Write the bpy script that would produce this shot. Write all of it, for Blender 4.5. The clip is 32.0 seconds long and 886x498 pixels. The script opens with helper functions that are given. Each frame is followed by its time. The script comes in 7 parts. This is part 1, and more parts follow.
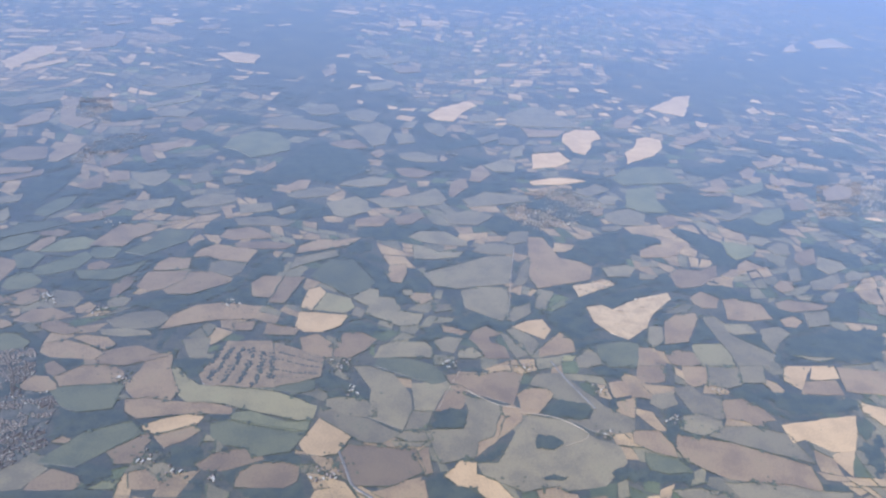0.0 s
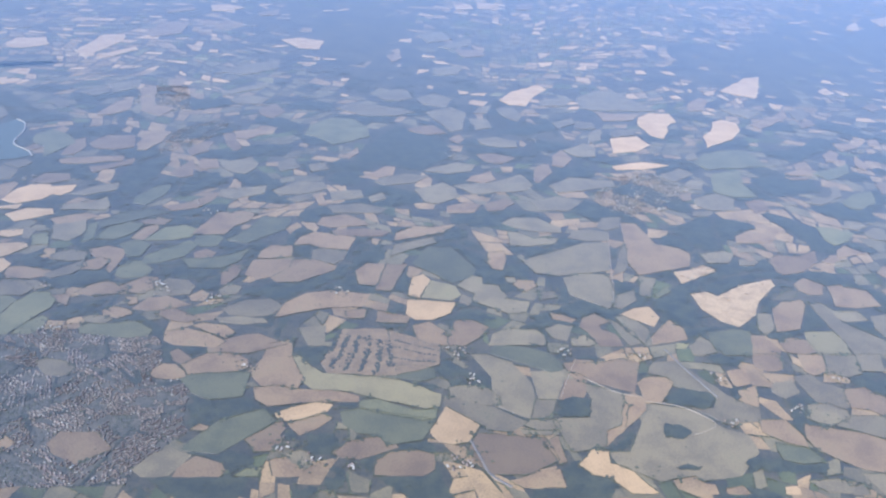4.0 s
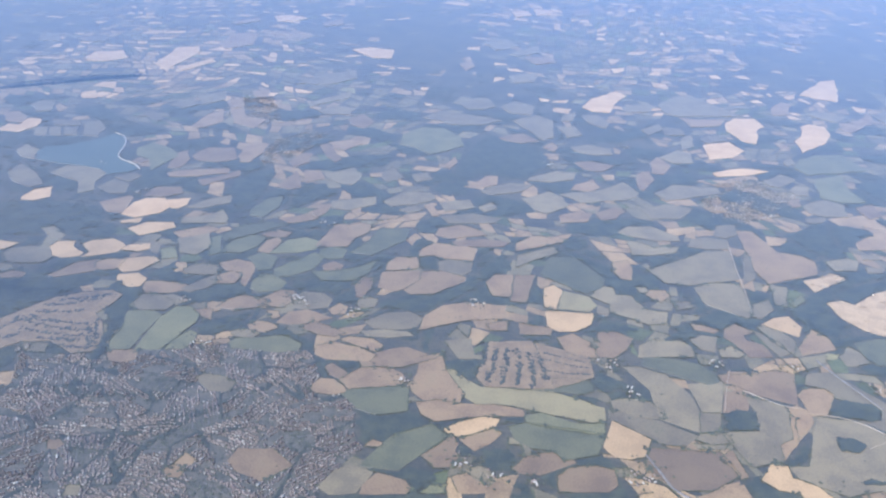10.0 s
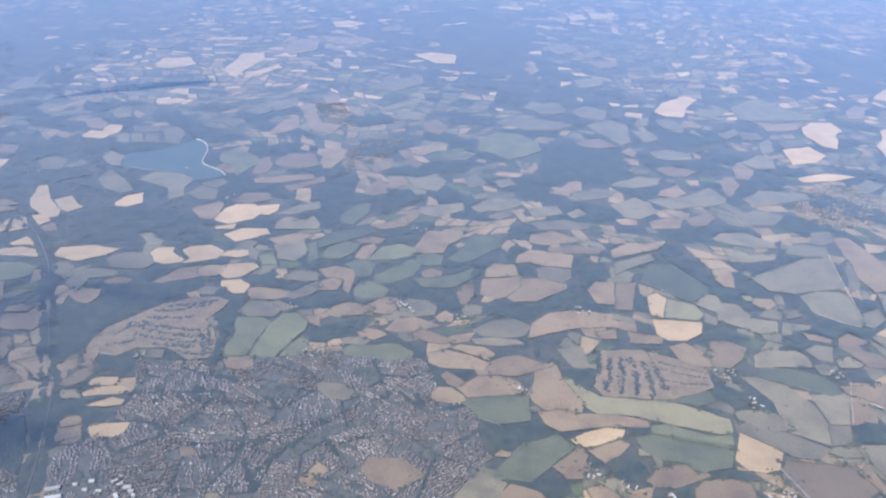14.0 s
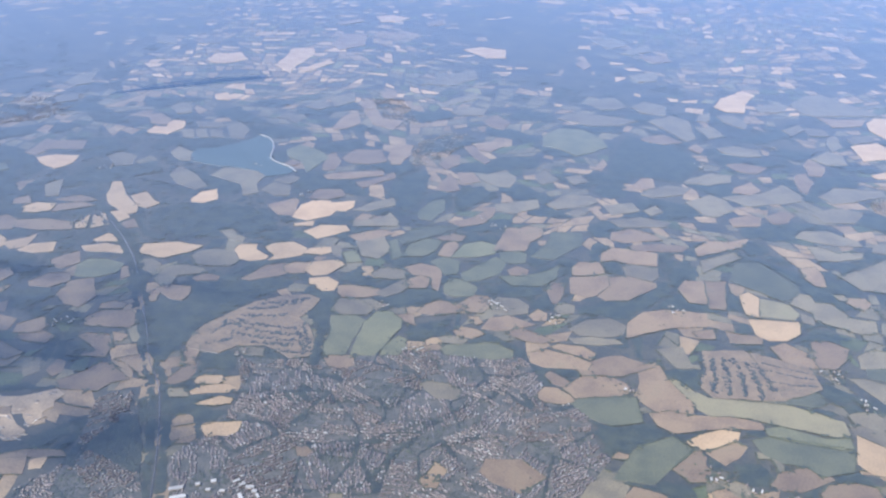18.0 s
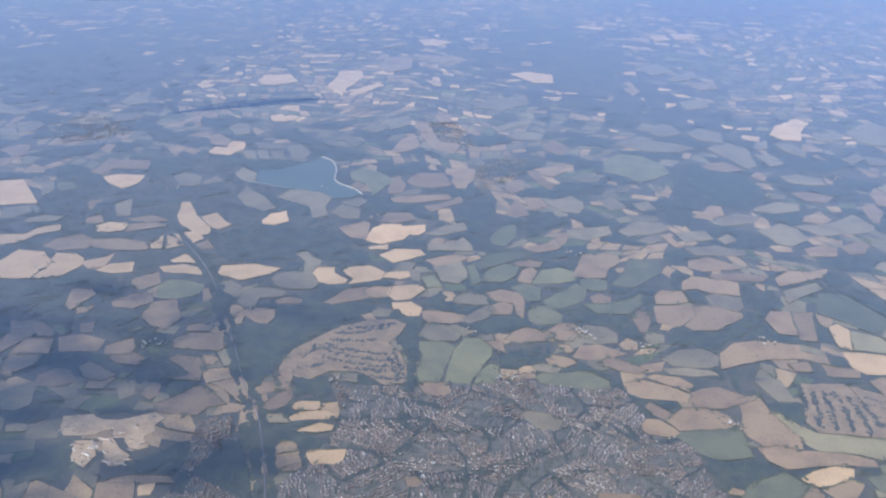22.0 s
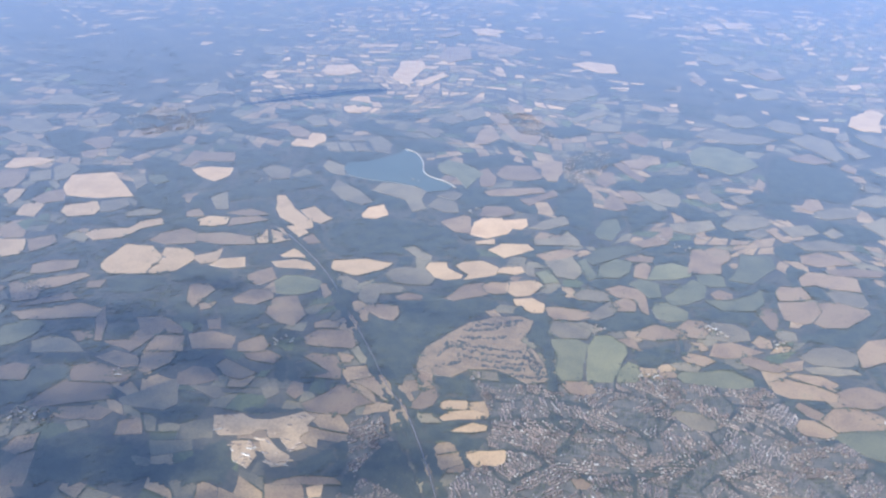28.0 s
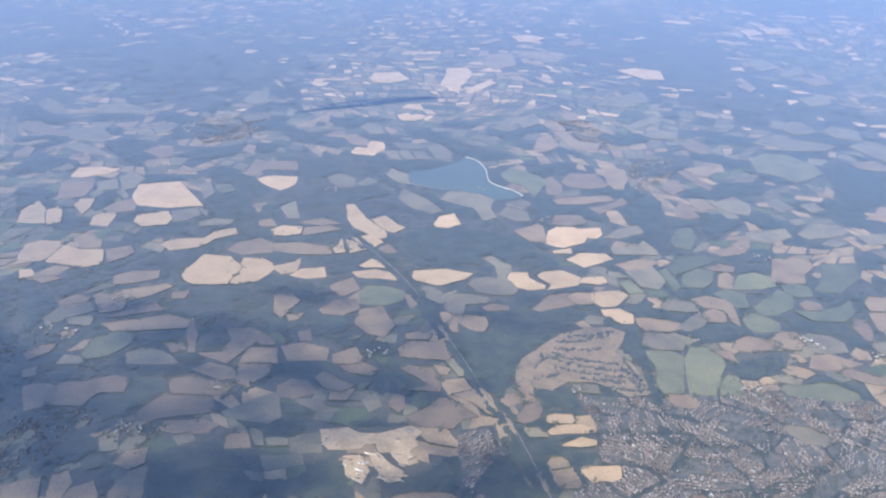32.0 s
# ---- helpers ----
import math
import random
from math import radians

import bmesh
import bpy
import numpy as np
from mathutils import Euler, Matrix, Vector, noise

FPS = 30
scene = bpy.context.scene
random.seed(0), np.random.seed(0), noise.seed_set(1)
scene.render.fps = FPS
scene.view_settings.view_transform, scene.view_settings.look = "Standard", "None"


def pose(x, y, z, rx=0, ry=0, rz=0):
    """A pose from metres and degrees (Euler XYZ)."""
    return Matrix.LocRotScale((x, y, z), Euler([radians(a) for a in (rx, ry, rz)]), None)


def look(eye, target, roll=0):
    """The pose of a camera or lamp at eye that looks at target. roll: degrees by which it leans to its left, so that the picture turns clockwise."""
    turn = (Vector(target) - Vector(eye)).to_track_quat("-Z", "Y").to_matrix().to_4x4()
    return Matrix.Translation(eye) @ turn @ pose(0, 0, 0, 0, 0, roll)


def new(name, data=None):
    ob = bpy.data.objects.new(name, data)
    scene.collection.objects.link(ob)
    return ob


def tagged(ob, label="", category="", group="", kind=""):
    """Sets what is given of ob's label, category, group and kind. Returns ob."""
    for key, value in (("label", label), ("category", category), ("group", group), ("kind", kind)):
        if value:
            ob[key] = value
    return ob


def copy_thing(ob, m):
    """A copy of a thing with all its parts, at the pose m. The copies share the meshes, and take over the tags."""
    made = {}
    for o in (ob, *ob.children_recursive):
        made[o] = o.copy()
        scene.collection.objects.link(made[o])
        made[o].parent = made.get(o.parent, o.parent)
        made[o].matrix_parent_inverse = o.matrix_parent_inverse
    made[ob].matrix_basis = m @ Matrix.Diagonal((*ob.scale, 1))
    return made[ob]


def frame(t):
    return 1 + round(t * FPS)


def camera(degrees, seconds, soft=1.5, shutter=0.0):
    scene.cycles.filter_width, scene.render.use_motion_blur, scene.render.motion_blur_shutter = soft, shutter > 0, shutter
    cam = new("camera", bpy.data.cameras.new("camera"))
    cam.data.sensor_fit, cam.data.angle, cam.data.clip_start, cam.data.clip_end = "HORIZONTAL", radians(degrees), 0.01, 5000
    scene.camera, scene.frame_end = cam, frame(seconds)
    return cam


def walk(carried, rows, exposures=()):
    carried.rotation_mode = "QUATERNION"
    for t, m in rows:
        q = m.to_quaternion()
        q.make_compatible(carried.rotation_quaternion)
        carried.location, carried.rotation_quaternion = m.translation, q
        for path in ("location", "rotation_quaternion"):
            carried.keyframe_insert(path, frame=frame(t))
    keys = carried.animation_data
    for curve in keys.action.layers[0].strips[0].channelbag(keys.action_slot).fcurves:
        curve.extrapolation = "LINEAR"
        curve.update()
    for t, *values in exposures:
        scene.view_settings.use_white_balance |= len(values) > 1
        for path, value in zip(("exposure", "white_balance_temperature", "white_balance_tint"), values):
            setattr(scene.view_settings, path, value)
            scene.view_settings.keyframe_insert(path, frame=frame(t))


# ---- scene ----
# The land is built at one tenth of its true size: 1 unit stands for 10 m of ground.
# x runs along the flight (the aircraft flies towards -x), y away from it, z up.

# ---- camera ----
LENS = 57.919
cam = camera(LENS, 32.0, soft=2.3)


def sight(x, y, z, yaw, pitch, roll):
    """A camera pose from a place, degrees to the left of +y, degrees up and degrees of lean."""
    a, b = radians(yaw), radians(pitch)
    ahead = Vector((-math.sin(a) * math.cos(b), math.cos(a) * math.cos(b), math.sin(b)))
    return look((x, y, z), Vector((x, y, z)) + ahead * 10, roll)


walk(cam, [
    (0, sight(234.96, -2.45, 310.38, -1.268, -25.681, 5.664)),
    (0.5, sight(227.51, -2.30, 310.01, -1.140, -25.926, 5.683)),
    (1, sight(220.06, -2.16, 309.65, -0.781, -26.190, 5.418)),
    (1.5, sight(212.63, -2.02, 309.29, -0.526, -26.390, 5.253)),
    (2, sight(205.20, -1.88, 308.94, -0.213, -26.548, 4.974)),
    (2.5, sight(197.78, -1.75, 308.58, 0.035, -26.759, 4.877)),
    (3, sight(190.36, -1.62, 308.23, 0.199, -26.940, 4.937)),
    (3.5, sight(182.95, -1.50, 307.89, 0.462, -27.108, 4.794)),
    (5.5, sight(153.39, -1.06, 306.52, 1.761, -26.636, 3.856)),
    (6, sight(146.01, -0.96, 306.18, 1.748, -26.625, 3.913)),
    (6.5, sight(138.65, -0.87, 305.85, 1.856, -26.640, 3.887)),
    (7, sight(131.29, -0.78, 305.52, 1.989, -26.530, 3.639)),
    (7.5, sight(123.93, -0.69, 305.19, 2.223, -26.515, 3.451)),
    (8, sight(116.59, -0.61, 304.86, 2.247, -26.544, 3.527)),
    (8.5, sight(109.25, -0.54, 304.54, 2.129, -26.493, 3.702)),
    (9, sight(101.92, -0.47, 304.22, 2.160, -26.517, 3.647)),
    (9.5, sight(94.59, -0.41, 303.90, 2.312, -26.691, 3.582)),
    (10, sight(87.27, -0.35, 303.59, 2.343, -26.719, 3.319)),
    (10.5, sight(79.96, -0.29, 303.28, 2.367, -26.496, 3.056)),
    (11, sight(72.66, -0.24, 302.96, 2.743, -26.483, 2.948)),
    (11.5, sight(65.36, -0.19, 302.66, 3.254, -26.507, 2.829)),
    (12, sight(58.07, -0.15, 302.35, 3.661, -26.584, 2.737)),
    (12.5, sight(50.79, -0.12, 302.05, 3.924, -26.757, 2.644)),
    (13, sight(43.51, -0.09, 301.75, 4.096, -26.807, 2.538)),
    (13.5, sight(36.24, -0.06, 301.45, 4.301, -26.614, 2.423)),
    (14, sight(28.98, -0.04, 301.16, 4.443, -26.545, 2.494)),
    (14.5, sight(21.72, -0.02, 300.86, 4.597, -26.568, 2.487)),
    (15, sight(14.48, -0.01, 300.57, 4.850, -26.758, 2.456)),
    (15.5, sight(7.23, -0.00, 300.29, 5.078, -27.025, 2.287)),
    (17.5, sight(-21.66, -0.02, 299.16, 5.276, -26.891, 2.375)),
    (18, sight(-28.87, -0.04, 298.88, 5.479, -26.975, 2.213)),
    (18.5, sight(-36.07, -0.06, 298.61, 5.747, -26.077, 1.763)),
    (19, sight(-43.26, -0.09, 298.34, 5.712, -23.927, 1.949)),
    (19.5, sight(-50.45, -0.12, 298.08, 5.053, -21.945, 2.881)),
    (20, sight(-57.63, -0.15, 297.81, 4.631, -20.496, 3.728)),
    (20.5, sight(-64.80, -0.19, 297.55, 4.505, -20.540, 3.998)),
    (21, sight(-71.96, -0.24, 297.29, 4.865, -21.662, 3.647)),
    (21.5, sight(-79.12, -0.29, 297.03, 5.691, -23.559, 2.934)),
    (22, sight(-86.27, -0.35, 296.78, 6.242, -25.454, 2.697)),
    (22.5, sight(-93.42, -0.41, 296.52, 6.053, -26.478, 3.022)),
    (23, sight(-100.56, -0.47, 296.27, 6.008, -26.750, 3.020)),
    (23.5, sight(-107.69, -0.54, 296.03, 5.993, -26.771, 3.022)),
    (24, sight(-114.81, -0.61, 295.78, 6.069, -26.803, 3.002)),
    (24.5, sight(-121.93, -0.69, 295.54, 6.315, -26.814, 2.782)),
    (26.5, sight(-150.32, -1.06, 294.60, 6.544, -26.460, 2.618)),
    (27, sight(-157.40, -1.16, 294.37, 6.659, -26.429, 2.496)),
    (27.5, sight(-164.48, -1.27, 294.14, 6.847, -26.407, 2.456)),
    (28, sight(-171.55, -1.38, 293.92, 6.808, -26.279, 2.540)),
    (28.5, sight(-178.61, -1.50, 293.69, 6.790, -26.244, 2.590)),
    (29, sight(-185.66, -1.62, 293.47, 7.016, -26.370, 2.538)),
    (29.5, sight(-192.71, -1.75, 293.26, 7.059, -26.358, 2.357)),
    (30, sight(-199.75, -1.88, 293.04, 7.231, -26.284, 2.247)),
    (30.5, sight(-206.78, -2.02, 292.83, 7.442, -26.111, 2.235)),
    (31, sight(-213.81, -2.16, 292.62, 7.507, -25.892, 2.251)),
    (31.5, sight(-220.83, -2.30, 292.42, 7.590, -25.890, 2.186)),
    (32, sight(-227.84, -2.45, 292.21, 7.620, -25.910, 2.083)),
], exposures=[(0, 0.67, 6500, 10), (3, 0.77, 6500, 10), (8, 0.86, 6500, 10), (18, 0.83, 6500, 10), (19, 0.76, 6520, 10), (20, 0.35, 6500, 10), (21.2, 0.38, 6500, 10), (22, 0.62, 6600, 10), (22.6, 0.9, 6520, 10), (28, 0.9, 6600, 10), (32, 0.86, 6600, 10)])

# ---- sky and sun ----
SUN_HEIGHT, SUN_TURN = radians(46), radians(220)   # turn clockwise from +y, seen from above
world = bpy.data.worlds.new("summer_sky")
scene.world = world
world.use_nodes = True
sky = world.node_tree.nodes.new("ShaderNodeTexSky")
sky.sky_type, sky.sun_disc = "NISHITA", False
sky.sun_elevation, sky.sun_rotation = SUN_HEIGHT, SUN_TURN
sky.altitude, sky.air_density, sky.dust_density, sky.ozone_density = 3000, 1.0, 0.6, 1.0
world.node_tree.links.new(sky.outputs[0], world.node_tree.nodes["Background"].inputs[0])
world.node_tree.nodes["Background"].inputs[1].default_value = 0.14

sun_data = bpy.data.lights.new("sun", "SUN")
sun_data.energy, sun_data.angle, sun_data.color = 2.9, radians(1.3), (1.0, 0.94, 0.86)
sun = new("sun", sun_data)
to_sun = Vector((math.sin(SUN_TURN) * math.cos(SUN_HEIGHT), math.cos(SUN_TURN) * math.cos(SUN_HEIGHT), math.sin(SUN_HEIGHT)))
sun.matrix_world = look(to_sun * 900, (0, 0, 0))

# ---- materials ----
HAZE_TINT = (0.70, 0.81, 1.0)         # imitated haze, seen far off, through much air
HAZE_TINT_NEAR = (0.86, 0.88, 0.97)    # imitated haze, seen from above


def node(tree, kind, **sockets):
    n = tree.nodes.new(kind)
    for key, value in sockets.items():
        n.inputs[key.replace("_", " ")].default_value = value
    return n


def material(name, low, high, scale=0.05, grain=0.8, rough=0.9, veil=0.16, rows=0.0, patch=None, spread=0.25, upright=False, island=False):
    """A matt surface between two colours, with broad stains, fine grain and, at slanting views, a bluish gloss that
    imitates haze.
    rows: strength of drilled rows; patch: a third colour in worn spots; spread: how far objects or islands differ;
    veil: strength of the imitated haze; upright: leaves and roofs whose haze gloss lies level, like the land round
    them."""
    mat = bpy.data.materials.new(name)
    mat.use_nodes = True
    tree = mat.node_tree
    tree.nodes.clear()
    link = tree.links.new
    place = tree.nodes.new("ShaderNodeNewGeometry")
    broad = node(tree, "ShaderNodeTexNoise", Scale=scale, Detail=5.0, Roughness=0.6)
    fine = node(tree, "ShaderNodeTexNoise", Scale=grain, Detail=3.0, Roughness=0.7)
    link(place.outputs["Position"], broad.inputs["Vector"])
    link(place.outputs["Position"], fine.inputs["Vector"])
    both = tree.nodes.new("ShaderNodeMath")
    both.operation = "MULTIPLY_ADD"
    both.inputs[1].default_value = 0.45
    link(fine.outputs[0], both.inputs[0])
    half = tree.nodes.new("ShaderNodeMath")
    half.operation = "MULTIPLY"
    half.inputs[1].default_value = 0.55
    link(broad.outputs[0], half.inputs[0])
    link(half.outputs[0], both.inputs[2])
    value = both.outputs[0]
    if rows:
        info = tree.nodes.new("ShaderNodeObjectInfo")
        turn = tree.nodes.new("ShaderNodeVectorRotate")
        turn.rotation_type = "Z_AXIS"
        link(place.outputs["Position"], turn.inputs["Vector"])
        spin = tree.nodes.new("ShaderNodeMath")
        spin.operation = "MULTIPLY"
        spin.inputs[1].default_value = 6.0
        link(info.outputs["Random"], spin.inputs[0])
        link(spin.outputs[0], turn.inputs["Angle"])
        wave = node(tree, "ShaderNodeTexWave", Scale=0.14, Distortion=0.6, Detail=1.0)
        link(turn.outputs[0], wave.inputs["Vector"])
        add = tree.nodes.new("ShaderNodeMath")
        add.operation = "MULTIPLY_ADD"
        add.inputs[1].default_value = rows
        link(wave.outputs[0], add.inputs[0])
        link(value, add.inputs[2])
        value = add.outputs[0]
    ramp = tree.nodes.new("ShaderNodeValToRGB")
    ramp.color_ramp.elements[0].position, ramp.color_ramp.elements[0].color = 0.43, (*low, 1)
    ramp.color_ramp.elements[1].position, ramp.color_ramp.elements[1].color = 0.57, (*high, 1)
    if patch:
        spot = ramp.color_ramp.elements.new(0.655)
        spot.color = (*patch, 1)
    link(value, ramp.inputs[0])
    colour = ramp.outputs[0]
    if spread:
        shift = tree.nodes.new("ShaderNodeHueSaturation")
        span = tree.nodes.new("ShaderNodeMapRange")
        span.inputs["To Min"].default_value, span.inputs["To Max"].default_value = 1 - spread, 1 + spread
        which = place.outputs["Random Per Island"] if island else tree.nodes.new("ShaderNodeObjectInfo").outputs["Random"]
        link(which, span.inputs[0])
        link(span.outputs[0], shift.inputs["Value"])
        link(colour, shift.inputs["Color"])
        colour = shift.outputs[0]
    body = node(tree, "ShaderNodeBsdfPrincipled", Roughness=rough)
    body.inputs["Specular IOR Level"].default_value = 0.2
    body.inputs["Diffuse Roughness"].default_value = 1.0     # crops and leaves throw light back towards the sun
    link(colour, body.inputs["Base Color"])
    bump = node(tree, "ShaderNodeBump", Strength=0.35, Distance=0.3)
    link(fine.outputs[0], bump.inputs["Height"])
    link(bump.outputs[0], body.inputs["Normal"])
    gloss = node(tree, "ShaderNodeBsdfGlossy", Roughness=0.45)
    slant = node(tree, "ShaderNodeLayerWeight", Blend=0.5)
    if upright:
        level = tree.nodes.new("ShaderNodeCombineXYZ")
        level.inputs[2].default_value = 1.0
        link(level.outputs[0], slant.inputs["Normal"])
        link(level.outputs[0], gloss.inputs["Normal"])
        tilt = tree.nodes.new("ShaderNodeVectorMath")       # shading normals set half level, so steep sides take light like level land
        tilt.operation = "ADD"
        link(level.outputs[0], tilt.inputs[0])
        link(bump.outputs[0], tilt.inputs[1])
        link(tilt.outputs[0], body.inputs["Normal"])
    # haze put in as gloss = 1 - exp(-veil / cos)
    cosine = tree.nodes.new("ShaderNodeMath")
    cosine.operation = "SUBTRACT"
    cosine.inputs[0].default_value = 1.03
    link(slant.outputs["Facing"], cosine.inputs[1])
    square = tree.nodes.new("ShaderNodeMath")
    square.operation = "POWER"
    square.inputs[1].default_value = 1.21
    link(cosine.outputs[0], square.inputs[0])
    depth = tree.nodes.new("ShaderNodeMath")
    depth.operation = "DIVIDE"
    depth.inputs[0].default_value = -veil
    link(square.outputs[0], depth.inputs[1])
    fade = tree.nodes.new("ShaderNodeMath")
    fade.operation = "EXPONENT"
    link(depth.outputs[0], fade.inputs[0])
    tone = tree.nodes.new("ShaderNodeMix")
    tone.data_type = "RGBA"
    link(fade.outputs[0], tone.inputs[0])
    tone.inputs[6].default_value, tone.inputs[7].default_value = (*HAZE_TINT, 1), (*HAZE_TINT_NEAR, 1)
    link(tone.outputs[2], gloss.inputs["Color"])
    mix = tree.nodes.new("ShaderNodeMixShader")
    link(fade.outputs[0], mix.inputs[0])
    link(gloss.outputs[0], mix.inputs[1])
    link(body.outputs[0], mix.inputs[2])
    out = tree.nodes.new("ShaderNodeOutputMaterial")
    link(mix.outputs[0], out.inputs[0])
    return mat


# depth of the haze that the gloss imitates on every land surface
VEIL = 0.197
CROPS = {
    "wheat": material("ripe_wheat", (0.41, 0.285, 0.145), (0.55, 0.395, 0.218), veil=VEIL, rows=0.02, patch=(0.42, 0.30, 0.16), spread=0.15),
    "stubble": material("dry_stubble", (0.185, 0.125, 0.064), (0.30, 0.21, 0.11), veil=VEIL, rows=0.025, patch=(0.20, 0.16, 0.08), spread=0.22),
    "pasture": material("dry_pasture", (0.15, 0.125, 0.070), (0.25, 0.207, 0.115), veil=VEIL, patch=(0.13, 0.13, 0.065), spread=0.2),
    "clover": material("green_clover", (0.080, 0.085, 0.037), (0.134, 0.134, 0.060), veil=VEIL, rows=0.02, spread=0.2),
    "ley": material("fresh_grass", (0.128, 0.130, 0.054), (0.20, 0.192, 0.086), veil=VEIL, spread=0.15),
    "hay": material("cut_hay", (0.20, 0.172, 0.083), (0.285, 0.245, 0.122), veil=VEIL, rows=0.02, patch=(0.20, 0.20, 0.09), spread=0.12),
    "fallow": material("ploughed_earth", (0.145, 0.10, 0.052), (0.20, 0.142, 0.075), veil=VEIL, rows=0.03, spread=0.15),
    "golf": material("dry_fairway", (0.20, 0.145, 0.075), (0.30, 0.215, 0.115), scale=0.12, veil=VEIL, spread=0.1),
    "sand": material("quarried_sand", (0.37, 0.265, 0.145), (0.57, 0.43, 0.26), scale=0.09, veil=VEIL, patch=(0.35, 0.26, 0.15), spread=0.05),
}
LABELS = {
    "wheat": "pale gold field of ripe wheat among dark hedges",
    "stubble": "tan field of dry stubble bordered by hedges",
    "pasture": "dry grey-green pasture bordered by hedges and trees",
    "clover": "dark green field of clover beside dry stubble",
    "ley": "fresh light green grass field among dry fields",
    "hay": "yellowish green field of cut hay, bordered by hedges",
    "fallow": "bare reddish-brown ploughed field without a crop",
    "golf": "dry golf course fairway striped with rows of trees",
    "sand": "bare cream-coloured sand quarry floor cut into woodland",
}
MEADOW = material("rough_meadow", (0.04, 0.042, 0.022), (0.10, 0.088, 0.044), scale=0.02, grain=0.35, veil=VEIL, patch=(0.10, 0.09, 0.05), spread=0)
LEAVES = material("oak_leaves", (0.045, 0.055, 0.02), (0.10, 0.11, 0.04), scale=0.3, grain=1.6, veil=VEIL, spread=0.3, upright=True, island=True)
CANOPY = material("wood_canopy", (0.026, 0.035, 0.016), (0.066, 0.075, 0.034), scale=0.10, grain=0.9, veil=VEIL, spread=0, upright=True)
# distant wheat and stubble are painted paler, to show through the haze gloss
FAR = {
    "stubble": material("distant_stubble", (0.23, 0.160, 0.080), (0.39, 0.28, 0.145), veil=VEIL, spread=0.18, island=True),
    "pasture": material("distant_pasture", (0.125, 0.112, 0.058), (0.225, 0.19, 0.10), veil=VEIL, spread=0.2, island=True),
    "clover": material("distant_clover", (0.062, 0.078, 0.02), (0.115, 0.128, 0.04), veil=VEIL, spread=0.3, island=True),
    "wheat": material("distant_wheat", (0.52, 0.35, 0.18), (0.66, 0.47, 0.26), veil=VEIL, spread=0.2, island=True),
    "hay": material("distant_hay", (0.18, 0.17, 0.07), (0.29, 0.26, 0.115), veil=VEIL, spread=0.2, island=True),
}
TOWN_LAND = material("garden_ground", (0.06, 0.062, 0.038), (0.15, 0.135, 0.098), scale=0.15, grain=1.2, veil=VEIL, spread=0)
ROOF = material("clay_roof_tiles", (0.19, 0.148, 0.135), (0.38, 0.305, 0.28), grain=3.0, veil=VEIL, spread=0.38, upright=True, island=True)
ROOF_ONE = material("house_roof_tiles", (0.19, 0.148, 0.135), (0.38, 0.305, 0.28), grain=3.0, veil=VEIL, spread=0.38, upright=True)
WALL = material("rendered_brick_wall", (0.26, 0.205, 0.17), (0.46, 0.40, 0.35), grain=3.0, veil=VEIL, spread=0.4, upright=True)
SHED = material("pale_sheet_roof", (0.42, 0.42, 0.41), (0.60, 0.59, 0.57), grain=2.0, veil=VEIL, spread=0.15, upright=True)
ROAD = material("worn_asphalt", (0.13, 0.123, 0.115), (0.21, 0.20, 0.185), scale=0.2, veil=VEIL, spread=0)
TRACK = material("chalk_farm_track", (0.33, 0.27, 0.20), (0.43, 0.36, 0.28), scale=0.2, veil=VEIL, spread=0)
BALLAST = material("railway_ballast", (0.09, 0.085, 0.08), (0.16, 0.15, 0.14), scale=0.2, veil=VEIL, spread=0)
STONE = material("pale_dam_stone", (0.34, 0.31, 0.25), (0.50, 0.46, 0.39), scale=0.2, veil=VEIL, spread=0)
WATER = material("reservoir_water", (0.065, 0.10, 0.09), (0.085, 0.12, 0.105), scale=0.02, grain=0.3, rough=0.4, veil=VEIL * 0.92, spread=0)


# ---- mesh helpers ----
def mesh(name, verts, faces, mat, parent=None, label=""):
    """One mesh object out of arrays of places and of triangles or four-sided faces."""
    data = bpy.data.meshes.new(name)
    data.from_pydata([tuple(v) for v in verts], [], [tuple(f) for f in faces])
    data.materials.append(mat)
    ob = new(name, data)
    if parent:
        ob.parent = parent
    return tagged(ob, label)


def bulk(name, verts, tris, mat, parent=None):
    """As mesh(), for very many triangles."""
    verts, tris = np.asarray(verts, np.float32), np.asarray(tris, np.int32)
    data = bpy.data.meshes.new(name)
    data.vertices.add(len(verts))
    data.vertices.foreach_set("co", verts.ravel())
    data.loops.add(tris.size)
    data.loops.foreach_set("vertex_index", tris.ravel())
    data.polygons.add(len(tris))
    data.polygons.foreach_set("loop_start", np.arange(0, tris.size, 3, dtype=np.int32))
    data.polygons.foreach_set("loop_total", np.full(len(tris), 3, np.int32))
    data.update(calc_edges=True)
    data.materials.append(mat)
    ob = new(name, data)
    if parent:
        ob.parent = parent
    return ob


def inside(px, py, poly):
    """Which of the places lie in the outline."""
    hit = np.zeros(np.shape(px), bool)
    for (x0, y0), (x1, y1) in zip(poly, poly[1:] + poly[:1]):
        if y0 != y1:
            hit ^= ((y0 > py) != (y1 > py)) & (px < (x1 - x0) * (py - y0) / (y1 - y0) + x0)
    return hit


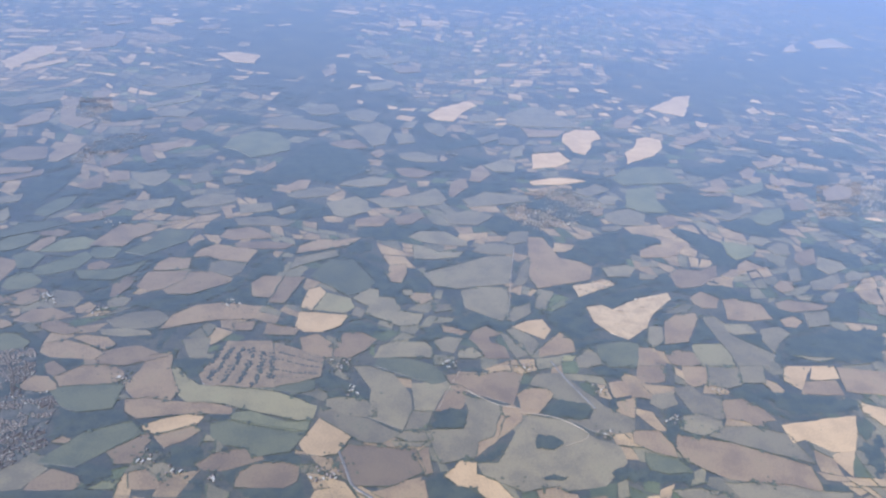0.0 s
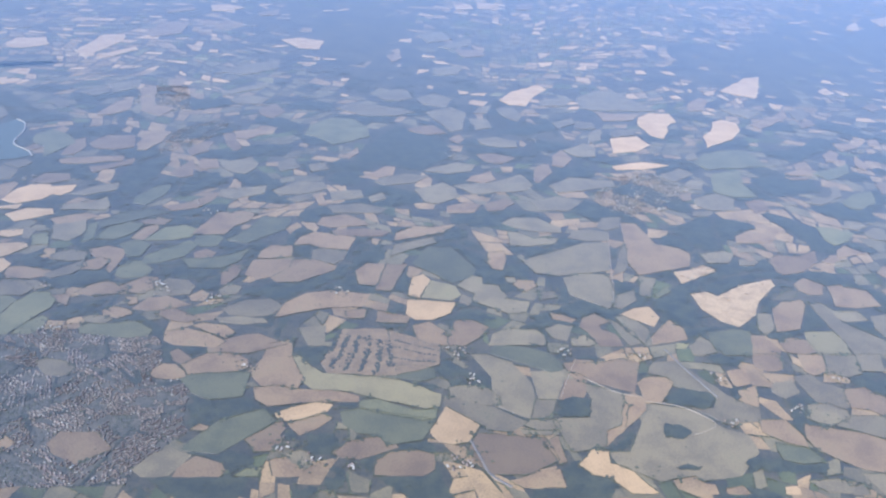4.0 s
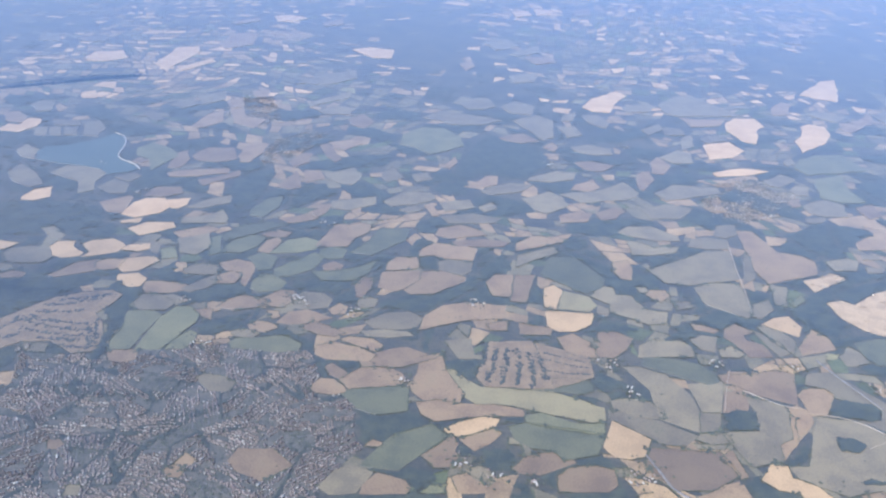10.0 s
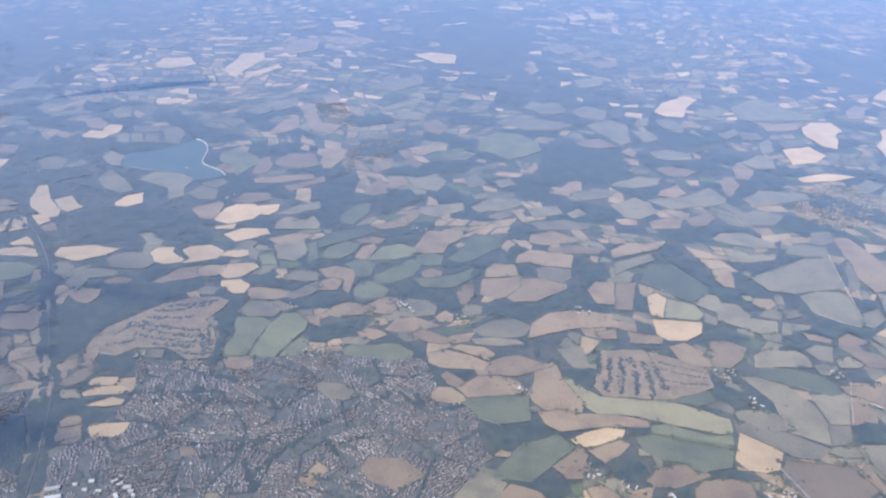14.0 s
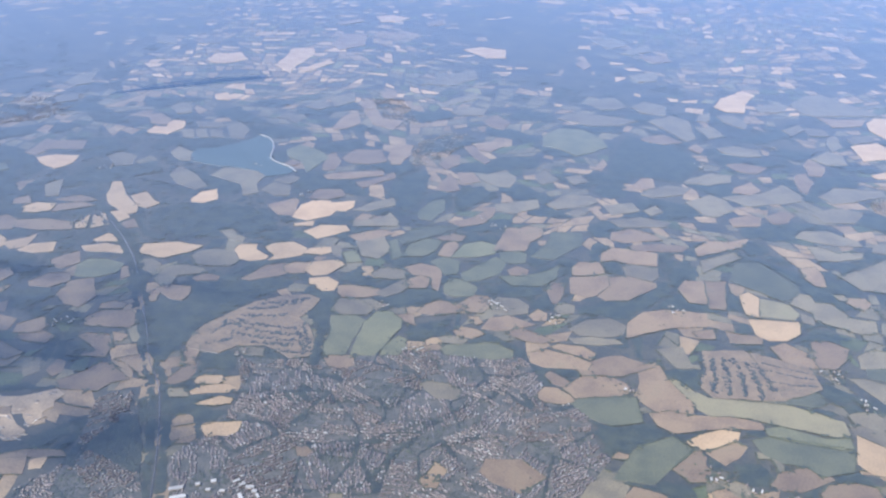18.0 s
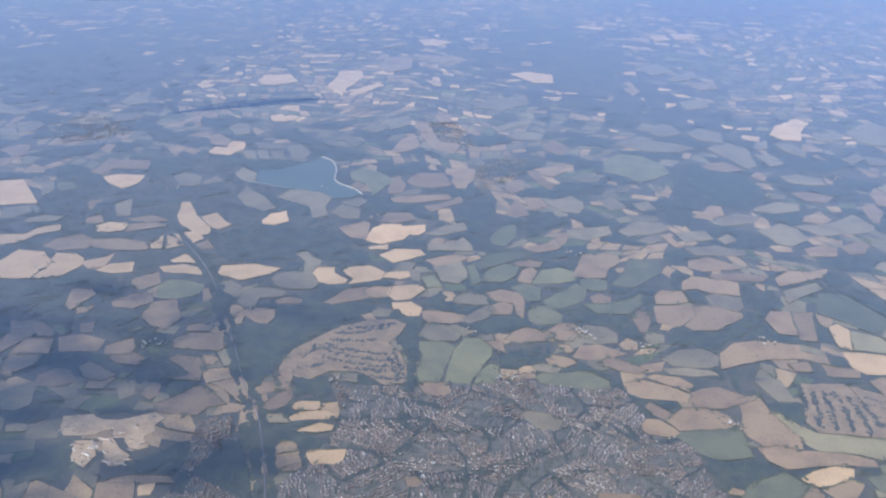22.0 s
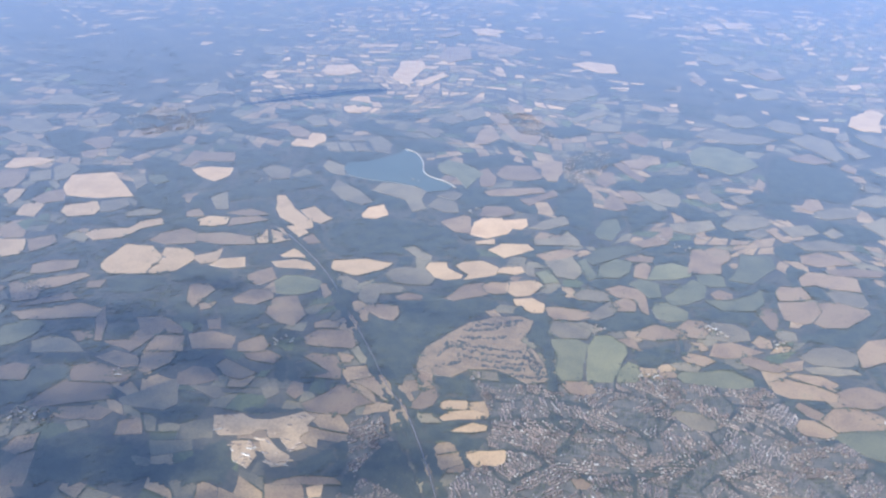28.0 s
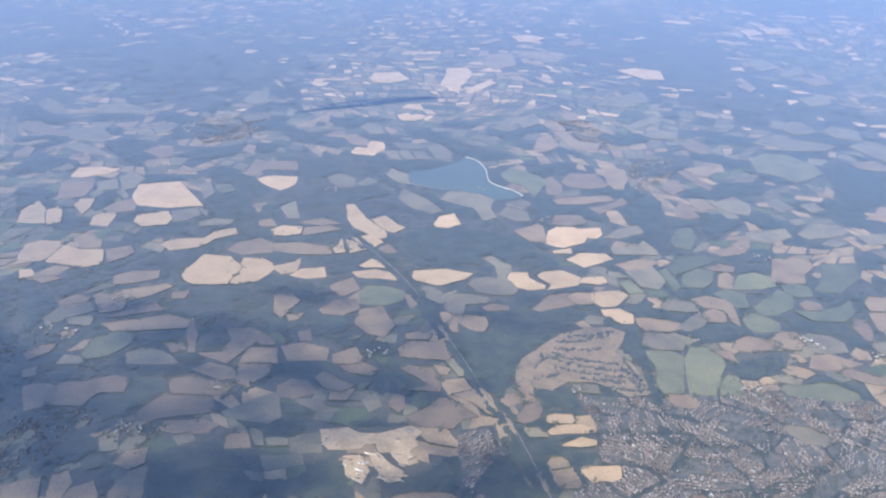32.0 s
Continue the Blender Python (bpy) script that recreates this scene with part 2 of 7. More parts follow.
def edge_line(corners, step, rough):
    """An outline with rounded corners and uneven sides."""
    n, out = len(corners), []
    for i in range(n):
        a, b = np.array(corners[i]), np.array(corners[(i + 1) % n])
        run = np.linalg.norm(b - a)
        side = np.array([a[1] - b[1], b[0] - a[0]]) / max(run, 0.01)
        k = max(3, min(18, int(run / step)))
        bow = random.uniform(-0.015, 0.015) * run
        for j in range(k):
            u = 0.02 + 0.96 * j / (k - 1)
            out.append(a + (b - a) * u + side * (bow * 4 * u * (1 - u) + random.uniform(-rough, rough) * (0 < j < k - 1)))
    return out


# one rounded lump of leaves, twenty faces, and its shifted likenesses
G = (1 + 5 ** 0.5) / 2
ROUND = np.array([(-1, G, 0), (1, G, 0), (-1, -G, 0), (1, -G, 0), (0, -1, G), (0, 1, G), (0, -1, -G), (0, 1, -G), (G, 0, -1), (G, 0, 1), (-G, 0, -1), (-G, 0, 1)]) / 1.9
ROUND_FACES = np.array([(0, 11, 5), (0, 5, 1), (0, 1, 7), (0, 7, 10), (0, 10, 11), (1, 5, 9), (5, 11, 4), (11, 10, 2), (10, 7, 6), (7, 1, 8),
                       (3, 9, 4), (3, 4, 2), (3, 2, 6), (3, 6, 8), (3, 8, 9), (4, 9, 5), (2, 4, 11), (6, 2, 10), (8, 6, 7), (9, 8, 1)])
rng = np.random.default_rng(7)


PLAIN = np.array([(1, 0, 0), (0, 1, 0), (-1, 0, 0), (0, -1, 0), (0, 0, 1), (0, 0, -0.9)])
PLAIN_FACES = np.array([(0, 1, 4), (1, 2, 4), (2, 3, 4), (3, 0, 4), (1, 0, 5), (2, 1, 5), (3, 2, 5), (0, 3, 5)])


def lumps(places, sizes, squash=0.14, rough=False):
    """Crowns of trees: uneven lumps at the places (x, y), as arrays of corners and triangles. rough: with fewer faces, for far trees."""
    LUMP, LUMP_FACES = (PLAIN, PLAIN_FACES) if rough else (ROUND, ROUND_FACES)
    k = len(LUMP)
    squash = min(squash, 0.07) if rough and squash == 0.14 else squash
    places, sizes = np.asarray(places, float).reshape(-1, 2), np.asarray(sizes, float)
    n = len(places)
    shape = LUMP[None] * rng.uniform(0.65, 1.3, (n, k, 1)) * sizes[:, None, None]
    turn = rng.uniform(0, 6.28, n)
    c, s = np.cos(turn)[:, None], np.sin(turn)[:, None]
    x, y = shape[..., 0] * c - shape[..., 1] * s, shape[..., 0] * s + shape[..., 1] * c
    z = shape[..., 2] * squash + sizes[:, None] * squash * 0.95 + 0.12
    verts = np.stack([x + places[:, :1], y + places[:, 1:], z], -1).reshape(-1, 3)
    tris = (LUMP_FACES[None] + k * np.arange(n)[:, None, None]).reshape(-1, 3)
    return verts, tris


def hedge_bank(runs, size):
    """Uneven banks of hedge along lines of places: corners and triangles."""
    verts, tris, at = [], [], 0
    for run in runs:
        if len(run) < 2:
            continue
        line = []
        for a, b in zip(run[:-1], run[1:]):
            k = max(1, int(np.linalg.norm(b - a) / 1.1))
            line += [a + (b - a) * j / k for j in range(k)]
        line = np.array(line + [run[-1]])
        way = np.gradient(line, axis=0) if len(line) > 1 else np.ones_like(line)
        across = np.stack([-way[:, 1], way[:, 0]], 1) / np.maximum(np.linalg.norm(way, axis=1), 1e-6)[:, None]
        m = len(line)
        half = (size * rng.uniform(0.35, 1.25, m) * (0.9 + 0.4 * np.sin(np.arange(m) * 0.3)))[:, None]
        base = np.full((m, 1), 0.28)
        left = np.concatenate([line - across * half, base], 1)
        top = np.concatenate([line + rng.normal(0, 0.15, (m, 2)), rng.uniform(0.4, 0.7, (m, 1)) * min(size, 0.6) * 0.3 + 0.3], 1)
        right = np.concatenate([line + across * half, base], 1)
        verts.append(np.stack([left, top, right], 1).reshape(-1, 3))
        i = at + 3 * np.arange(m - 1)[:, None]
        tris.append(np.concatenate([i + c for c in ((0, 3, 4), (0, 4, 1), (1, 4, 5), (1, 5, 2))]))
        at += 3 * m
    if not verts:
        return np.zeros((0, 3)), np.zeros((0, 3), int)
    return np.concatenate(verts), np.concatenate(tris)


# ---- ground ----
ring = [(5600 * math.cos(a * math.pi / 48), 5600 * math.sin(a * math.pi / 48), 0) for a in range(96)]
tagged(mesh("ground", ring, [range(96)], MEADOW), "wide dark green land of rough meadow and scrub", "ground", kind="structure")

# an added ring beyond the land, all round, glowing pale blue as painted haze
HAZE = bpy.data.materials.new("haze_glow_backdrop")
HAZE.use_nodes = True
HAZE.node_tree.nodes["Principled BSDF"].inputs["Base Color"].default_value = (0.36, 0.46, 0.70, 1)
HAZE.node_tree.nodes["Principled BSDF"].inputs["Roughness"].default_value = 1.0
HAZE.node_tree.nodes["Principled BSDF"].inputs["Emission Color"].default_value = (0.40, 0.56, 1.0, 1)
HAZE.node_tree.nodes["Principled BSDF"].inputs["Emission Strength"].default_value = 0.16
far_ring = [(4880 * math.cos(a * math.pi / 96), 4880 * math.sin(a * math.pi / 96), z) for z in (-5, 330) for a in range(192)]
tagged(mesh("backdrop", far_ring, [(i, (i + 1) % 192, 192 + (i + 1) % 192, 192 + i) for i in range(192)], HAZE), "glowing pale blue backdrop painted as far haze", "backdrop", kind="structure")

TAKEN = []      # outlines already built on
PLOUGHED = []   # those of them where no trees stand in rows


def workings(quarry, corners):
    """Pale heaps, scraped banks and dark pits on a quarry floor, as parts of it."""
    xs, ys = [p[0] for p in corners], [p[1] for p in corners]
    for _ in range(34):
        x, y = random.uniform(min(xs), max(xs)), random.uniform(min(ys), max(ys))
        if not inside(np.array(x), np.array(y), corners):
            continue
        a, long, wide, tall = random.uniform(-0.7, 0.7), random.uniform(1.0, 4.5), random.uniform(0.4, 1.2), random.uniform(0.2, 0.5)
        n = 9
        turn = [(math.cos(6.2832 * i / n) * long * random.uniform(0.6, 1.2), math.sin(6.2832 * i / n) * wide * random.uniform(0.6, 1.2)) for i in range(n)]
        rim = [(x + u * math.cos(a) - v * math.sin(a), y + u * math.sin(a) + v * math.cos(a)) for u, v in turn]
        top = [(x + (p[0] - x) * 0.55, y + (p[1] - y) * 0.55) for p in rim]
        verts = [(*p, 0.1) for p in rim] + [(*p, 0.25 + tall) for p in top]
        faces = [(i, (i + 1) % n, n + (i + 1) % n, n + i) for i in range(n)] + [tuple(range(n, 2 * n))]
        mesh("sand_mound", verts, faces, random.choice((STONE, CROPS["stubble"], CROPS["stubble"], CROPS["fallow"], CROPS["sand"])), quarry)


TINTS = []      # wide stretches of one kind of farming


def farming(crop, *numbers):
    """A stretch of far land where most of the small fields bear one crop."""
    xs, ys = numbers[::2], numbers[1::2]
    TINTS.append((crop, list(zip(xs, ys)), (min(xs), max(xs), min(ys), max(ys))))


def spread_out(corners, by):
    """An outline moved outwards by a little, to the middle of its hedge."""
    p = np.array(corners)
    area = np.sum(p[:, 0] * np.roll(p[:, 1], -1) - np.roll(p[:, 0], -1) * p[:, 1])
    way = np.roll(p, -1, 0) - p
    side = np.stack([way[:, 1], -way[:, 0]], 1) * np.sign(area) / np.maximum(np.linalg.norm(way, axis=1), 0.01)[:, None]
    out = side + np.roll(side, 1, 0)
    out /= np.maximum(np.linalg.norm(out, axis=1), 0.9)[:, None]
    return [tuple(c) for c in p + out * by]


def field(crop, *numbers):
    """A field as a thin raised sheet with an uneven outline, and its hedge as a part."""
    corners = [(numbers[i], numbers[i + 1]) for i in range(0, len(numbers), 2)]
    middle = np.mean(corners, axis=0)
    corners = spread_out(corners, 1.0 if middle[1] < 700 else 0.8)
    TAKEN.append(corners)
    if crop != "golf":
        PLOUGHED.append(corners)
    away = middle[1]
    rim = edge_line(corners, 5 if away < 700 else 10, 0.55 if away < 700 else 1.8)
    top = 0.12 + 0.0004 * len(TAKEN)
    n = len(rim)
    verts = [(p[0], p[1], top) for p in rim] + [(p[0], p[1], 0) for p in rim]
    faces = [range(n)] + [(i, n + i, n + (i + 1) % n, (i + 1) % n) for i in range(n)]
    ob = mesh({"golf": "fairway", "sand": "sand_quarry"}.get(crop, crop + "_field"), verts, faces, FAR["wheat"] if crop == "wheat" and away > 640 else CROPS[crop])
    tagged(ob, LABELS[crop], "field" if crop != "sand" else "quarry", "fields of the patchwork")
    if away < 640 and crop != "sand":
        spots, sizes, bare, runs = [], [], False, [[]]
        for i in range(n):
            a, b = rim[i], rim[(i + 1) % n]
            if i % 6 == 0 and random.random() < 0.35:     # open stretches with no hedge
                bare = not bare
                runs.append([])
            if bare:
                continue
            runs[-1] += [a, b]
            k = int(np.linalg.norm(b - a) / 1.0) + 1
            for j in range(k):
                if random.random() < 0.09:
                    spots.append(a + (b - a) * j / k + rng.normal(0, 0.35, 2))
                    sizes.append(random.uniform(0.45, 1.0))
                if random.random() < 0.025:     # a clump of taller trees
                    for _ in range(random.randint(4, 11)):
                        spots.append(a + (b - a) * j / k + rng.normal(0, 1.4, 2))
                        sizes.append(random.uniform(0.6, 1.25))
        v, t = hedge_bank(runs, 0.34 if away < 500 else 0.42)
        if spots:
            v2, t2 = lumps(spots, sizes)
            v, t = np.concatenate([v, v2]) if len(v) else v2, np.concatenate([t, t2 + len(v)]) if len(v) else t2
        if len(v):
            bulk("hedge", v, t, LEAVES, ob)
    if crop == "sand":
        workings(ob, corners)
    return ob


def canopy(rim, cell, free=None, ragged=1.0):
    """An uneven sheet of crowns inside an outline, dropping to the ground all round: corners and triangles."""
    xs, ys = np.array([p[0] for p in rim]), np.array([p[1] for p in rim])
    gx, gy = np.meshgrid(np.arange(xs.min() - cell, xs.max() + 2 * cell, cell), np.arange(ys.min() - cell, ys.max() + 2 * cell, cell))
    gx, gy = gx + rng.uniform(-0.38, 0.38, gx.shape) * cell, gy + rng.uniform(-0.38, 0.38, gx.shape) * cell
    keep = inside(gx + ragged * (1.6 * np.sin(gy * 0.5) + 1.3 * np.sin(gx * 0.31 + gy * 0.83)), gy + ragged * (1.6 * np.sin(gx * 0.43) + 1.3 * np.sin(gy * 0.37 - gx * 0.77)), rim)
    if free:
        keep &= free(gx.ravel(), gy.ravel()).reshape(gx.shape)
    tall = rng.uniform(0.35, 1.0, gx.shape) * min(1.0, 0.5 + 0.3 * cell) * (0.8 + 0.3 * np.sin(gx * 0.21 + 1.7 * np.sin(gy * 0.13)))
    levels = [keep]
    for _ in range(2):      # the crowns rise in two steps from the edge of the wood
        inner = levels[-1].copy()
        inner[1:-1, 1:-1] = inner[1:-1, 1:-1] & levels[-1][:-2, 1:-1] & levels[-1][2:, 1:-1] & levels[-1][1:-1, :-2] & levels[-1][1:-1, 2:]
        levels.append(inner)
    verts = np.stack([gx, gy, np.where(levels[2], tall, np.where(levels[1], 0.45 * tall, 0.02))], -1).reshape(-1, 3)
    h, w = gx.shape
    index = np.arange(h * w).reshape(h, w)
    quad = keep[:-1, :-1] & keep[1:, :-1] & keep[:-1, 1:] & keep[1:, 1:]
    p, q, r, s = index[:-1, :-1][quad], index[:-1, 1:][quad], index[1:, 1:][quad], index[1:, :-1][quad]
    tris = np.concatenate([np.stack([p, q, r], 1), np.stack([p, r, s], 1)])
    used = np.unique(tris)
    order = np.zeros(h * w, int)
    order[used] = np.arange(len(used))
    return verts[used], order[tris]


def wood(*numbers):
    """A wood of dense crowns inside an outline."""
    corners = [(numbers[i], numbers[i + 1]) for i in range(0, len(numbers), 2)]
    fields = [f for f in TAKEN if abs(f[0][0] - corners[0][0]) + abs(f[0][1] - corners[0][1]) < 350]

    def off_fields(px, py):
        ok = np.ones(len(px), bool)
        for f in fields:
            ok &= ~inside(px, py, f)
        return ok

    away = sum(c[1] for c in corners) / len(corners)
    extent = min(np.ptp([c[0] for c in corners]), np.ptp([c[1] for c in corners]))
    small = min(1.0, extent / 30)
    v, t = canopy([tuple(p) for p in edge_line(corners, 9, 1.6 * small)], 0.8 if extent < 14 else 1.3 if away < 420 else 1.7 if away < 700 else 3.2, off_fields, small)
    TAKEN.append(corners)
    return tagged(bulk("woodland", v, t, CANOPY), "dark green wood of dense broadleaf trees between fields", "wood", "woods", "stuff")


def copse(*numbers):
    """A small wood that stands in the middle of a field."""
    corners = [(numbers[i], numbers[i + 1]) for i in range(0, len(numbers), 2)]
    v, t = canopy([tuple(p) for p in edge_line(corners, 5, 0.5)], 0.8, ragged=0.2)
    v[:, 2] += 0.25
    return tagged(bulk("copse", v, t, CANOPY), "small dark green copse standing in the middle of fields", "wood", "woods", "stuff")


def ribbon(name, width, mat, label, category, *numbers, height=0.35):
    """A road, track or railway along its corner points."""
    pts = [np.array((numbers[i], numbers[i + 1])) for i in range(0, len(numbers), 2)]
    line = []
    for i in range(len(pts) - 1):
        before, a, b, after = pts[max(i - 1, 0)], pts[i], pts[i + 1], pts[min(i + 2, len(pts) - 1)]
        for j in range(8):
            u = j / 8
            line.append(0.5 * (2 * a + (b - before) * u + (2 * before - 5 * a + 4 * b - after) * u * u + (3 * a - before - 3 * b + after) * u ** 3))
    line.append(pts[-1])
    verts, faces = [], []
    for i, p in enumerate(line):
        way = line[min(i + 1, len(line) - 1)] - line[max(i - 1, 0)]
        side = np.array((-way[1], way[0])) / max(np.linalg.norm(way), 1e-6) * width / 2
        verts += [(*(p - side * 1.3), 0), (*(p - side), height), (*(p + side), height), (*(p + side * 1.3), 0)]
    for i in range(len(line) - 1):
        for k in range(3):
            faces.append((4 * i + k, 4 * i + k + 1, 4 * i + k + 5, 4 * i + k + 4))
    tagged(mesh(name, verts, faces, mat), label, category, kind="structure")
    return line

# ---- fields and woods ----
field("stubble", -478.1, 284.3, -472.6, 283.2, -465, 272.1, -466.6, 267.8)
field("stubble", -450.4, 270.8, -451, 278.9, -442.7, 285.5, -436.4, 277.5, -435.1, 272.9)
field("stubble", -458.5, 269.3, -465.5, 286.7, -460.2, 290.8, -453.4, 282.6, -451.8, 270.6)
field("stubble", -430.6, 280.6, -427.5, 297, -421.7, 300.8, -413.3, 277, -428.3, 274.2)
field("pasture", -110.8, 299.6, -105.1, 300.4, -103.1, 293.8, -109.6, 292.9)
field("clover", -457.1, 298.5, -455.8, 304.3, -450.8, 306.6, -445.1, 297.2, -451, 293.8)
field("stubble", -439.1, 300.6, -438.1, 310, -427.9, 315.3, -424.7, 303.4, -429.6, 297.9)
field("stubble", -289.5, 303.1, -277.4, 308.3, -259.9, 309.9, -256.4, 306.5, -290.3, 300.1)
field("stubble", -66.8, 316.9, -63.3, 320.8, -57.1, 318.2, -58, 312.5, -62.8, 312.3)
field("pasture", -457.7, 318.2, -451.1, 327, -443.7, 311.3, -451.3, 307.5)
field("stubble", 39.4, 318.5, 45.5, 327.8, 60.6, 323.8, 64.3, 319.3, 62.2, 315.8, 38.9, 312.7)
field("ley", 69.6, 316.8, 75.5, 323.3, 83, 324.3, 81.3, 318.3)
field("pasture", 22.7, 327.3, 29.9, 332.6, 42.4, 328.2, 35.9, 313.1, 22.9, 310.6, 16.5, 314.6)
field("stubble", -63.2, 322.6, -60.5, 331.1, -54.6, 326.5, -55.1, 322.4)
field("pasture", -419, 326.7, -411.3, 331.2, -405.4, 325.9, -412.9, 321.1)
field("stubble", 86.1, 330.2, 93.2, 334.2, 104.1, 326.3, 103.8, 321.3, 90.2, 319.5)
field("stubble", -35.8, 328.1, -33.1, 337.6, -14.6, 339.7, -1.3, 328.4, -14, 315.5, -29.8, 321.9)
field("stubble", -137.7, 331.6, -132.1, 332.8, -128.3, 329.1, -129.5, 326.6, -134.6, 325.9)
field("stubble", -387.3, 322.2, -389.8, 331.4, -386, 338.2, -380.6, 337.2, -374.2, 325.6)
field("pasture", 94, 336.9, 100.3, 340.4, 105, 338.4, 108.6, 330.3, 105.3, 326.5, 98.2, 330.6)
field("stubble", -429.7, 331.2, -429.8, 337.9, -410.5, 343.7, -398.9, 340.8, -402.1, 333, -420.9, 330.4)
field("stubble", 143.9, 338, 149.5, 344.4, 165.4, 348.3, 174.1, 346.4, 174.8, 335.8, 169.2, 330, 143.7, 326.6)
field("stubble", 324.2, 342.7, 330.4, 342.1, 331, 336, 323.1, 335.1)
field("wheat", -194, 341.2, -188.4, 344.5, -174.2, 348.1, -174, 339.1, -177.3, 335.7, -185.1, 335, -187.9, 332.2)
field("stubble", 338, 339.9, 346.5, 343.1, 348.7, 338.1, 337.4, 336.8)
field("stubble", 234, 341.6, 242.8, 345.7, 242.2, 339.7, 231.4, 338.3)
field("wheat", 371.9, 345.2, 377.7, 346.8, 378, 341.5, 370.8, 340.7)
field("stubble", -525.9, 353.2, -514.7, 358.4, -507.4, 355.7, -504.4, 337.6, -511.5, 332.4)
field("stubble", 118.6, 341.1, 125.8, 351.1, 143.9, 358.2, 153.5, 350.3, 133.5, 338.8, 124.4, 338.4)
field("wheat", 256.7, 349, 266.1, 363, 274.3, 362.1, 273.8, 352.5, 284.9, 348.3, 297.7, 332.1, 283.7, 330.5, 273.3, 341, 263.9, 343)
field("pasture", 409.5, 350.6, 418.7, 354, 417.7, 346.2, 409.4, 345.2)
field("stubble", 68, 345.5, 84.1, 365.3, 87.1, 357.4, 85.3, 351.1, 87.6, 345, 83.4, 338.6, 75.7, 337.1)
field("clover", 49.7, 358.5, 71.2, 372.5, 80.9, 362.9, 55.9, 332.6, 36, 333.5)
field("fallow", -451.8, 337.2, -441, 363.1, -413, 364.1, -405.6, 351.7, -441.1, 336.7)
field("pasture", 387.3, 352.5, 404.5, 355.5, 414.1, 354.8, 408, 346, 395, 345.3)
field("stubble", 35.5, 349.8, 39.3, 354.2, 44.2, 353, 42.8, 349.9)
field("fallow", 199.2, 368.1, 238.4, 368.8, 244.8, 351.6, 226.9, 337.7, 205.5, 334.9, 194, 353.6)
field("stubble", -507.9, 350.9, -505.2, 360.9, -489.5, 365.2, -479.5, 373.3, -470.2, 373.4, -466, 359.3, -480.6, 356.4, -482.5, 341.9, -504.5, 340.3)
field("pasture", -400.8, 352.6, -375.7, 377.3, -367, 353.9, -371.5, 347.7, -395.5, 348.3)
field("stubble", 238.5, 364.1, 245.8, 372.1, 249.1, 350.8, 245.3, 348.6, 242.5, 357.9)
field("pasture", 421.6, 362.7, 460.8, 365.1, 475.8, 361.3, 496, 363.2, 492.1, 355, 427.8, 347.4)
field("wheat", -206, 361, -198.7, 364.2, -193.8, 368.2, -185.8, 367.7, -186.3, 363.8, -193.4, 360.6, -204.9, 359.5)
field("stubble", 88.8, 362, 107.6, 373.5, 111.9, 370.1, 104.7, 359.9, 97.3, 353.7)
field("clover", 117.3, 376.4, 127.6, 381.4, 172.7, 376.6, 166.8, 359, 147.5, 351.3, 142.4, 358.9, 130, 360, 121.1, 365.5)
field("pasture", -537, 369.2, -530.5, 373.6, -526.6, 365, -531.4, 361)
field("pasture", -228.8, 371.1, -217.9, 372.6, -212.6, 365.5, -223, 364)
field("pasture", -366.8, 372.2, -350, 374.4, -342.4, 366.9, -346.4, 363.3)
field("pasture", 275.9, 361.4, 287.5, 362.8, 308.9, 410.7, 333.9, 408.4, 349, 392.2, 362.2, 388.6, 364.2, 373.5, 348.3, 352.4, 324.5, 345, 321.9, 349.2, 301.9, 342.2, 280.2, 351)
field("wheat", 179.4, 390.2, 199.4, 375.4, 193.2, 360.3, 185.7, 357.4, 176.7, 359, 171.9, 365.8)
field("stubble", -295, 368, -282.5, 381.5, -280.4, 388.7, -271.8, 389.3, -254.4, 376, -263.8, 371.5, -267.4, 362.9, -290.3, 362)
field("fallow", -445, 376.6, -433.1, 383.9, -404.5, 377.5, -407.6, 368.1, -437.5, 363.3)
field("wheat", -212.6, 370.6, -208.9, 375.7, -194.4, 380.1, -187.8, 377.6, -192.9, 373.4, -210.8, 368.6)
field("pasture", 224.7, 375, 233.9, 374.3, 244.2, 376.7, 241.2, 372.5, 226.8, 371.4)
field("clover", 378.2, 382.9, 396.4, 380.1, 402.4, 370.9, 388, 367.6, 378.6, 370.4)
field("wheat", 79.4, 369.6, 87.7, 376.3, 104.7, 384.9, 110.2, 382.1, 107.7, 375, 87.3, 364.7, 82.5, 366)
field("pasture", -323.4, 379.1, -318.2, 385.9, -312.1, 375.6, -317.3, 369.1)
field("stubble", -307.2, 376.6, -306.5, 388.2, -300.8, 386.4, -298.3, 378.4, -301, 372.3)
field("pasture", 230.7, 384.7, 244.5, 387.6, 248.3, 379.7, 234.6, 376.3, 227.5, 379.3)
field("stubble", -377.8, 382.8, -371.8, 391.3, -362.5, 390.7, -352.4, 382, -363.9, 373.9, -374.1, 373)
field("stubble", 402.9, 403.7, 435.6, 399.8, 479, 384.4, 478.5, 363.4, 424.8, 367.4, 401.8, 380.8, 399.4, 390.8)
field("ley", 127.3, 388.1, 137, 391.1, 159.1, 383.8, 173.8, 386.9, 173.1, 378.6, 166, 376.7, 127.7, 382.5)
field("wheat", -215.9, 384, -211, 386.5, -200.2, 388.1, -197.3, 383.8, -200, 380.5, -212.6, 378.6)
field("pasture", -520.6, 378.8, -521.1, 388.5, -511.4, 388.5, -505.4, 381.9)
field("pasture", 178.1, 400.7, 208.6, 392.8, 228.4, 382.3, 219.4, 373.3, 208.2, 372.7, 178.7, 391.7)
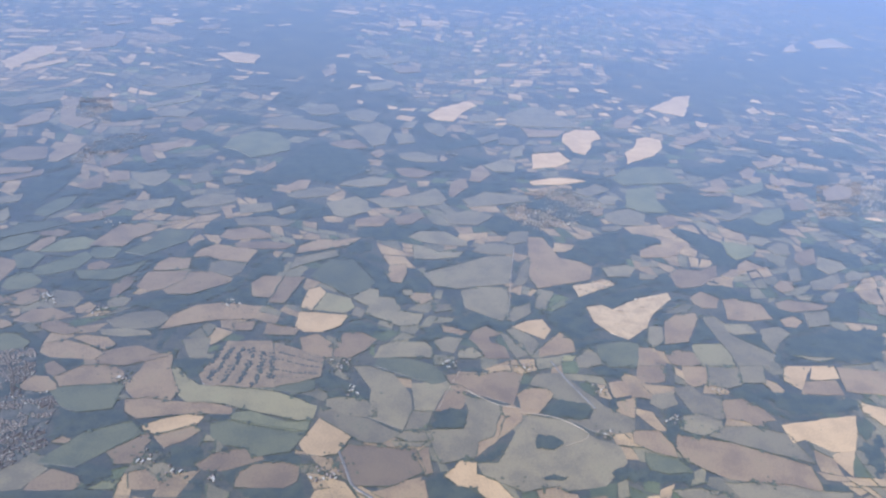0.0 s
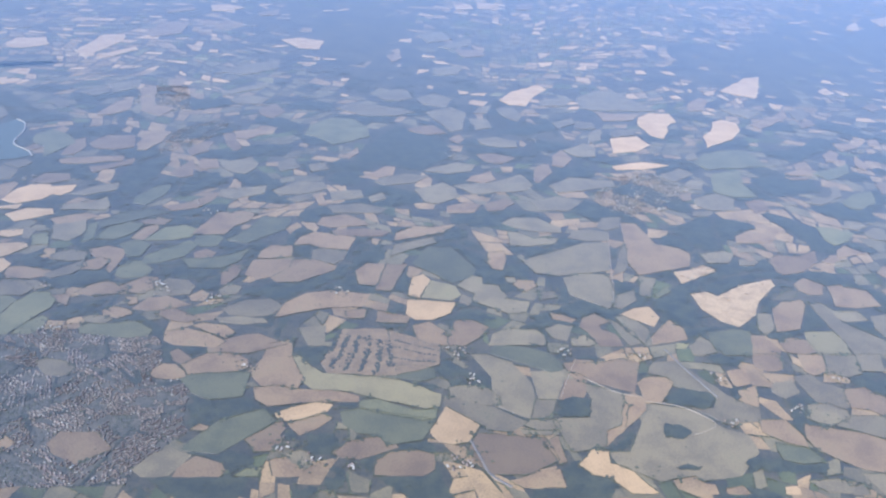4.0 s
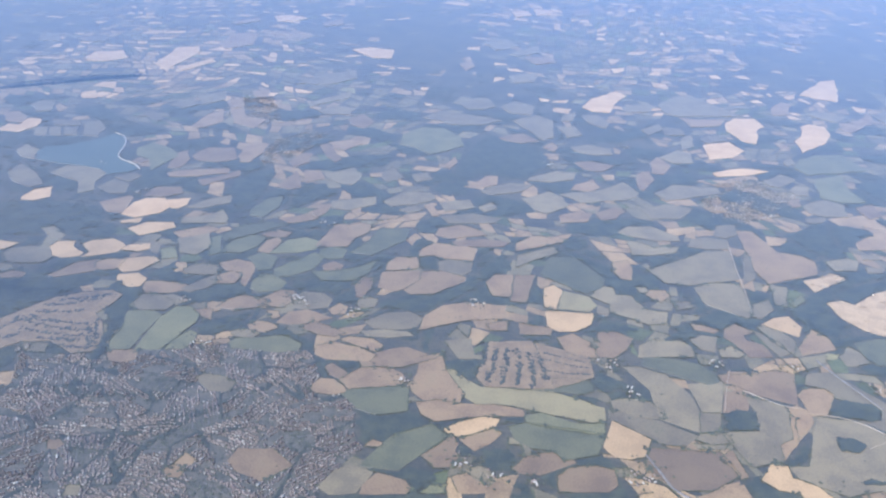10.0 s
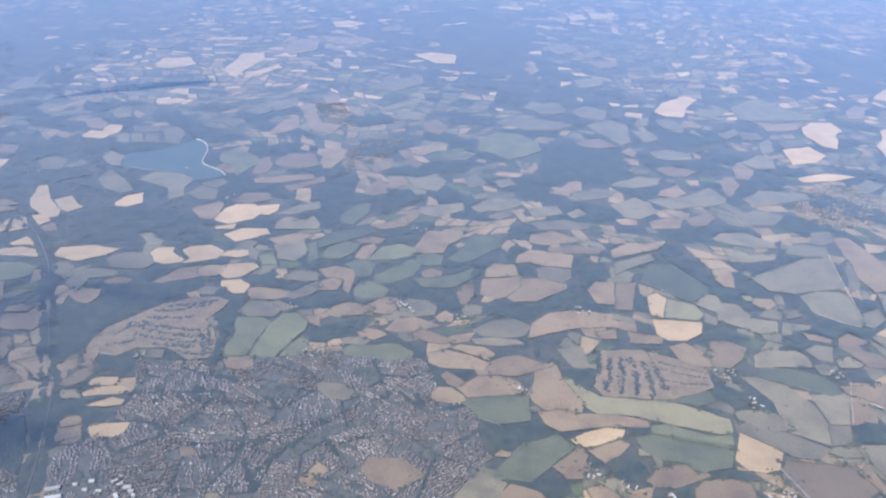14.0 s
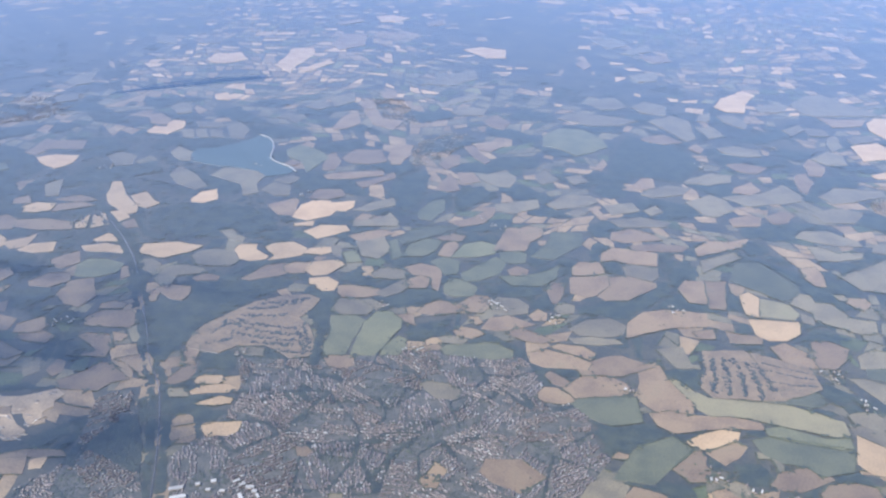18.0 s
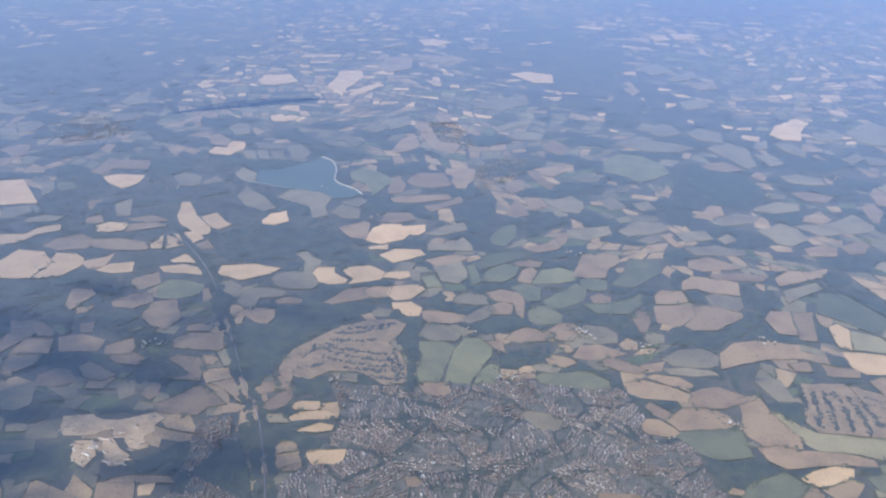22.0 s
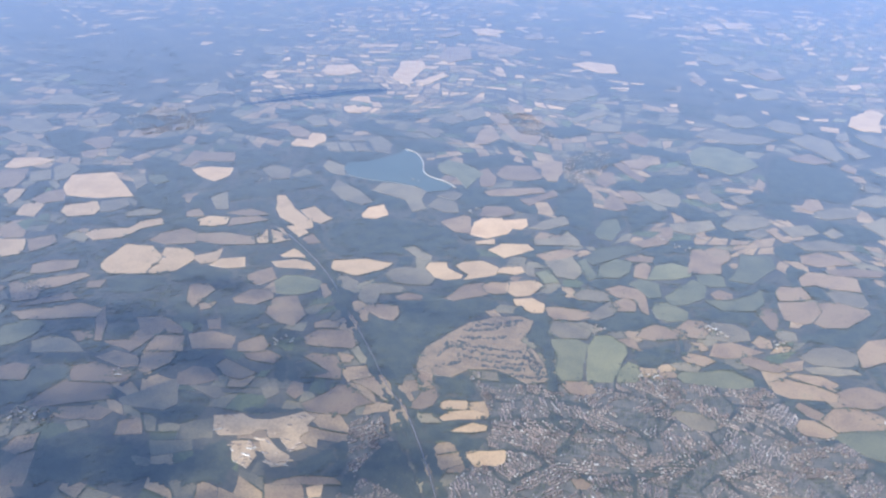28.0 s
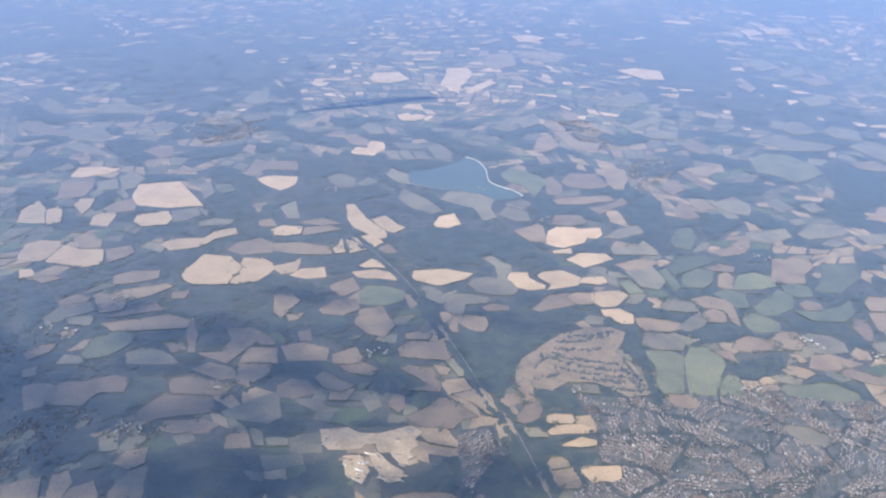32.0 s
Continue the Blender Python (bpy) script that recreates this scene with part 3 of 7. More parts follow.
field("fallow", -233.1, 376.8, -225.2, 397.3, -221.3, 399.1, -218.2, 389.1, -220, 381, -225.9, 375.5)
field("stubble", 61.1, 392.2, 73, 396.1, 88.4, 393.9, 109.2, 395.8, 124.5, 392.5, 125.3, 387.9, 93, 382.8, 72.9, 376.8, 64.6, 381.9)
field("stubble", -548, 385, -542.5, 394.3, -534.1, 399.5, -533.3, 389.4, -540.6, 379.9)
field("stubble", -435.8, 389.7, -428.2, 397.6, -411.8, 394.5, -404.7, 386.5, -414.1, 382.8)
field("stubble", -410.2, 401.3, -389.5, 404.2, -388.9, 392.8, -397.9, 378.8, -404.1, 382.4)
field("wheat", 500.5, 397.5, 514.9, 403.1, 503.3, 378.5, 498.5, 393.1)
field("pasture", 266.9, 426.8, 289.7, 419.1, 292.4, 406.7, 287.5, 386.7, 276.8, 380, 272.8, 366.8, 254.5, 359.6, 244.4, 387.9, 266.9, 390.9, 271.2, 412.4)
field("stubble", -272.7, 394.9, -254.9, 404.4, -248.6, 396.8, -243.6, 383.6, -248.2, 379.9, -259.8, 390)
field("stubble", -358.8, 395.8, -355.5, 402.7, -332.3, 392, -339.1, 384.6, -350.5, 387.1)
field("clover", 13.7, 395.4, 24.2, 402.7, 47.8, 407.3, 53.9, 405.8, 55.5, 383.8, 37.9, 378.1, 25.8, 382.8)
field("stubble", 293.2, 417.2, 298.9, 420.4, 304, 415.2, 303, 405.3, 274.5, 367.1, 276.8, 380, 286.4, 386.6)
field("stubble", 374.6, 403.8, 390.9, 405.9, 396.5, 393.1, 397.2, 382.7, 384.2, 386.2, 373.6, 392.7)
field("pasture", -77.3, 398.4, -74.4, 402.5, -62.7, 401.8, -53.4, 397.2, -54.1, 387.9, -66.2, 387.3)
field("pasture", 235.5, 405, 247.4, 406.7, 243.7, 389, 231.1, 385.7)
field("pasture", -484.1, 398.1, -476.9, 406.4, -464.4, 404.9, -447.2, 393.8, -478.1, 387.5)
field("stubble", -5.5, 400.7, -1.2, 407.8, 5.9, 408.2, 13, 402.2, 15.9, 396.9, 9.3, 393.7, -2.2, 394.3, -5.8, 397.2)
field("stubble", -518.4, 406.2, -512, 409, -508.6, 399.9, -522, 393.1)
field("pasture", 435.7, 416.5, 453, 418.8, 476.7, 413.5, 483.8, 387.6, 424, 405.9)
field("pasture", 180.5, 409.3, 189.8, 412.8, 204.9, 411.6, 211.8, 403.8, 209.7, 397.1, 198, 396.5, 182.3, 401.3)
field("ley", -511.9, 392.4, -513.2, 410.9, -503.3, 421.6, -489.9, 419.3, -488.2, 409, -495.2, 393.8, -504.8, 387.3)
field("stubble", -307.4, 415.7, -304.5, 419.5, -289.9, 420.5, -282.4, 409.3, -280, 396.4, -304, 392.8, -292.5, 396.9, -286.5, 402.3)
field("hay", 74.3, 426.8, 79.8, 429.4, 89.2, 419.2, 98.5, 412.3, 115.3, 413, 132.8, 413.2, 148.3, 412, 161.4, 407.7, 170.7, 402.3, 175, 401.9, 174.4, 390.1, 167, 387.5, 153.6, 390.3, 137.3, 393.3, 120.9, 397.4, 107.3, 397.7, 97, 396.2, 90.4, 402, 82, 412.2)
field("stubble", -229.6, 396.6, -233.2, 412.2, -229.3, 419.5, -225.9, 416.6, -221.7, 397.8)
field("stubble", -346.9, 410.9, -333.7, 416.9, -323.2, 412.5, -324.8, 404.5, -339.9, 405.9)
field("stubble", -466.8, 413.4, -454.3, 416, -449.4, 410, -456.1, 403.9)
field("stubble", -410.3, 420.1, -392.5, 422.4, -386.5, 406.1, -410.2, 401.3)
field("stubble", -538.6, 412.8, -531.7, 417.9, -529.4, 411.1, -534, 408.7)
field("stubble", 10.1, 408.9, 22.5, 422.9, 38.7, 426.5, 48, 420.4, 51.1, 413.7, 48.5, 408.5, 17.3, 400.5)
field("stubble", 53.8, 408.1, 58.8, 422, 58.5, 439.7, 71.5, 446.9, 75.1, 429.4, 88.7, 404, 86, 394.7, 66.2, 394)
field("stubble", -142.7, 417.3, -140.1, 420.3, -125.5, 421.9, -123.1, 412.5, -130.2, 408.3, -137.8, 409.1)
field("stubble", -0.9, 420.6, 2.2, 424.9, 15.3, 414.4, 11.1, 410.2, 3.5, 413.9)
field("pasture", -201, 420.4, -184.3, 421.6, -182.5, 413.3, -195.7, 413.3)
field("wheat", 476.8, 423.2, 532.9, 441, 515.5, 404.2, 500.4, 401.2, 486.8, 411.5, 477.5, 406.4)
field("pasture", 412.2, 424.3, 426.3, 428.1, 435.5, 421.7, 434.7, 415.8, 419.5, 405.3, 406.6, 410.9)
field("stubble", 255.8, 428.6, 269.6, 432.4, 266.7, 416, 263.6, 409, 249.9, 408.1)
field("stubble", -288.7, 424, -277.3, 421.8, -278, 415.2, -282.5, 414.3)
field("pasture", 193.7, 448.2, 203.1, 449.6, 219.7, 443.2, 231.7, 422.3, 233.8, 405.9, 229.8, 387, 209.4, 396, 208.1, 424.7)
field("stubble", -432.7, 438.6, -416.5, 443.5, -397.8, 431.2, -395.8, 425.9, -409.2, 425.3, -417.8, 399.7, -440.3, 407.1, -426.7, 411.3, -424.4, 425.7)
field("clover", 140.6, 425.5, 154.4, 429.9, 168.4, 428.4, 170.3, 419.2, 160.8, 414.4, 140.1, 416)
field("stubble", -354.2, 422.7, -342.2, 434.2, -335.4, 423.2, -335.4, 416.5, -351.3, 413.3)
field("stubble", -389.9, 425.7, -376.5, 432, -359.8, 428.4, -357.6, 415.3, -380.6, 410.6)
field("pasture", 233.4, 434.2, 256.5, 440.6, 247.8, 407.8, 237.3, 406.4)
field("stubble", -235.3, 420.7, -231.3, 437.7, -225.6, 435.5, -224.2, 416.7, -231, 412.2)
field("stubble", -464.7, 443.3, -461.5, 447.9, -449.9, 427.6, -442.6, 408, -446.5, 407.2)
field("pasture", 317.6, 456.8, 333.8, 461.2, 359.1, 427.7, 377.2, 415.4, 374.6, 403.8, 353.6, 398.2, 334.2, 410.7, 348.8, 411.5, 352.8, 423.8, 327.7, 432.4, 324.4, 442.7, 312.5, 444.8)
field("stubble", 303.7, 432.1, 310.1, 440.6, 323.5, 441.3, 326.5, 435.4, 314.8, 414.4, 305.5, 411.9)
field("stubble", 367.3, 431.9, 382.7, 440.3, 377.5, 416.6, 367.4, 422.9)
field("pasture", -545.6, 430.2, -529.1, 437.6, -525.8, 425.1, -539.5, 423.8)
field("stubble", 444, 445.9, 457.9, 449.2, 468.1, 440, 473.3, 428.6, 467.4, 427.8, 462, 418.3, 451.7, 425.6, 440.6, 425.9)
field("stubble", -519.3, 428, -480.6, 448.6, -461.7, 444, -461.1, 434.2, -507.3, 421.5)
field("pasture", -560.4, 427.1, -558.3, 443.4, -542.9, 453.3, -533.4, 444.6, -553.2, 419.4)
field("stubble", 17.9, 433.6, 39.5, 447.4, 48.8, 450.2, 69.6, 441.3, 47.7, 428.5, 22.4, 424.7)
field("ley", -108.1, 426.5, -106, 438.3, -99.6, 449.8, -94.9, 446.9, -94, 436.7, -97.3, 428.1)
field("stubble", -314.2, 437.8, -306.9, 448.5, -287.9, 450.3, -278.1, 438.3, -280.7, 431, -310.5, 429.6)
field("stubble", -11.4, 443.8, -0.7, 449.5, 16.9, 445.3, 28.7, 438.5, 25.5, 431.5, -2.2, 430.6, -10.2, 434.6)
field("pasture", 397, 445.5, 409.8, 450.6, 410.3, 438, 398.9, 430.3, 392.6, 435.5)
field("stubble", 255.2, 447.4, 282.2, 451.5, 296.2, 458.3, 307.7, 455.3, 299.1, 422.2, 275.5, 429.2, 266.4, 438, 258.9, 439.5)
field("stubble", -384.8, 444.8, -378.1, 448.5, -373.2, 436.3, -379.5, 435)
field("pasture", 412.7, 454.3, 425.9, 459.5, 429.1, 450.2, 442.4, 445.7, 438.2, 426.7, 432.2, 423, 419.4, 430.1)
field("ley", -69.7, 439, -63.8, 446.8, -52.2, 447.2, -41.5, 451.6, -33.7, 451.4, -22.9, 444.1, -23.7, 437.2, -34.4, 433.6, -66.6, 434.1)
field("stubble", 263.7, 452.2, 280.4, 453.3, 282.3, 448.7, 274.1, 435.4, 262.7, 432.5, 258, 435.4)
field("ley", -150.2, 467.8, -133.9, 470.4, -126.4, 466.2, -131.6, 422.9, -144.1, 421, -146.3, 432.1, -144.9, 446.4)
field("stubble", -519.6, 435.7, -511.3, 446.9, -495.4, 460.9, -485.8, 454.7)
field("stubble", 367.9, 454.3, 380.7, 459.5, 379.1, 443, 368.6, 438.3)
field("clover", 209.7, 462.2, 228.1, 461.7, 245.4, 457.7, 253.5, 448.1, 254.6, 440.3, 246.2, 436.1, 207.4, 452.1)
field("stubble", 2.7, 454.1, 8.1, 457.8, 23.6, 457.3, 31.7, 450.3, 28.4, 443.1)
field("pasture", -72.8, 452.5, -64, 456.7, -53.5, 453.3, -56.3, 447.9, -67.8, 447.6)
field("stubble", -563, 450.7, -557, 462.1, -544.1, 458.9, -545.4, 450.3, -556.4, 443.8)
field("ley", -125, 464.2, -119.9, 478.1, -110, 479.6, -101.7, 471.6, -100.6, 460.5, -111.8, 425.9, -126.9, 423.6)
field("pasture", 73.5, 462.1, 90.9, 467.6, 93.9, 444.9, 84.5, 443.5)
field("stubble", -312.5, 456.2, -305.6, 461.3, -295.4, 459.7, -296.3, 453.7, -311.3, 450.5)
field("stubble", -544.4, 463.1, -540.3, 471, -516.8, 460.5, -514.4, 448.7, -527.5, 441.9)
field("stubble", -63.3, 462.6, -58.6, 468.5, -48.2, 466.4, -43.4, 462, -50.1, 455.9, -60.2, 457.3)
field("stubble", -400, 464.8, -389.2, 469.5, -390.5, 461.3, -395.5, 457.9)
field("stubble", -28.2, 465.8, -19.5, 473.8, -4.8, 468, 3.7, 462.1, -3.5, 457.4, -15.4, 459.1)
field("pasture", 15.1, 466, 30.5, 469.8, 46.2, 469.3, 50.2, 465.6, 34.9, 461.9, 19.4, 461.6)
field("stubble", 151.7, 477.6, 162.3, 484.2, 174.2, 473.9, 176.7, 457.3, 167.5, 455.9, 157.1, 461)
field("stubble", -350.8, 483.4, -336.7, 490.5, -322.5, 465.4, -326.7, 449.5, -339.8, 454.2, -350.3, 463.5)
field("stubble", 392.8, 478.6, 411.8, 481.5, 407.3, 463.4, 396.5, 459.8, 389.3, 462.8)
field("stubble", 513.4, 477.1, 537, 482.7, 535.3, 465.5, 504.9, 462.4)
field("stubble", 425.9, 483.6, 443, 486.2, 438.5, 464.7, 428, 459.8, 423.2, 463.8)
field("stubble", -107.2, 476.9, -94.2, 479, -90.8, 465.7, -96.6, 467.9)
field("pasture", 444.7, 486.5, 467.7, 490, 463.2, 467, 452.2, 461.3, 439.8, 463.5)
field("stubble", 181.4, 488.6, 192.8, 491.1, 204.9, 483.5, 198.4, 470.7, 188.5, 459.1, 177.8, 457.5)
field("stubble", -536.9, 469.1, -501.6, 490.1, -495.5, 486.9, -505.3, 471.5, -515.7, 462.5)
field("pasture", 208.9, 475.7, 218.5, 484.2, 238.2, 485.7, 244.2, 479.6, 244.5, 467.4, 205.8, 461.7)
field("pasture", 264.7, 478.6, 274, 484.1, 280.9, 476.2, 275.8, 472.1, 264, 470.3)
field("stubble", -491.5, 478.8, -480.7, 483.8, -479.7, 472.7, -487.6, 471)
field("stubble", -283.2, 466.4, -287.2, 475.6, -283.6, 484.5, -277, 489.9, -261.8, 489.8, -259, 478.5, -260.8, 471.6, -269.8, 472.6, -279.8, 479.2, -278.2, 467.2)
field("stubble", -417.8, 490.3, -406.3, 494.5, -396.9, 486.1, -402.5, 460.3, -409.1, 466.9)
field("stubble", -44.7, 469.2, -39.2, 483.7, -27.6, 487.9, -8.3, 480.1, -21.3, 472.8, -34.6, 468.5)
field("stubble", -602.9, 477.2, -589.5, 484.8, -580.8, 482, -590.6, 472.6)
field("stubble", -55.4, 482.8, -48.2, 483.9, -45.3, 476.6, -49.6, 473.7)
field("pasture", 469.9, 490.4, 487.5, 493, 482, 472.5, 465.8, 470.1)
field("pasture", -152, 475.3, -149.4, 491.9, -139.3, 493.6, -123.7, 483.8, -126.8, 473.8, -142.4, 471.4)
field("pasture", 348.9, 482.5, 359.4, 496.8, 364.2, 488.6, 366.4, 478.1, 355.4, 472.8, 349.3, 471.9)
field("stubble", -379.2, 477.3, -370.9, 491.7, -358.9, 494.3, -351.6, 483.2, -361.2, 473, -375.6, 472.4)
field("pasture", 16, 478.6, 29.1, 492.1, 45.2, 496.2, 54.8, 488.4, 51.1, 476.6, 38.2, 472.4, 22.5, 472.2)
field("wheat", 504.3, 495.6, 525.3, 498.8, 506.3, 467.9, 497.8, 476.9)
field("wheat", -619.4, 487.8, -611.8, 490.4, -603.6, 481.7, -610.8, 475.5)
field("stubble", 101.6, 488.1, 116.4, 494.2, 115.5, 482.9, 105.2, 481.3)
field("pasture", 246.6, 488.4, 256.4, 495.7, 265.9, 495, 260.3, 476.5, 251.5, 478.7)
field("pasture", -140.1, 489.3, -129, 494.4, -116.9, 488.9, -121, 481.8)
field("wheat", 526.7, 499, 543.4, 501.6, 540.9, 486.8, 524.5, 482.2, 519, 482.8)
field("stubble", -92.2, 482.4, -86.7, 493.7, -77.9, 500.9, -67, 499.3, -57.6, 494.3, -64.4, 486.8, -79.6, 481.3)
field("stubble", 396.7, 503.5, 407.1, 504.4, 413.7, 489, 412.2, 483, 391.5, 479.8)
field("stubble", -12.6, 491.9, -6.6, 500.8, -0.8, 496.9, -1, 487.4, -9, 486.2)
field("pasture", 294.4, 510.4, 310.1, 494.5, 312.6, 481, 305.3, 476.5)
field("clover", 367.5, 502.7, 387.1, 509.7, 398, 509.1, 391.2, 478.3, 372, 475.4, 366.5, 485.3)
field("stubble", 417, 496.9, 426.1, 504.3, 438.6, 504.1, 440.7, 489.5, 427.1, 485.2, 419.2, 486.2)
field("stubble", 275.7, 507.5, 283.9, 514.8, 295.1, 506.8, 285.5, 501.6, 286.6, 493.1, 296.6, 488.9, 299.4, 475.6, 283.6, 473.3, 277.7, 489.6, 272, 495.9)
field("stubble", -544.9, 494.6, -535.9, 503.2, -516.4, 508.5, -511.9, 497.1, -526.7, 486.5, -539.8, 481.8)
field("stubble", 323.2, 489.6, 339.8, 515.5, 348.1, 505, 348.3, 492, 322.2, 480.6)
field("stubble", 53.9, 473.4, 57.5, 493.5, 69.7, 508.8, 86.4, 515.6, 115.4, 515.3, 112.2, 497.4, 85.7, 491.7)
field("wheat", 144.8, 512.7, 181, 514.4, 176.6, 499.7, 165, 489, 152.9, 487.1, 145.8, 493.5)
field("stubble", -65.7, 497.1, -52.8, 513.4, -44.2, 513.1, -40.1, 501.2, -46.4, 489.7, -55.9, 489.8)
field("pasture", 300.3, 513, 305.7, 516.3, 316.8, 507.7, 322, 496.9, 316.2, 481.1, 309, 491)
field("pasture", -39.5, 505.4, -35.6, 512.7, -20.7, 512.6, -13.5, 505.4, -14.2, 494.8, -27.8, 489.4, -38.4, 490.9)
field("hay", 441.6, 514.6, 463.9, 519.7, 467.6, 504.8, 465.6, 489.7, 441.7, 486, 439.7, 500.4)
field("stubble", -324.3, 510.4, -316, 512.2, -311.5, 500.1, -315.8, 490.8)
field("stubble", -155.4, 509.7, -145.4, 512.2, -125.2, 510.3, -121.3, 504, -134, 496.9, -148.2, 494.6, -152.9, 499.8)
field("stubble", -264.4, 503.4, -258.8, 509.7, -246.9, 508.1, -246.9, 503.6, -260.7, 500.4)
field("pasture", 5.5, 504.3, 10.9, 513.5, 19.6, 510.7, 18.3, 499.9, 8.3, 496.7)
field("stubble", 250.9, 511.3, 260.2, 508.9, 269, 505, 266, 501.5, 252.9, 504)
field("ley", -358.2, 507.5, -354.3, 517.4, -343.8, 519.7, -325.2, 514.7, -324.5, 501.6, -337.1, 492.1, -351.7, 491.5)
field("pasture", -291.9, 497.1, -292, 513.4, -286.5, 519.9, -276, 521.7, -263, 518.2, -258.4, 513.4, -278.8, 505.5, -278.3, 492.3, -282.2, 487.3)
field("wheat", -179.2, 517.4, -166, 521.4, -157.1, 514.7, -157.6, 503.3, -165.7, 502, -176.1, 509)
field("stubble", -381.3, 511.6, -368.3, 528.4, -359.3, 511.8, -367.3, 501.2, -376.6, 503.6)
field("pasture", 516, 512.4, 532.7, 511.2, 551.1, 514.1, 535.5, 507.8)
field("pasture", -125.6, 504.2, -107.3, 529.2, -102.1, 521.1, -107.8, 509.6, -118.3, 501.1)
field("wheat", -608.3, 505, -611.3, 533.7, -593.7, 529, -576.4, 532.9, -565.1, 509.5, -577.1, 502)
field("pasture", -311.6, 513.8, -316.3, 524.5, -308.5, 526.8, -297.8, 519.9, -297.4, 507, -306.3, 509.2)
field("wheat", -497.7, 509.7, -494.4, 542.7, -473.1, 543.3, -457.4, 528.4, -457.7, 499.6, -481.3, 494.5, -491.9, 499.6)
field("wheat", 305, 517.8, 316.7, 528, 328.1, 532.5, 332.9, 518.4, 327.1, 505.5)
field("pasture", 185.2, 527.1, 192.7, 522.6, 189.8, 513.4, 183.4, 516.3)
field("stubble", -228.9, 509.2, -217.1, 531.5, -203.6, 537.6, -199.4, 521.4, -222.4, 507.6)
field("ley", -76.8, 525.2, -72.3, 535, -63.4, 534.6, -52.7, 524.7, -54.9, 513, -69.1, 509.1, -74.9, 512.4)
field("pasture", 412.3, 535.7, 422.9, 537.5, 418.5, 516.4, 409.8, 507.1, 407.3, 514.6)
field("wheat", -456.4, 516.8, -461, 542.8, -447.9, 545.8, -435.7, 538.2, -432.2, 529, -438, 508.5, -450.7, 501.1, -456.8, 501.7)
field("wheat", -631.3, 504.9, -640.7, 529.2, -634.3, 538.4, -615.6, 540.4, -608.7, 525.6, -612.8, 506)
field("stubble", -106, 527.6, -97.1, 536.5, -89.4, 532.2, -90.6, 518.5, -103.1, 516.5)
field("pasture", 461.4, 559.6, 471, 561.3, 476.9, 550.8, 475.8, 533.8, 502.3, 510.3, 491.9, 493.7, 469.9, 490.4)
field("stubble", 0.9, 529, 4, 542.1, 11.9, 542.4, 11.9, 526.4, 8.8, 513.1, 4.7, 512.5)
field("wheat", -416.2, 522.7, -410.9, 533.7, -394.6, 540.2, -389.2, 525.8, -402.1, 521)
field("hay", 160.4, 544.3, 178.8, 538.6, 183.1, 526.8, 177.5, 517.8, 155, 518.3)
field("pasture", 181.2, 540.7, 190.5, 558, 199, 556.7, 199.9, 545.4, 211.8, 545.6, 220.2, 526.1, 236.2, 524.6, 232.6, 509.9, 219.8, 506.4, 193.4, 519.5, 195.4, 530.4)
field("stubble", -574.3, 533.4, -559, 545.5, -550, 533.5, -560.4, 513.6)
field("stubble", -203.5, 533.8, -197.5, 539.6, -184.6, 541.8, -185.4, 525.5, -193.4, 523.3, -199.9, 525)
field("pasture", -134.5, 534, -126.3, 544.8, -110.8, 542.6, -107.7, 531, -117, 527.6, -130.5, 528.2)
field("wheat", -185.1, 528.4, -185, 542.7, -164.5, 550.1, -158.6, 543.3, -167.9, 526.6, -177.8, 523.1)
field("stubble", -110.2, 547.5, -99.3, 555.2, -82.2, 550.3, -80.9, 514, -85.1, 519.4, -89.1, 536.8, -101.8, 537.5)
field("pasture", 504.9, 547, 521.1, 553.9, 526.6, 544.6, 511, 527.3, 503.9, 514.3, 500.1, 533.6)
field("wheat", -370.9, 537.5, -354.6, 545, -340.3, 542.3, -331.1, 531.8, -347.1, 533, -364.6, 531.1)
field("pasture", -279.1, 536.6, -275.9, 544.2, -265.2, 551.1, -249.9, 548.6, -241.4, 537.1, -244.6, 526.9, -259.3, 524.5, -271.5, 526.2)
field("wheat", 145.8, 548.1, 153, 553.7, 158.9, 545.8, 152.8, 517.1, 144.8, 519.9)
field("wheat", -433.9, 533.5, -419.3, 544.9, -417.3, 552.6, -414.2, 530, -423.5, 524)
field("pasture", 244.8, 542.4, 255.8, 544.1, 257.8, 536.1, 245.8, 530.1)
field("pasture", 305.3, 546.1, 320.8, 557, 319.5, 541.7, 306.3, 527.6, 301.3, 528.4)
field("stubble", 48.3, 558.6, 63, 562.9, 82.9, 555, 82.8, 549.5, 59, 525.4, 44.2, 523, 38.5, 528.1, 46.5, 543.6)
field("stubble", 428.4, 547, 437.9, 557.4, 456, 565, 455.7, 556, 438.8, 519.6, 419.7, 512.6)
field("stubble", 18.6, 552.8, 47.3, 560.3, 46.9, 545.4, 37.5, 530.6, 29.2, 524.9, 18.1, 530)
field("stubble", -609.9, 547.3, -601.5, 558.4, -585.8, 547.2, -581.4, 537.1, -593.2, 532.3)
field("stubble", 122.4, 565.2, 139.1, 567.9, 130.7, 524.2, 119.4, 524.1)
field("pasture", 476.9, 550.8, 496.1, 554.1, 498.5, 541.7, 481.4, 537.2, 476.4, 542.2)
field("wheat", -323.3, 539.1, -324.3, 549.2, -299.3, 557.7, -278, 555.1, -283.3, 544.9, -301, 530, -319.8, 534.7)
field("stubble", 100.4, 549.6, 107.6, 562.8, 121.5, 565, 119, 530.8, 105.9, 530.4)
field("clover", -36.4, 545.6, -16.8, 549.7, -2, 557.9, 10.3, 572.6, 7.5, 552.8, -4.3, 537.1, -25.8, 533.6)
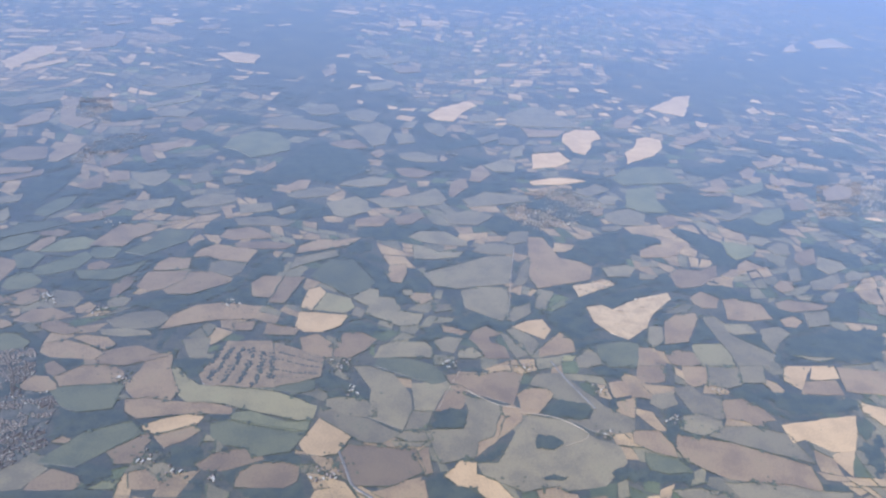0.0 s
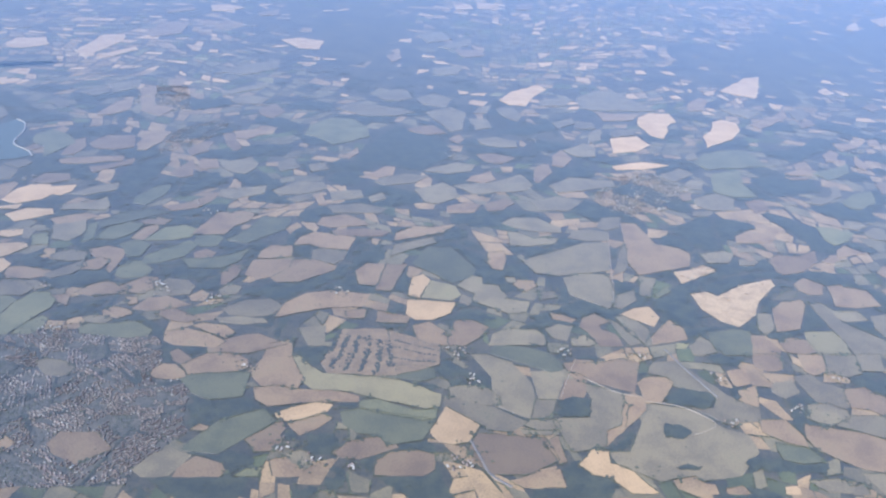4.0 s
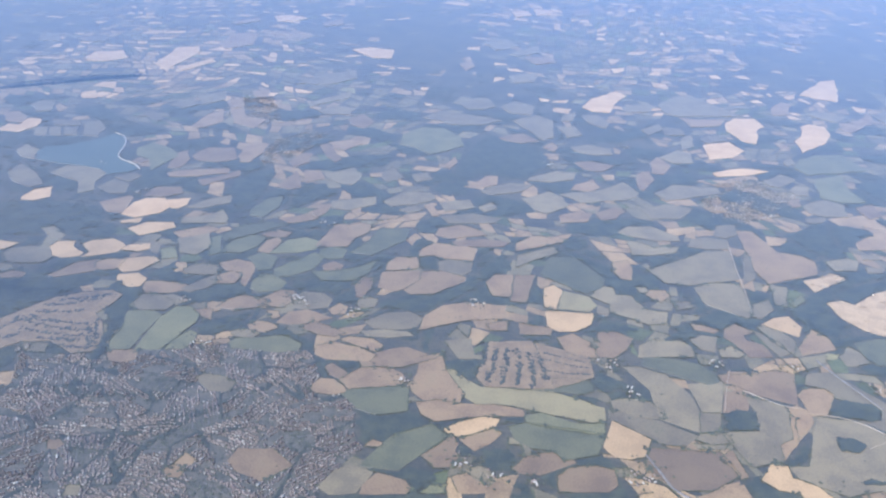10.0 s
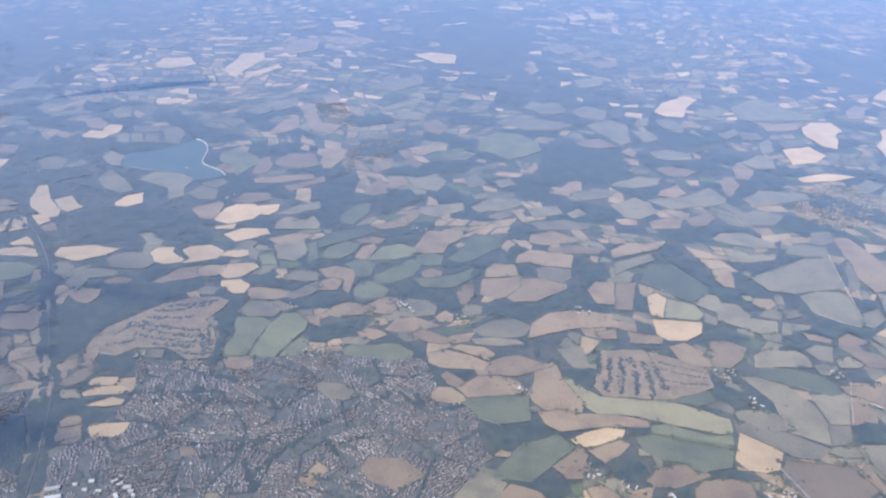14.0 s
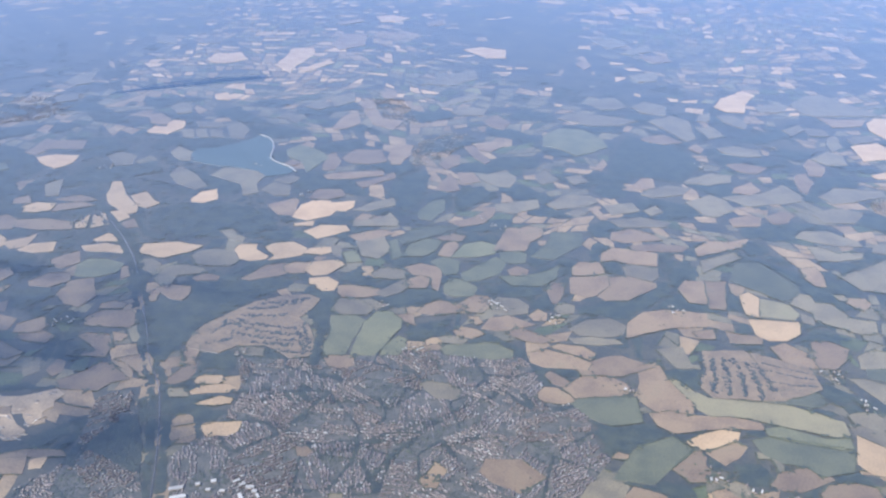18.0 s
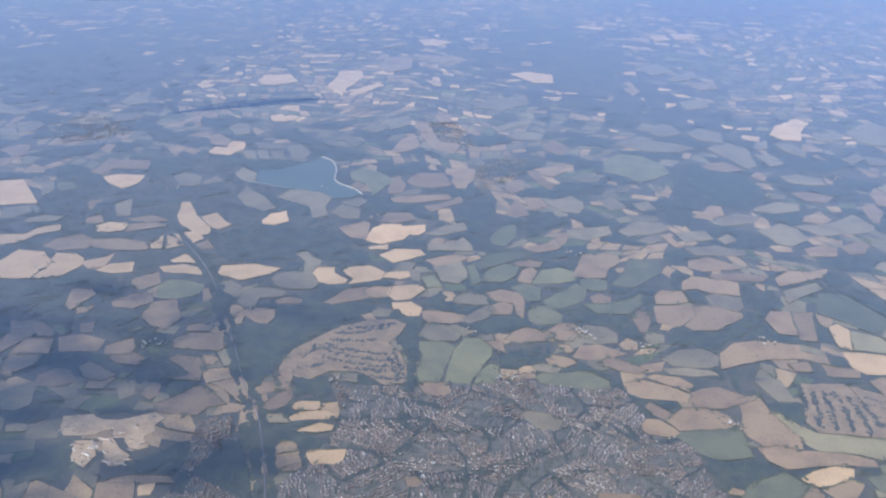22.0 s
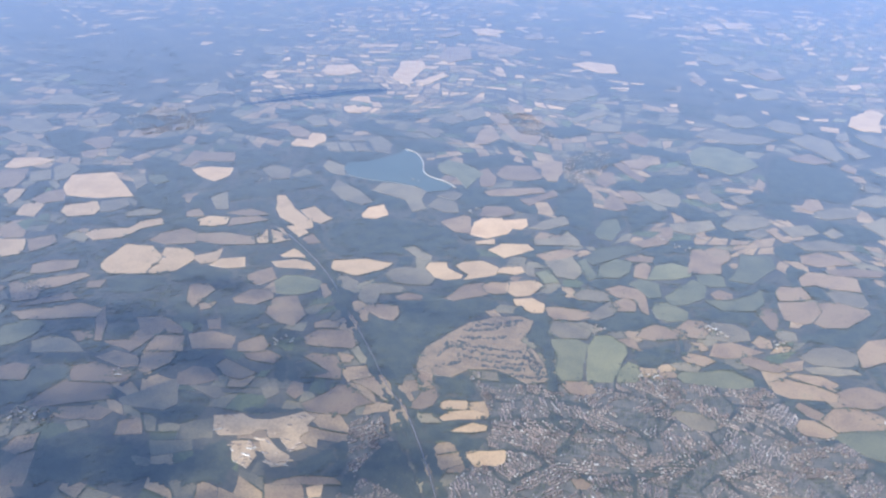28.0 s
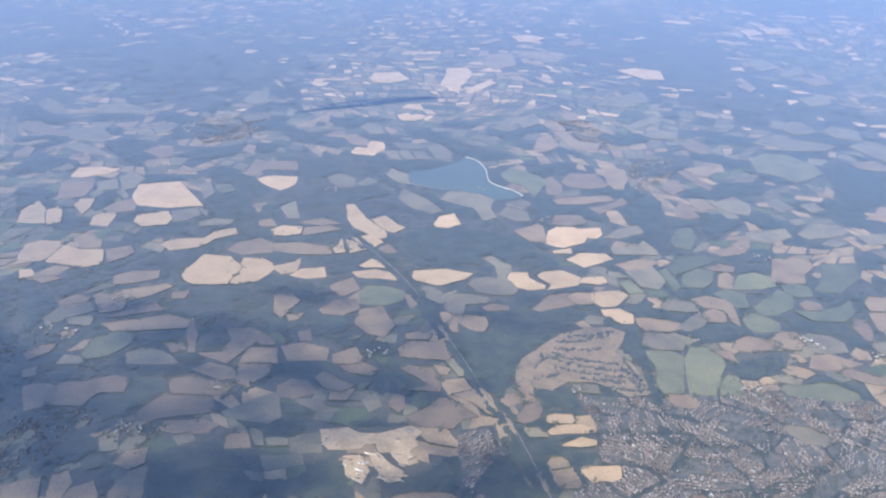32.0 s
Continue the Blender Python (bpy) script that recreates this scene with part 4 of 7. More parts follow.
field("wheat", -250.3, 553.6, -248.9, 562.2, -236.1, 565.4, -234.5, 556.3, -221, 546.5, -221.6, 542.4, -233.3, 537.5, -241.4, 540.1)
field("stubble", 229.2, 557.1, 240.4, 558.9, 242.6, 550.6, 233.9, 540.6, 225.4, 549.5)
field("clover", -65.5, 545.4, -41.1, 577, -33.2, 570.2, -37.1, 550.1, -52.6, 536.4, -62.9, 532)
field("wheat", -367.4, 550.2, -361.4, 562.9, -350.6, 557, -346.6, 549.8, -362.3, 548.3)
field("pasture", 266.4, 567.6, 279.7, 576.1, 302.7, 579.8, 305, 547.7, 296.9, 526.2, 269.9, 542.2)
field("clover", -91.4, 560.4, -81.9, 570.1, -69.1, 564.2, -69.8, 544.7, -78.1, 541.5)
field("stubble", -29.9, 557.1, -23.1, 564, -14.9, 559.6, -15.7, 551.8, -27.1, 549.9)
field("pasture", 219.1, 559.9, 225.8, 561, 226.6, 554.9, 220.9, 552.3)
field("wheat", -227.4, 561.7, -223.1, 568.7, -208.6, 574.4, -194.6, 565.2, -196, 553.7, -218.7, 540.9, -216.1, 549.3)
field("ley", -164.2, 563.2, -154.6, 570, -146.5, 551.2, -156.8, 547.5)
field("ley", 337.2, 553.3, 350.7, 569.4, 349.4, 560, 338.9, 549.1)
field("wheat", -194, 557.1, -191.1, 565.8, -176.1, 570.5, -172.9, 563.8, -180.9, 557.3)
field("stubble", 527.9, 565.6, 540.1, 573.1, 544.5, 566.6, 535.8, 556.4, 528.2, 556.8)
field("stubble", -480.3, 554.5, -476.4, 568.6, -461.6, 581.1, -449.3, 574.7, -442.8, 557.5, -463.8, 549.6)
field("pasture", 329.8, 582.4, 341.9, 579.8, 332.1, 547.8, 324.9, 550.9)
field("pasture", -178.1, 576.5, -167.4, 573, -164.9, 558, -169.9, 559.2)
field("stubble", 20.6, 569.4, 25.9, 580.2, 42, 582.9, 45.3, 565.7, 31.6, 559.6, 20.5, 557.8)
field("wheat", -535.8, 552.9, -533.2, 562.5, -507.1, 570.7, -503.7, 585.5, -490.2, 595.8, -483.4, 585.4, -498.1, 572.8, -504.6, 554.4, -524.3, 544.6)
field("stubble", -448.5, 572.7, -426.5, 579.9, -401.4, 577.7, -394.7, 565, -419.6, 559.5, -444.7, 562.5)
field("pasture", 61.4, 578.2, 69.7, 583.6, 88, 580.7, 86.7, 565.9, 80.8, 558.4, 62.9, 564.8)
field("pasture", 553, 581.7, 574.9, 588.3, 567.5, 566.1, 548.1, 558.4)
field("clover", 154, 601.8, 173, 605, 194.7, 569.6, 190, 555.2, 177.5, 544.4, 143.8, 570.6)
field("pasture", -272.5, 584.1, -265.7, 588.7, -249.8, 574.8, -249.3, 568.4, -260.1, 570.9)
field("stubble", 487.7, 592, 498.5, 595.9, 518, 589.7, 520.1, 567, 498.4, 560.6, 482.3, 560.5)
field("clover", -130.3, 590.1, -124.8, 596.6, -116.9, 566.2, -122.3, 560.2)
field("pasture", -157, 585.5, -136.6, 599, -127.6, 574.6, -134.7, 558.1, -147.2, 561)
field("wheat", -396.2, 573.4, -394.6, 596.3, -384.8, 570.5, -392.6, 567.6)
field("clover", -37.6, 584.8, -29.1, 591.5, -16.7, 587.3, -17.4, 572.9, -28.4, 569.1, -36.1, 574.8)
field("stubble", -361.2, 581.2, -354.6, 593.9, -344.1, 579.6, -357.2, 574.5)
field("ley", -116, 566.3, -111.9, 587.9, -100.5, 600.8, -87.8, 598.6, -91.2, 580.9, -100.3, 569)
field("ley", -76.5, 571, -67.9, 595.5, -54.8, 603.2, -41.9, 597.8, -42.2, 584, -55.1, 576.7)
field("wheat", -390.2, 595, -382.9, 598.9, -370.3, 579.2, -380.9, 570.3)
field("stubble", -87.2, 573.2, -84.2, 592.7, -76.1, 600.6, -73.1, 592.5, -77.4, 570.8)
field("stubble", 460.1, 590.9, 471.7, 602.9, 483.2, 593.1, 477.1, 577.8, 466.2, 575.9, 460.7, 581.5)
field("stubble", 204.6, 600.1, 217.3, 606.3, 219.2, 592.7, 216.6, 573.2, 208.7, 573.8, 204.2, 585.3)
field("wheat", -665.7, 595.5, -660.8, 607.3, -652.5, 598.6, -639.3, 573.6, -647.7, 568)
field("wheat", -674.9, 567.8, -685.5, 590.8, -684.6, 614, -670.5, 601, -651.7, 570.8)
field("wheat", -612.2, 576.2, -618.7, 596.1, -610.9, 605.7, -602.2, 599.9, -596.5, 576.2)
field("stubble", 534.2, 594.5, 547, 602.6, 579.4, 598.6, 571.4, 591.5, 544.1, 583, 533.6, 586.8)
field("stubble", 46.1, 599.1, 55.3, 611.3, 79.2, 610.1, 91.1, 606.7, 88.1, 585.6, 62.7, 586.4, 55.7, 590.3, 44.2, 585.3)
field("wheat", -379.5, 603.6, -372.2, 608.6, -359.3, 595.2, -364.1, 586.1)
field("stubble", -164.9, 595.1, -142.3, 610.5, -129, 607.1, -140.7, 596, -155, 586.9)
field("wheat", -458.5, 599.5, -451.9, 609.5, -434.5, 611.1, -432.3, 597.1, -442.4, 590.1, -452.5, 590.1)
field("wheat", -579.2, 590, -583.3, 604.4, -568.4, 611.7, -562.7, 619.7, -550.7, 603, -549.8, 590.6, -569, 582.5)
field("wheat", -204.5, 596.1, -194.3, 609.4, -173, 613.1, -167.9, 604.8, -190.8, 585.1)
field("pasture", 234.2, 593.2, 289.7, 635.2, 312.1, 639, 305.2, 587.7, 260.8, 571.2, 243.8, 573)
field("stubble", 377.2, 603.6, 388.2, 610.8, 396.9, 605.3, 387.9, 595.5, 378, 593.7)
field("pasture", 125.9, 600.1, 156.2, 621.1, 159.8, 611.1, 137, 593.9, 124.3, 578.9)
field("pasture", -525.7, 600, -515.1, 611.3, -496.9, 611.7, -498.2, 602.6, -520.2, 593.8)
field("stubble", -91.5, 604.6, -81, 613.2, -68.5, 612, -71.4, 601.5, -85.9, 601.1)
field("stubble", -431.4, 609.4, -413.7, 618.4, -399.4, 613, -428.9, 594.3)
field("clover", -11.7, 584, 2.2, 613.1, 5.4, 633, 30.1, 635, 28.8, 612.2, 4.9, 581.7)
field("pasture", 322.8, 635.5, 329.9, 631.4, 318.3, 589.8, 306.7, 578.6)
field("clover", -123.8, 596.8, -112.1, 619.3, -93.8, 627.2, -74, 628.4, -118.8, 586.7)
field("wheat", -216.7, 608.9, -202.2, 617.4, -201.4, 608.1, -215.5, 605.6)
field("pasture", 557.9, 611.5, 575.2, 617.6, 568, 606.3, 558.3, 606.6)
field("stubble", -474.4, 614.3, -467, 622.4, -456.7, 608.4, -470.9, 605.2)
field("pasture", -557.2, 618.3, -539.8, 630.5, -530.7, 616.6, -537.2, 602.3, -547, 597.5)
field("wheat", -648.9, 612.8, -650.5, 626.3, -638.3, 629.2, -632.4, 610, -630.4, 593.3)
field("stubble", -43, 589.1, -34.6, 633, -15.4, 641.1, -4.1, 638.4, -4.6, 623.2, -14.5, 610.2, -17.4, 593.5)
field("pasture", 581.9, 615.8, 597.6, 628.9, 599.5, 624, 587.9, 606.9, 579.9, 605.5)
field("stubble", 69.7, 617.1, 96.5, 626.1, 118.2, 625.4, 112.8, 615.8, 74.5, 609.2)
field("stubble", -618.3, 609.3, -615.2, 627.7, -602.4, 637.8, -591.6, 612.9, -606.5, 602.8)
field("stubble", -440, 619.8, -423.3, 632.6, -402.7, 624.6, -418.5, 617.2)
field("pasture", 424.4, 628.2, 438.8, 627.8, 434.6, 620.6, 422.2, 618.3)
field("pasture", -168.7, 623.4, -146.1, 633.5, -139.5, 647.1, -130, 630.3, -130, 620.8, -165.9, 614.4)
field("stubble", 543.7, 626.2, 553.4, 638.6, 563.5, 638.4, 560.4, 624.1, 547.5, 616.7)
field("pasture", 392.2, 632.9, 414.4, 642.8, 421.1, 638.5, 412.3, 620.6, 394.3, 617.2)
field("stubble", 125.8, 623.5, 138.8, 640.2, 158.5, 641.4, 174.4, 651, 164.9, 633.5, 124.8, 609.3)
field("stubble", 329.1, 685, 342.6, 685.3, 353.4, 644.3, 373.2, 640.3, 381.8, 630.9, 375.6, 608.5, 329.2, 584.7, 324, 603.9)
field("wheat", -378.3, 639.6, -369.4, 650.7, -354.6, 633.4, -346.6, 628.4, -353.5, 617, -364.5, 622.6)
field("stubble", 452.9, 633.7, 460.3, 642.8, 481.3, 644.6, 501.3, 659.7, 494.8, 638.4, 475.8, 616.8, 456.1, 608.1, 452.4, 612.5)
field("wheat", -400.6, 638.1, -409.7, 668.4, -403.1, 669.6, -385.5, 640.9, -363.5, 619, -358.6, 607.4, -363.7, 602.8, -389.6, 620.5)
field("pasture", 222.5, 645.7, 234.2, 643.2, 244.7, 636.2, 267.1, 640, 262.4, 630.6, 241.5, 621.7, 224.4, 618.9)
field("stubble", 57.3, 642.1, 74.8, 652.3, 92.1, 643.6, 99.2, 635.6, 67.3, 624.4, 55, 627.9)
field("wheat", -222.2, 623.5, -221.2, 648.9, -214.3, 659.4, -199.2, 662.1, -188.2, 644.6, -191.7, 631.5, -207.8, 618.8)
field("pasture", -466.2, 649.2, -458.1, 665.1, -442.8, 628.1, -452.5, 625.8)
field("stubble", 500.2, 639.4, 514.9, 653.3, 517.7, 646, 506.8, 636.3)
field("pasture", 582.9, 642, 616.2, 664.8, 610.9, 647.2, 593.1, 630.1, 579.9, 628.7)
field("stubble", -250.8, 643.4, -231.7, 662.8, -226.9, 657, -223.1, 625.8, -236, 625.9)
field("pasture", 429.5, 651.4, 445.3, 654.5, 443.3, 646.2, 427.7, 643.1)
field("wheat", -322.4, 643.3, -319.8, 660, -308.7, 669.1, -300.4, 647.4, -309.2, 637.9, -319.5, 637.3)
field("stubble", -673.9, 627.8, -689.5, 661.4, -680.9, 671.3, -666.3, 676.5, -655.9, 654.2, -651.8, 633.1, -669.1, 624.7)
field("stubble", -86, 638.2, -67.2, 647.7, -45.7, 677.1, -48.1, 657.4, -55.9, 641.1, -74.4, 630.7)
field("pasture", 276.2, 643.8, 284, 658.6, 297.8, 664.4, 314.1, 661.5, 311.4, 644.3, 293.8, 641.3)
field("wheat", -195.5, 658.9, -176.5, 666.4, -175.2, 653.4, -180.1, 643.6, -188.2, 644.6)
field("wheat", -608.3, 643.6, -616.4, 671.4, -583.6, 687.3, -537.1, 636.6, -564.8, 625.9, -594.7, 625.7)
field("pasture", 570.1, 661.7, 581.1, 669.5, 574.2, 645.8, 563.5, 638.4)
field("clover", -114.6, 651.7, -104.8, 679.6, -95.3, 685.4, -93.2, 661.9, -101.2, 637.9, -111.8, 639.7)
field("pasture", -173.4, 647.3, -160.2, 665.4, -142.5, 679.4, -138.6, 664.1, -160.3, 647.2)
field("stubble", 523.7, 664.1, 533.9, 675.4, 546.9, 662.9, 518.9, 649.6)
field("pasture", 622, 660.3, 634.7, 674.1, 641.1, 669.6, 635.3, 657.3, 620.5, 651.2)
field("pasture", 218.3, 662.2, 228.3, 675.8, 249.3, 679.5, 270.4, 663.1, 270.6, 654, 252.8, 650.9, 229.4, 656)
field("pasture", -658.8, 668.9, -644.7, 680.2, -630.6, 657.3, -644.5, 649.5)
field("pasture", 56.9, 667.5, 85.3, 678.9, 111, 673.4, 105.3, 662.6, 64.7, 655.3)
field("pasture", -719.6, 666.6, -720.3, 686, -707.7, 676, -706.6, 665)
field("pasture", -562, 684.7, -553.4, 691.5, -539.8, 667.3, -541.5, 652.3)
field("stubble", -219.1, 665.2, -215.6, 686.6, -194.8, 690.5, -188.1, 677.8, -203, 665.5)
field("pasture", -643.4, 685.4, -639.2, 702.8, -618.6, 686.6, -617.9, 663.4, -624.4, 654.3)
field("pasture", 17.6, 675.6, 30.1, 688.3, 38.3, 680.7, 28.3, 671.1)
field("pasture", -267.1, 676.9, -261.1, 696.8, -243.9, 688.4, -239.1, 668.3, -251.7, 665.9)
field("stubble", 39.1, 690, 45.8, 693.9, 54.3, 669.5, 49.1, 668.6)
field("pasture", 304.8, 671.4, 313.2, 692, 330.1, 697.5, 325.7, 675, 313.4, 667.1)
field("ley", -546.3, 688.5, -533.2, 691.7, -522.1, 679, -529.6, 669.8, -538.7, 675)
field("pasture", 612.3, 699.4, 630.5, 690.9, 630.6, 679.1, 607.5, 663.2, 601.3, 673.4)
field("pasture", -46.6, 683.6, -8.9, 701.5, -7.3, 684.2, -28.7, 667.2, -44.8, 670.7)
field("stubble", 435, 675.9, 451.5, 691.6, 464.1, 688, 476.9, 705.7, 484.9, 704.8, 469.3, 676.8, 456.5, 668.3, 432.2, 663.5)
field("pasture", -364.9, 694.8, -365.1, 718, -341.5, 699.3, -320.9, 673.8, -327.9, 665.5, -349.5, 675.6)
field("stubble", 166.5, 689.7, 186.4, 702.3, 196.4, 698.9, 191.2, 681.5, 167.3, 674.8)
field("wheat", -690.4, 677, -695.8, 700.6, -672.6, 708.1, -655.8, 705.4, -660.6, 692.5, -678.3, 676.8)
field("stubble", 591.1, 701.3, 614.9, 718.8, 603.8, 685.6, 589.4, 676.9, 584.8, 685.5)
field("pasture", -325.8, 702.3, -320.3, 722.1, -291, 721.5, -275.6, 712.1, -277.7, 689.2, -269.5, 669.5, -279.4, 660.7, -290.6, 686.8)
field("pasture", 53.7, 699.3, 80.6, 711.1, 85.6, 694.5, 59.3, 679.3)
field("pasture", 90.9, 695.5, 102, 708.2, 106.8, 695.7, 95.9, 685.9)
field("pasture", -719.5, 689.6, -713, 708.4, -699.5, 699.6, -704.5, 690)
field("ley", 522.9, 715.3, 535.2, 715.2, 554.4, 706.4, 542.9, 689.2, 525, 676, 520.6, 687.2)
field("pasture", 0.6, 692.3, 15.1, 715.7, 42.3, 720.8, 48.2, 707.9, 27.3, 690.5, 9.2, 683.2)
field("stubble", 202.1, 702.5, 220.7, 719.1, 229.7, 710.1, 218.7, 692.7, 205, 687.7)
field("pasture", -263.2, 702.3, -248.9, 717.2, -241, 711.1, -246.4, 695.2)
field("wheat", -512.4, 712.7, -499, 724.2, -476.1, 726.5, -472.2, 706.6, -480.5, 689.1, -494.6, 696.4)
field("pasture", 566.3, 708.8, 583.7, 725.3, 590.2, 720.1, 585.1, 700.1, 570.3, 697.1)
field("pasture", 246.9, 717.2, 272.1, 735.3, 297.7, 730.4, 280.5, 703.7, 253.5, 698.9)
field("pasture", 132.5, 723.5, 159.3, 747, 171.7, 734.9, 177.5, 715.3, 156.6, 694.3, 143.9, 698.5)
field("stubble", -184.4, 711.5, -169.9, 720.2, -153.1, 743.6, -149.4, 728.8, -175.1, 698.6)
field("stubble", -97.2, 754.5, -88.6, 732.8, -83.7, 711.5, -93.6, 705.3, -105.4, 708.8)
field("pasture", -685.1, 729.6, -678.5, 740.4, -660.9, 714.5, -669.1, 707.2)
field("pasture", 405.9, 725.1, 427.1, 732.4, 419, 719.7, 404.4, 716.6)
field("pasture", 547.2, 717.7, 559.2, 736.1, 572.5, 733.6, 575.5, 726.2, 562.8, 714.5)
field("pasture", -445.6, 729.9, -439.1, 744.8, -418.7, 735.3, -412.5, 713.5, -426.7, 707.5)
field("stubble", -219.3, 722.9, -202.6, 734, -165.3, 746, -162.2, 734, -187.4, 721.4, -213.8, 714.8)
field("stubble", -642.2, 731.5, -632.5, 742.9, -624.1, 732.5, -623.2, 718.7, -633.7, 721.3)
field("stubble", -785, 726.3, -785.6, 751.1, -772.7, 744.6, -763.8, 718.7, -777.3, 715.3)
field("stubble", -88.7, 756.2, -74.6, 758.9, -65.4, 737.2, -80.8, 726.8)
field("pasture", 91.9, 734.4, 121.1, 762.2, 143.8, 761.9, 131.1, 741.7, 102.8, 729.2)
field("stubble", -533.8, 767.9, -519.2, 762.5, -490.7, 769.7, -482.4, 745.2, -505.8, 742.8, -515.7, 736.9, -518, 719.5, -531.9, 724.4)
field("pasture", -67.3, 749.2, -41.4, 773.5, -30.6, 756.3, -35.9, 727.8, -53.3, 732)
field("pasture", 169.8, 741.7, 211, 759.6, 238.4, 787.6, 250, 759.6, 245.1, 748.5, 189.4, 724.2)
field("stubble", -265.3, 745.8, -261, 758.4, -250.9, 752, -255.4, 742.9)
field("pasture", -389.6, 754.8, -389.3, 772.6, -367.4, 759.3, -361.7, 735, -374.8, 737.3)
field("pasture", -754.5, 759.1, -742.8, 772.2, -717.3, 762.9, -678.5, 740.4, -703.6, 739.6)
field("pasture", 414.7, 758.1, 442.4, 779.3, 457.7, 767.8, 450.9, 737.6, 427.6, 735.3, 414.4, 740.8)
field("stubble", 468.3, 762.8, 489.1, 774.8, 488.1, 748.5, 470.3, 734.9)
field("pasture", -11, 763.3, -0.8, 781.4, 12.7, 755.3, -3.5, 741.5)
field("pasture", -803.1, 752.5, -782.8, 771.9, -770.8, 768.9, -782.8, 751.8)
field("stubble", 83.9, 753.6, 95.9, 776, 107.6, 778.2, 106.6, 754.9, 92.2, 744.7)
field("pasture", 20.7, 766.2, 34.8, 775.4, 41.2, 757.7, 27.4, 747.4)
field("stubble", -224.2, 737.7, -228.6, 778.6, -222.5, 788.7, -212.1, 764.8, -213.2, 739.9)
field("stubble", 401.5, 767, 416.8, 776.5, 411.6, 757.4, 402, 752.3)
field("stubble", -659.4, 764.2, -648.4, 780.7, -630.5, 777.4, -622.6, 754.7, -631.3, 746.9)
field("ley", -274.5, 787.1, -266.1, 807.2, -237, 785.8, -225.9, 770.5, -238, 727.1, -251.5, 756.9, -266.7, 765.8)
field("pasture", 502.8, 770.5, 521.8, 774.7, 521.8, 764.4, 506.1, 761)
field("stubble", 187.2, 770.1, 207, 789.4, 212.2, 767.3, 199.1, 754.4, 182.7, 757.3)
field("pasture", 267.3, 762.8, 290.3, 789.7, 336.1, 790.6, 337.5, 775.9, 274.5, 745.5)
field("stubble", -211.7, 773.4, -204.6, 801.3, -178.1, 806.7, -165.4, 774, -181.5, 762.4, -199.4, 762.2)
field("stubble", -110.2, 776.6, -103.2, 803.9, -91.3, 806.3, -90, 780.6, -101.4, 761.7)
field("pasture", 145.7, 785.6, 171.2, 806.8, 191.7, 805.8, 186.2, 785.4, 161.9, 773, 139, 773.3)
field("ley", 576.7, 787, 597.7, 811.7, 620.8, 823.3, 611.2, 790.2, 588.9, 770.5, 577.7, 772.4)
field("stubble", 258.1, 815.4, 272.2, 826.4, 272.9, 802, 257.3, 768.3, 253.1, 775)
field("stubble", -558.4, 790.1, -559.7, 809.7, -548.6, 806.5, -543.3, 784.3)
field("stubble", -165.8, 782.6, -165.4, 818.6, -161.5, 828.8, -145.1, 826.5, -144.5, 795.6, -150.3, 768.6, -158.8, 766.9)
field("pasture", 412.3, 795.7, 424.9, 814.8, 436.2, 809.4, 429.2, 788.6, 416.6, 785.7)
field("pasture", -777.5, 800.8, -772.1, 819.9, -739.6, 824.1, -715.5, 800, -713.9, 779.7, -748.2, 781)
field("pasture", 531.4, 776.9, 568.1, 797.2, 579.1, 826.7, 588, 828.7, 581.2, 803.2, 548.1, 773.2)
field("stubble", -264.2, 802, -260.2, 817.9, -251.3, 810.2, -250.2, 797.5)
field("stubble", 51.9, 800.1, 60.6, 827.9, 63.8, 811, 56.8, 789.4)
field("ley", 454.6, 838.8, 487.1, 855.5, 478.6, 811.3, 484.7, 781.4, 459.5, 775.6, 440.9, 786.6)
field("stubble", -837.4, 806.9, -838.6, 829.5, -822.1, 831.7, -794.8, 811.6, -771, 806.9, -764.7, 791.3, -804.1, 793.7)
field("stubble", -89.6, 834.1, -81, 839.7, -59.1, 795.2, -63.8, 785.7, -75.1, 800.7)
field("pasture", -406.2, 826.5, -395.5, 828.8, -384.5, 801.5, -396.6, 802.8)
field("pasture", -392.5, 829.4, -382.3, 831.6, -369.6, 806.6, -379.5, 804.5)
field("pasture", -377.5, 832.6, -364.3, 835.4, -353.1, 810, -366, 807.3)
field("pasture", -702, 825.3, -691.9, 839.1, -669.7, 812.1, -687.8, 811.6)
field("pasture", 389.8, 816.4, 417.6, 846.2, 430.2, 832.2, 402.5, 803.2)
field("wheat", -442.8, 814.7, -441.6, 831.2, -427.8, 830.1, -430.1, 854.8, -416, 853.6, -409.2, 829.9, -416.7, 808.3, -436.1, 808.2)
field("stubble", 192.6, 836.5, 211.9, 843.8, 235, 836.2, 219.8, 816.2, 202.2, 817.8)
field("pasture", -362.4, 846.2, -352.8, 863, -333.8, 837.9, -331, 810.8, -346.1, 811.5)
field("stubble", 636.7, 848.4, 658.3, 862, 654, 827.8, 631.8, 819.5)
field("wheat", 342.7, 835.1, 378.7, 855.7, 407.9, 852.8, 378.3, 835.3, 346, 825.8)
field("stubble", -81.8, 845.2, -48.7, 861.8, -45.1, 847, -60.1, 825.3, -72.7, 826.4)
field("pasture", -685.8, 840.8, -677.3, 866.2, -664.8, 857.9, -663.7, 824.5, -672.7, 822)
field("stubble", 277.8, 853.4, 288.2, 873.5, 298.1, 848.6, 285.8, 820.7, 274.2, 821.8)
field("stubble", 536.4, 846.6, 567.6, 854.1, 558.4, 845.1, 541.1, 840.9)
field("pasture", -403.8, 856.2, -374.4, 858.3, -366.4, 843.2, -391.8, 837.8)
field("stubble", -466.8, 866.5, -454.5, 876, -435.1, 858, -431.5, 837.5, -450.5, 841.9)
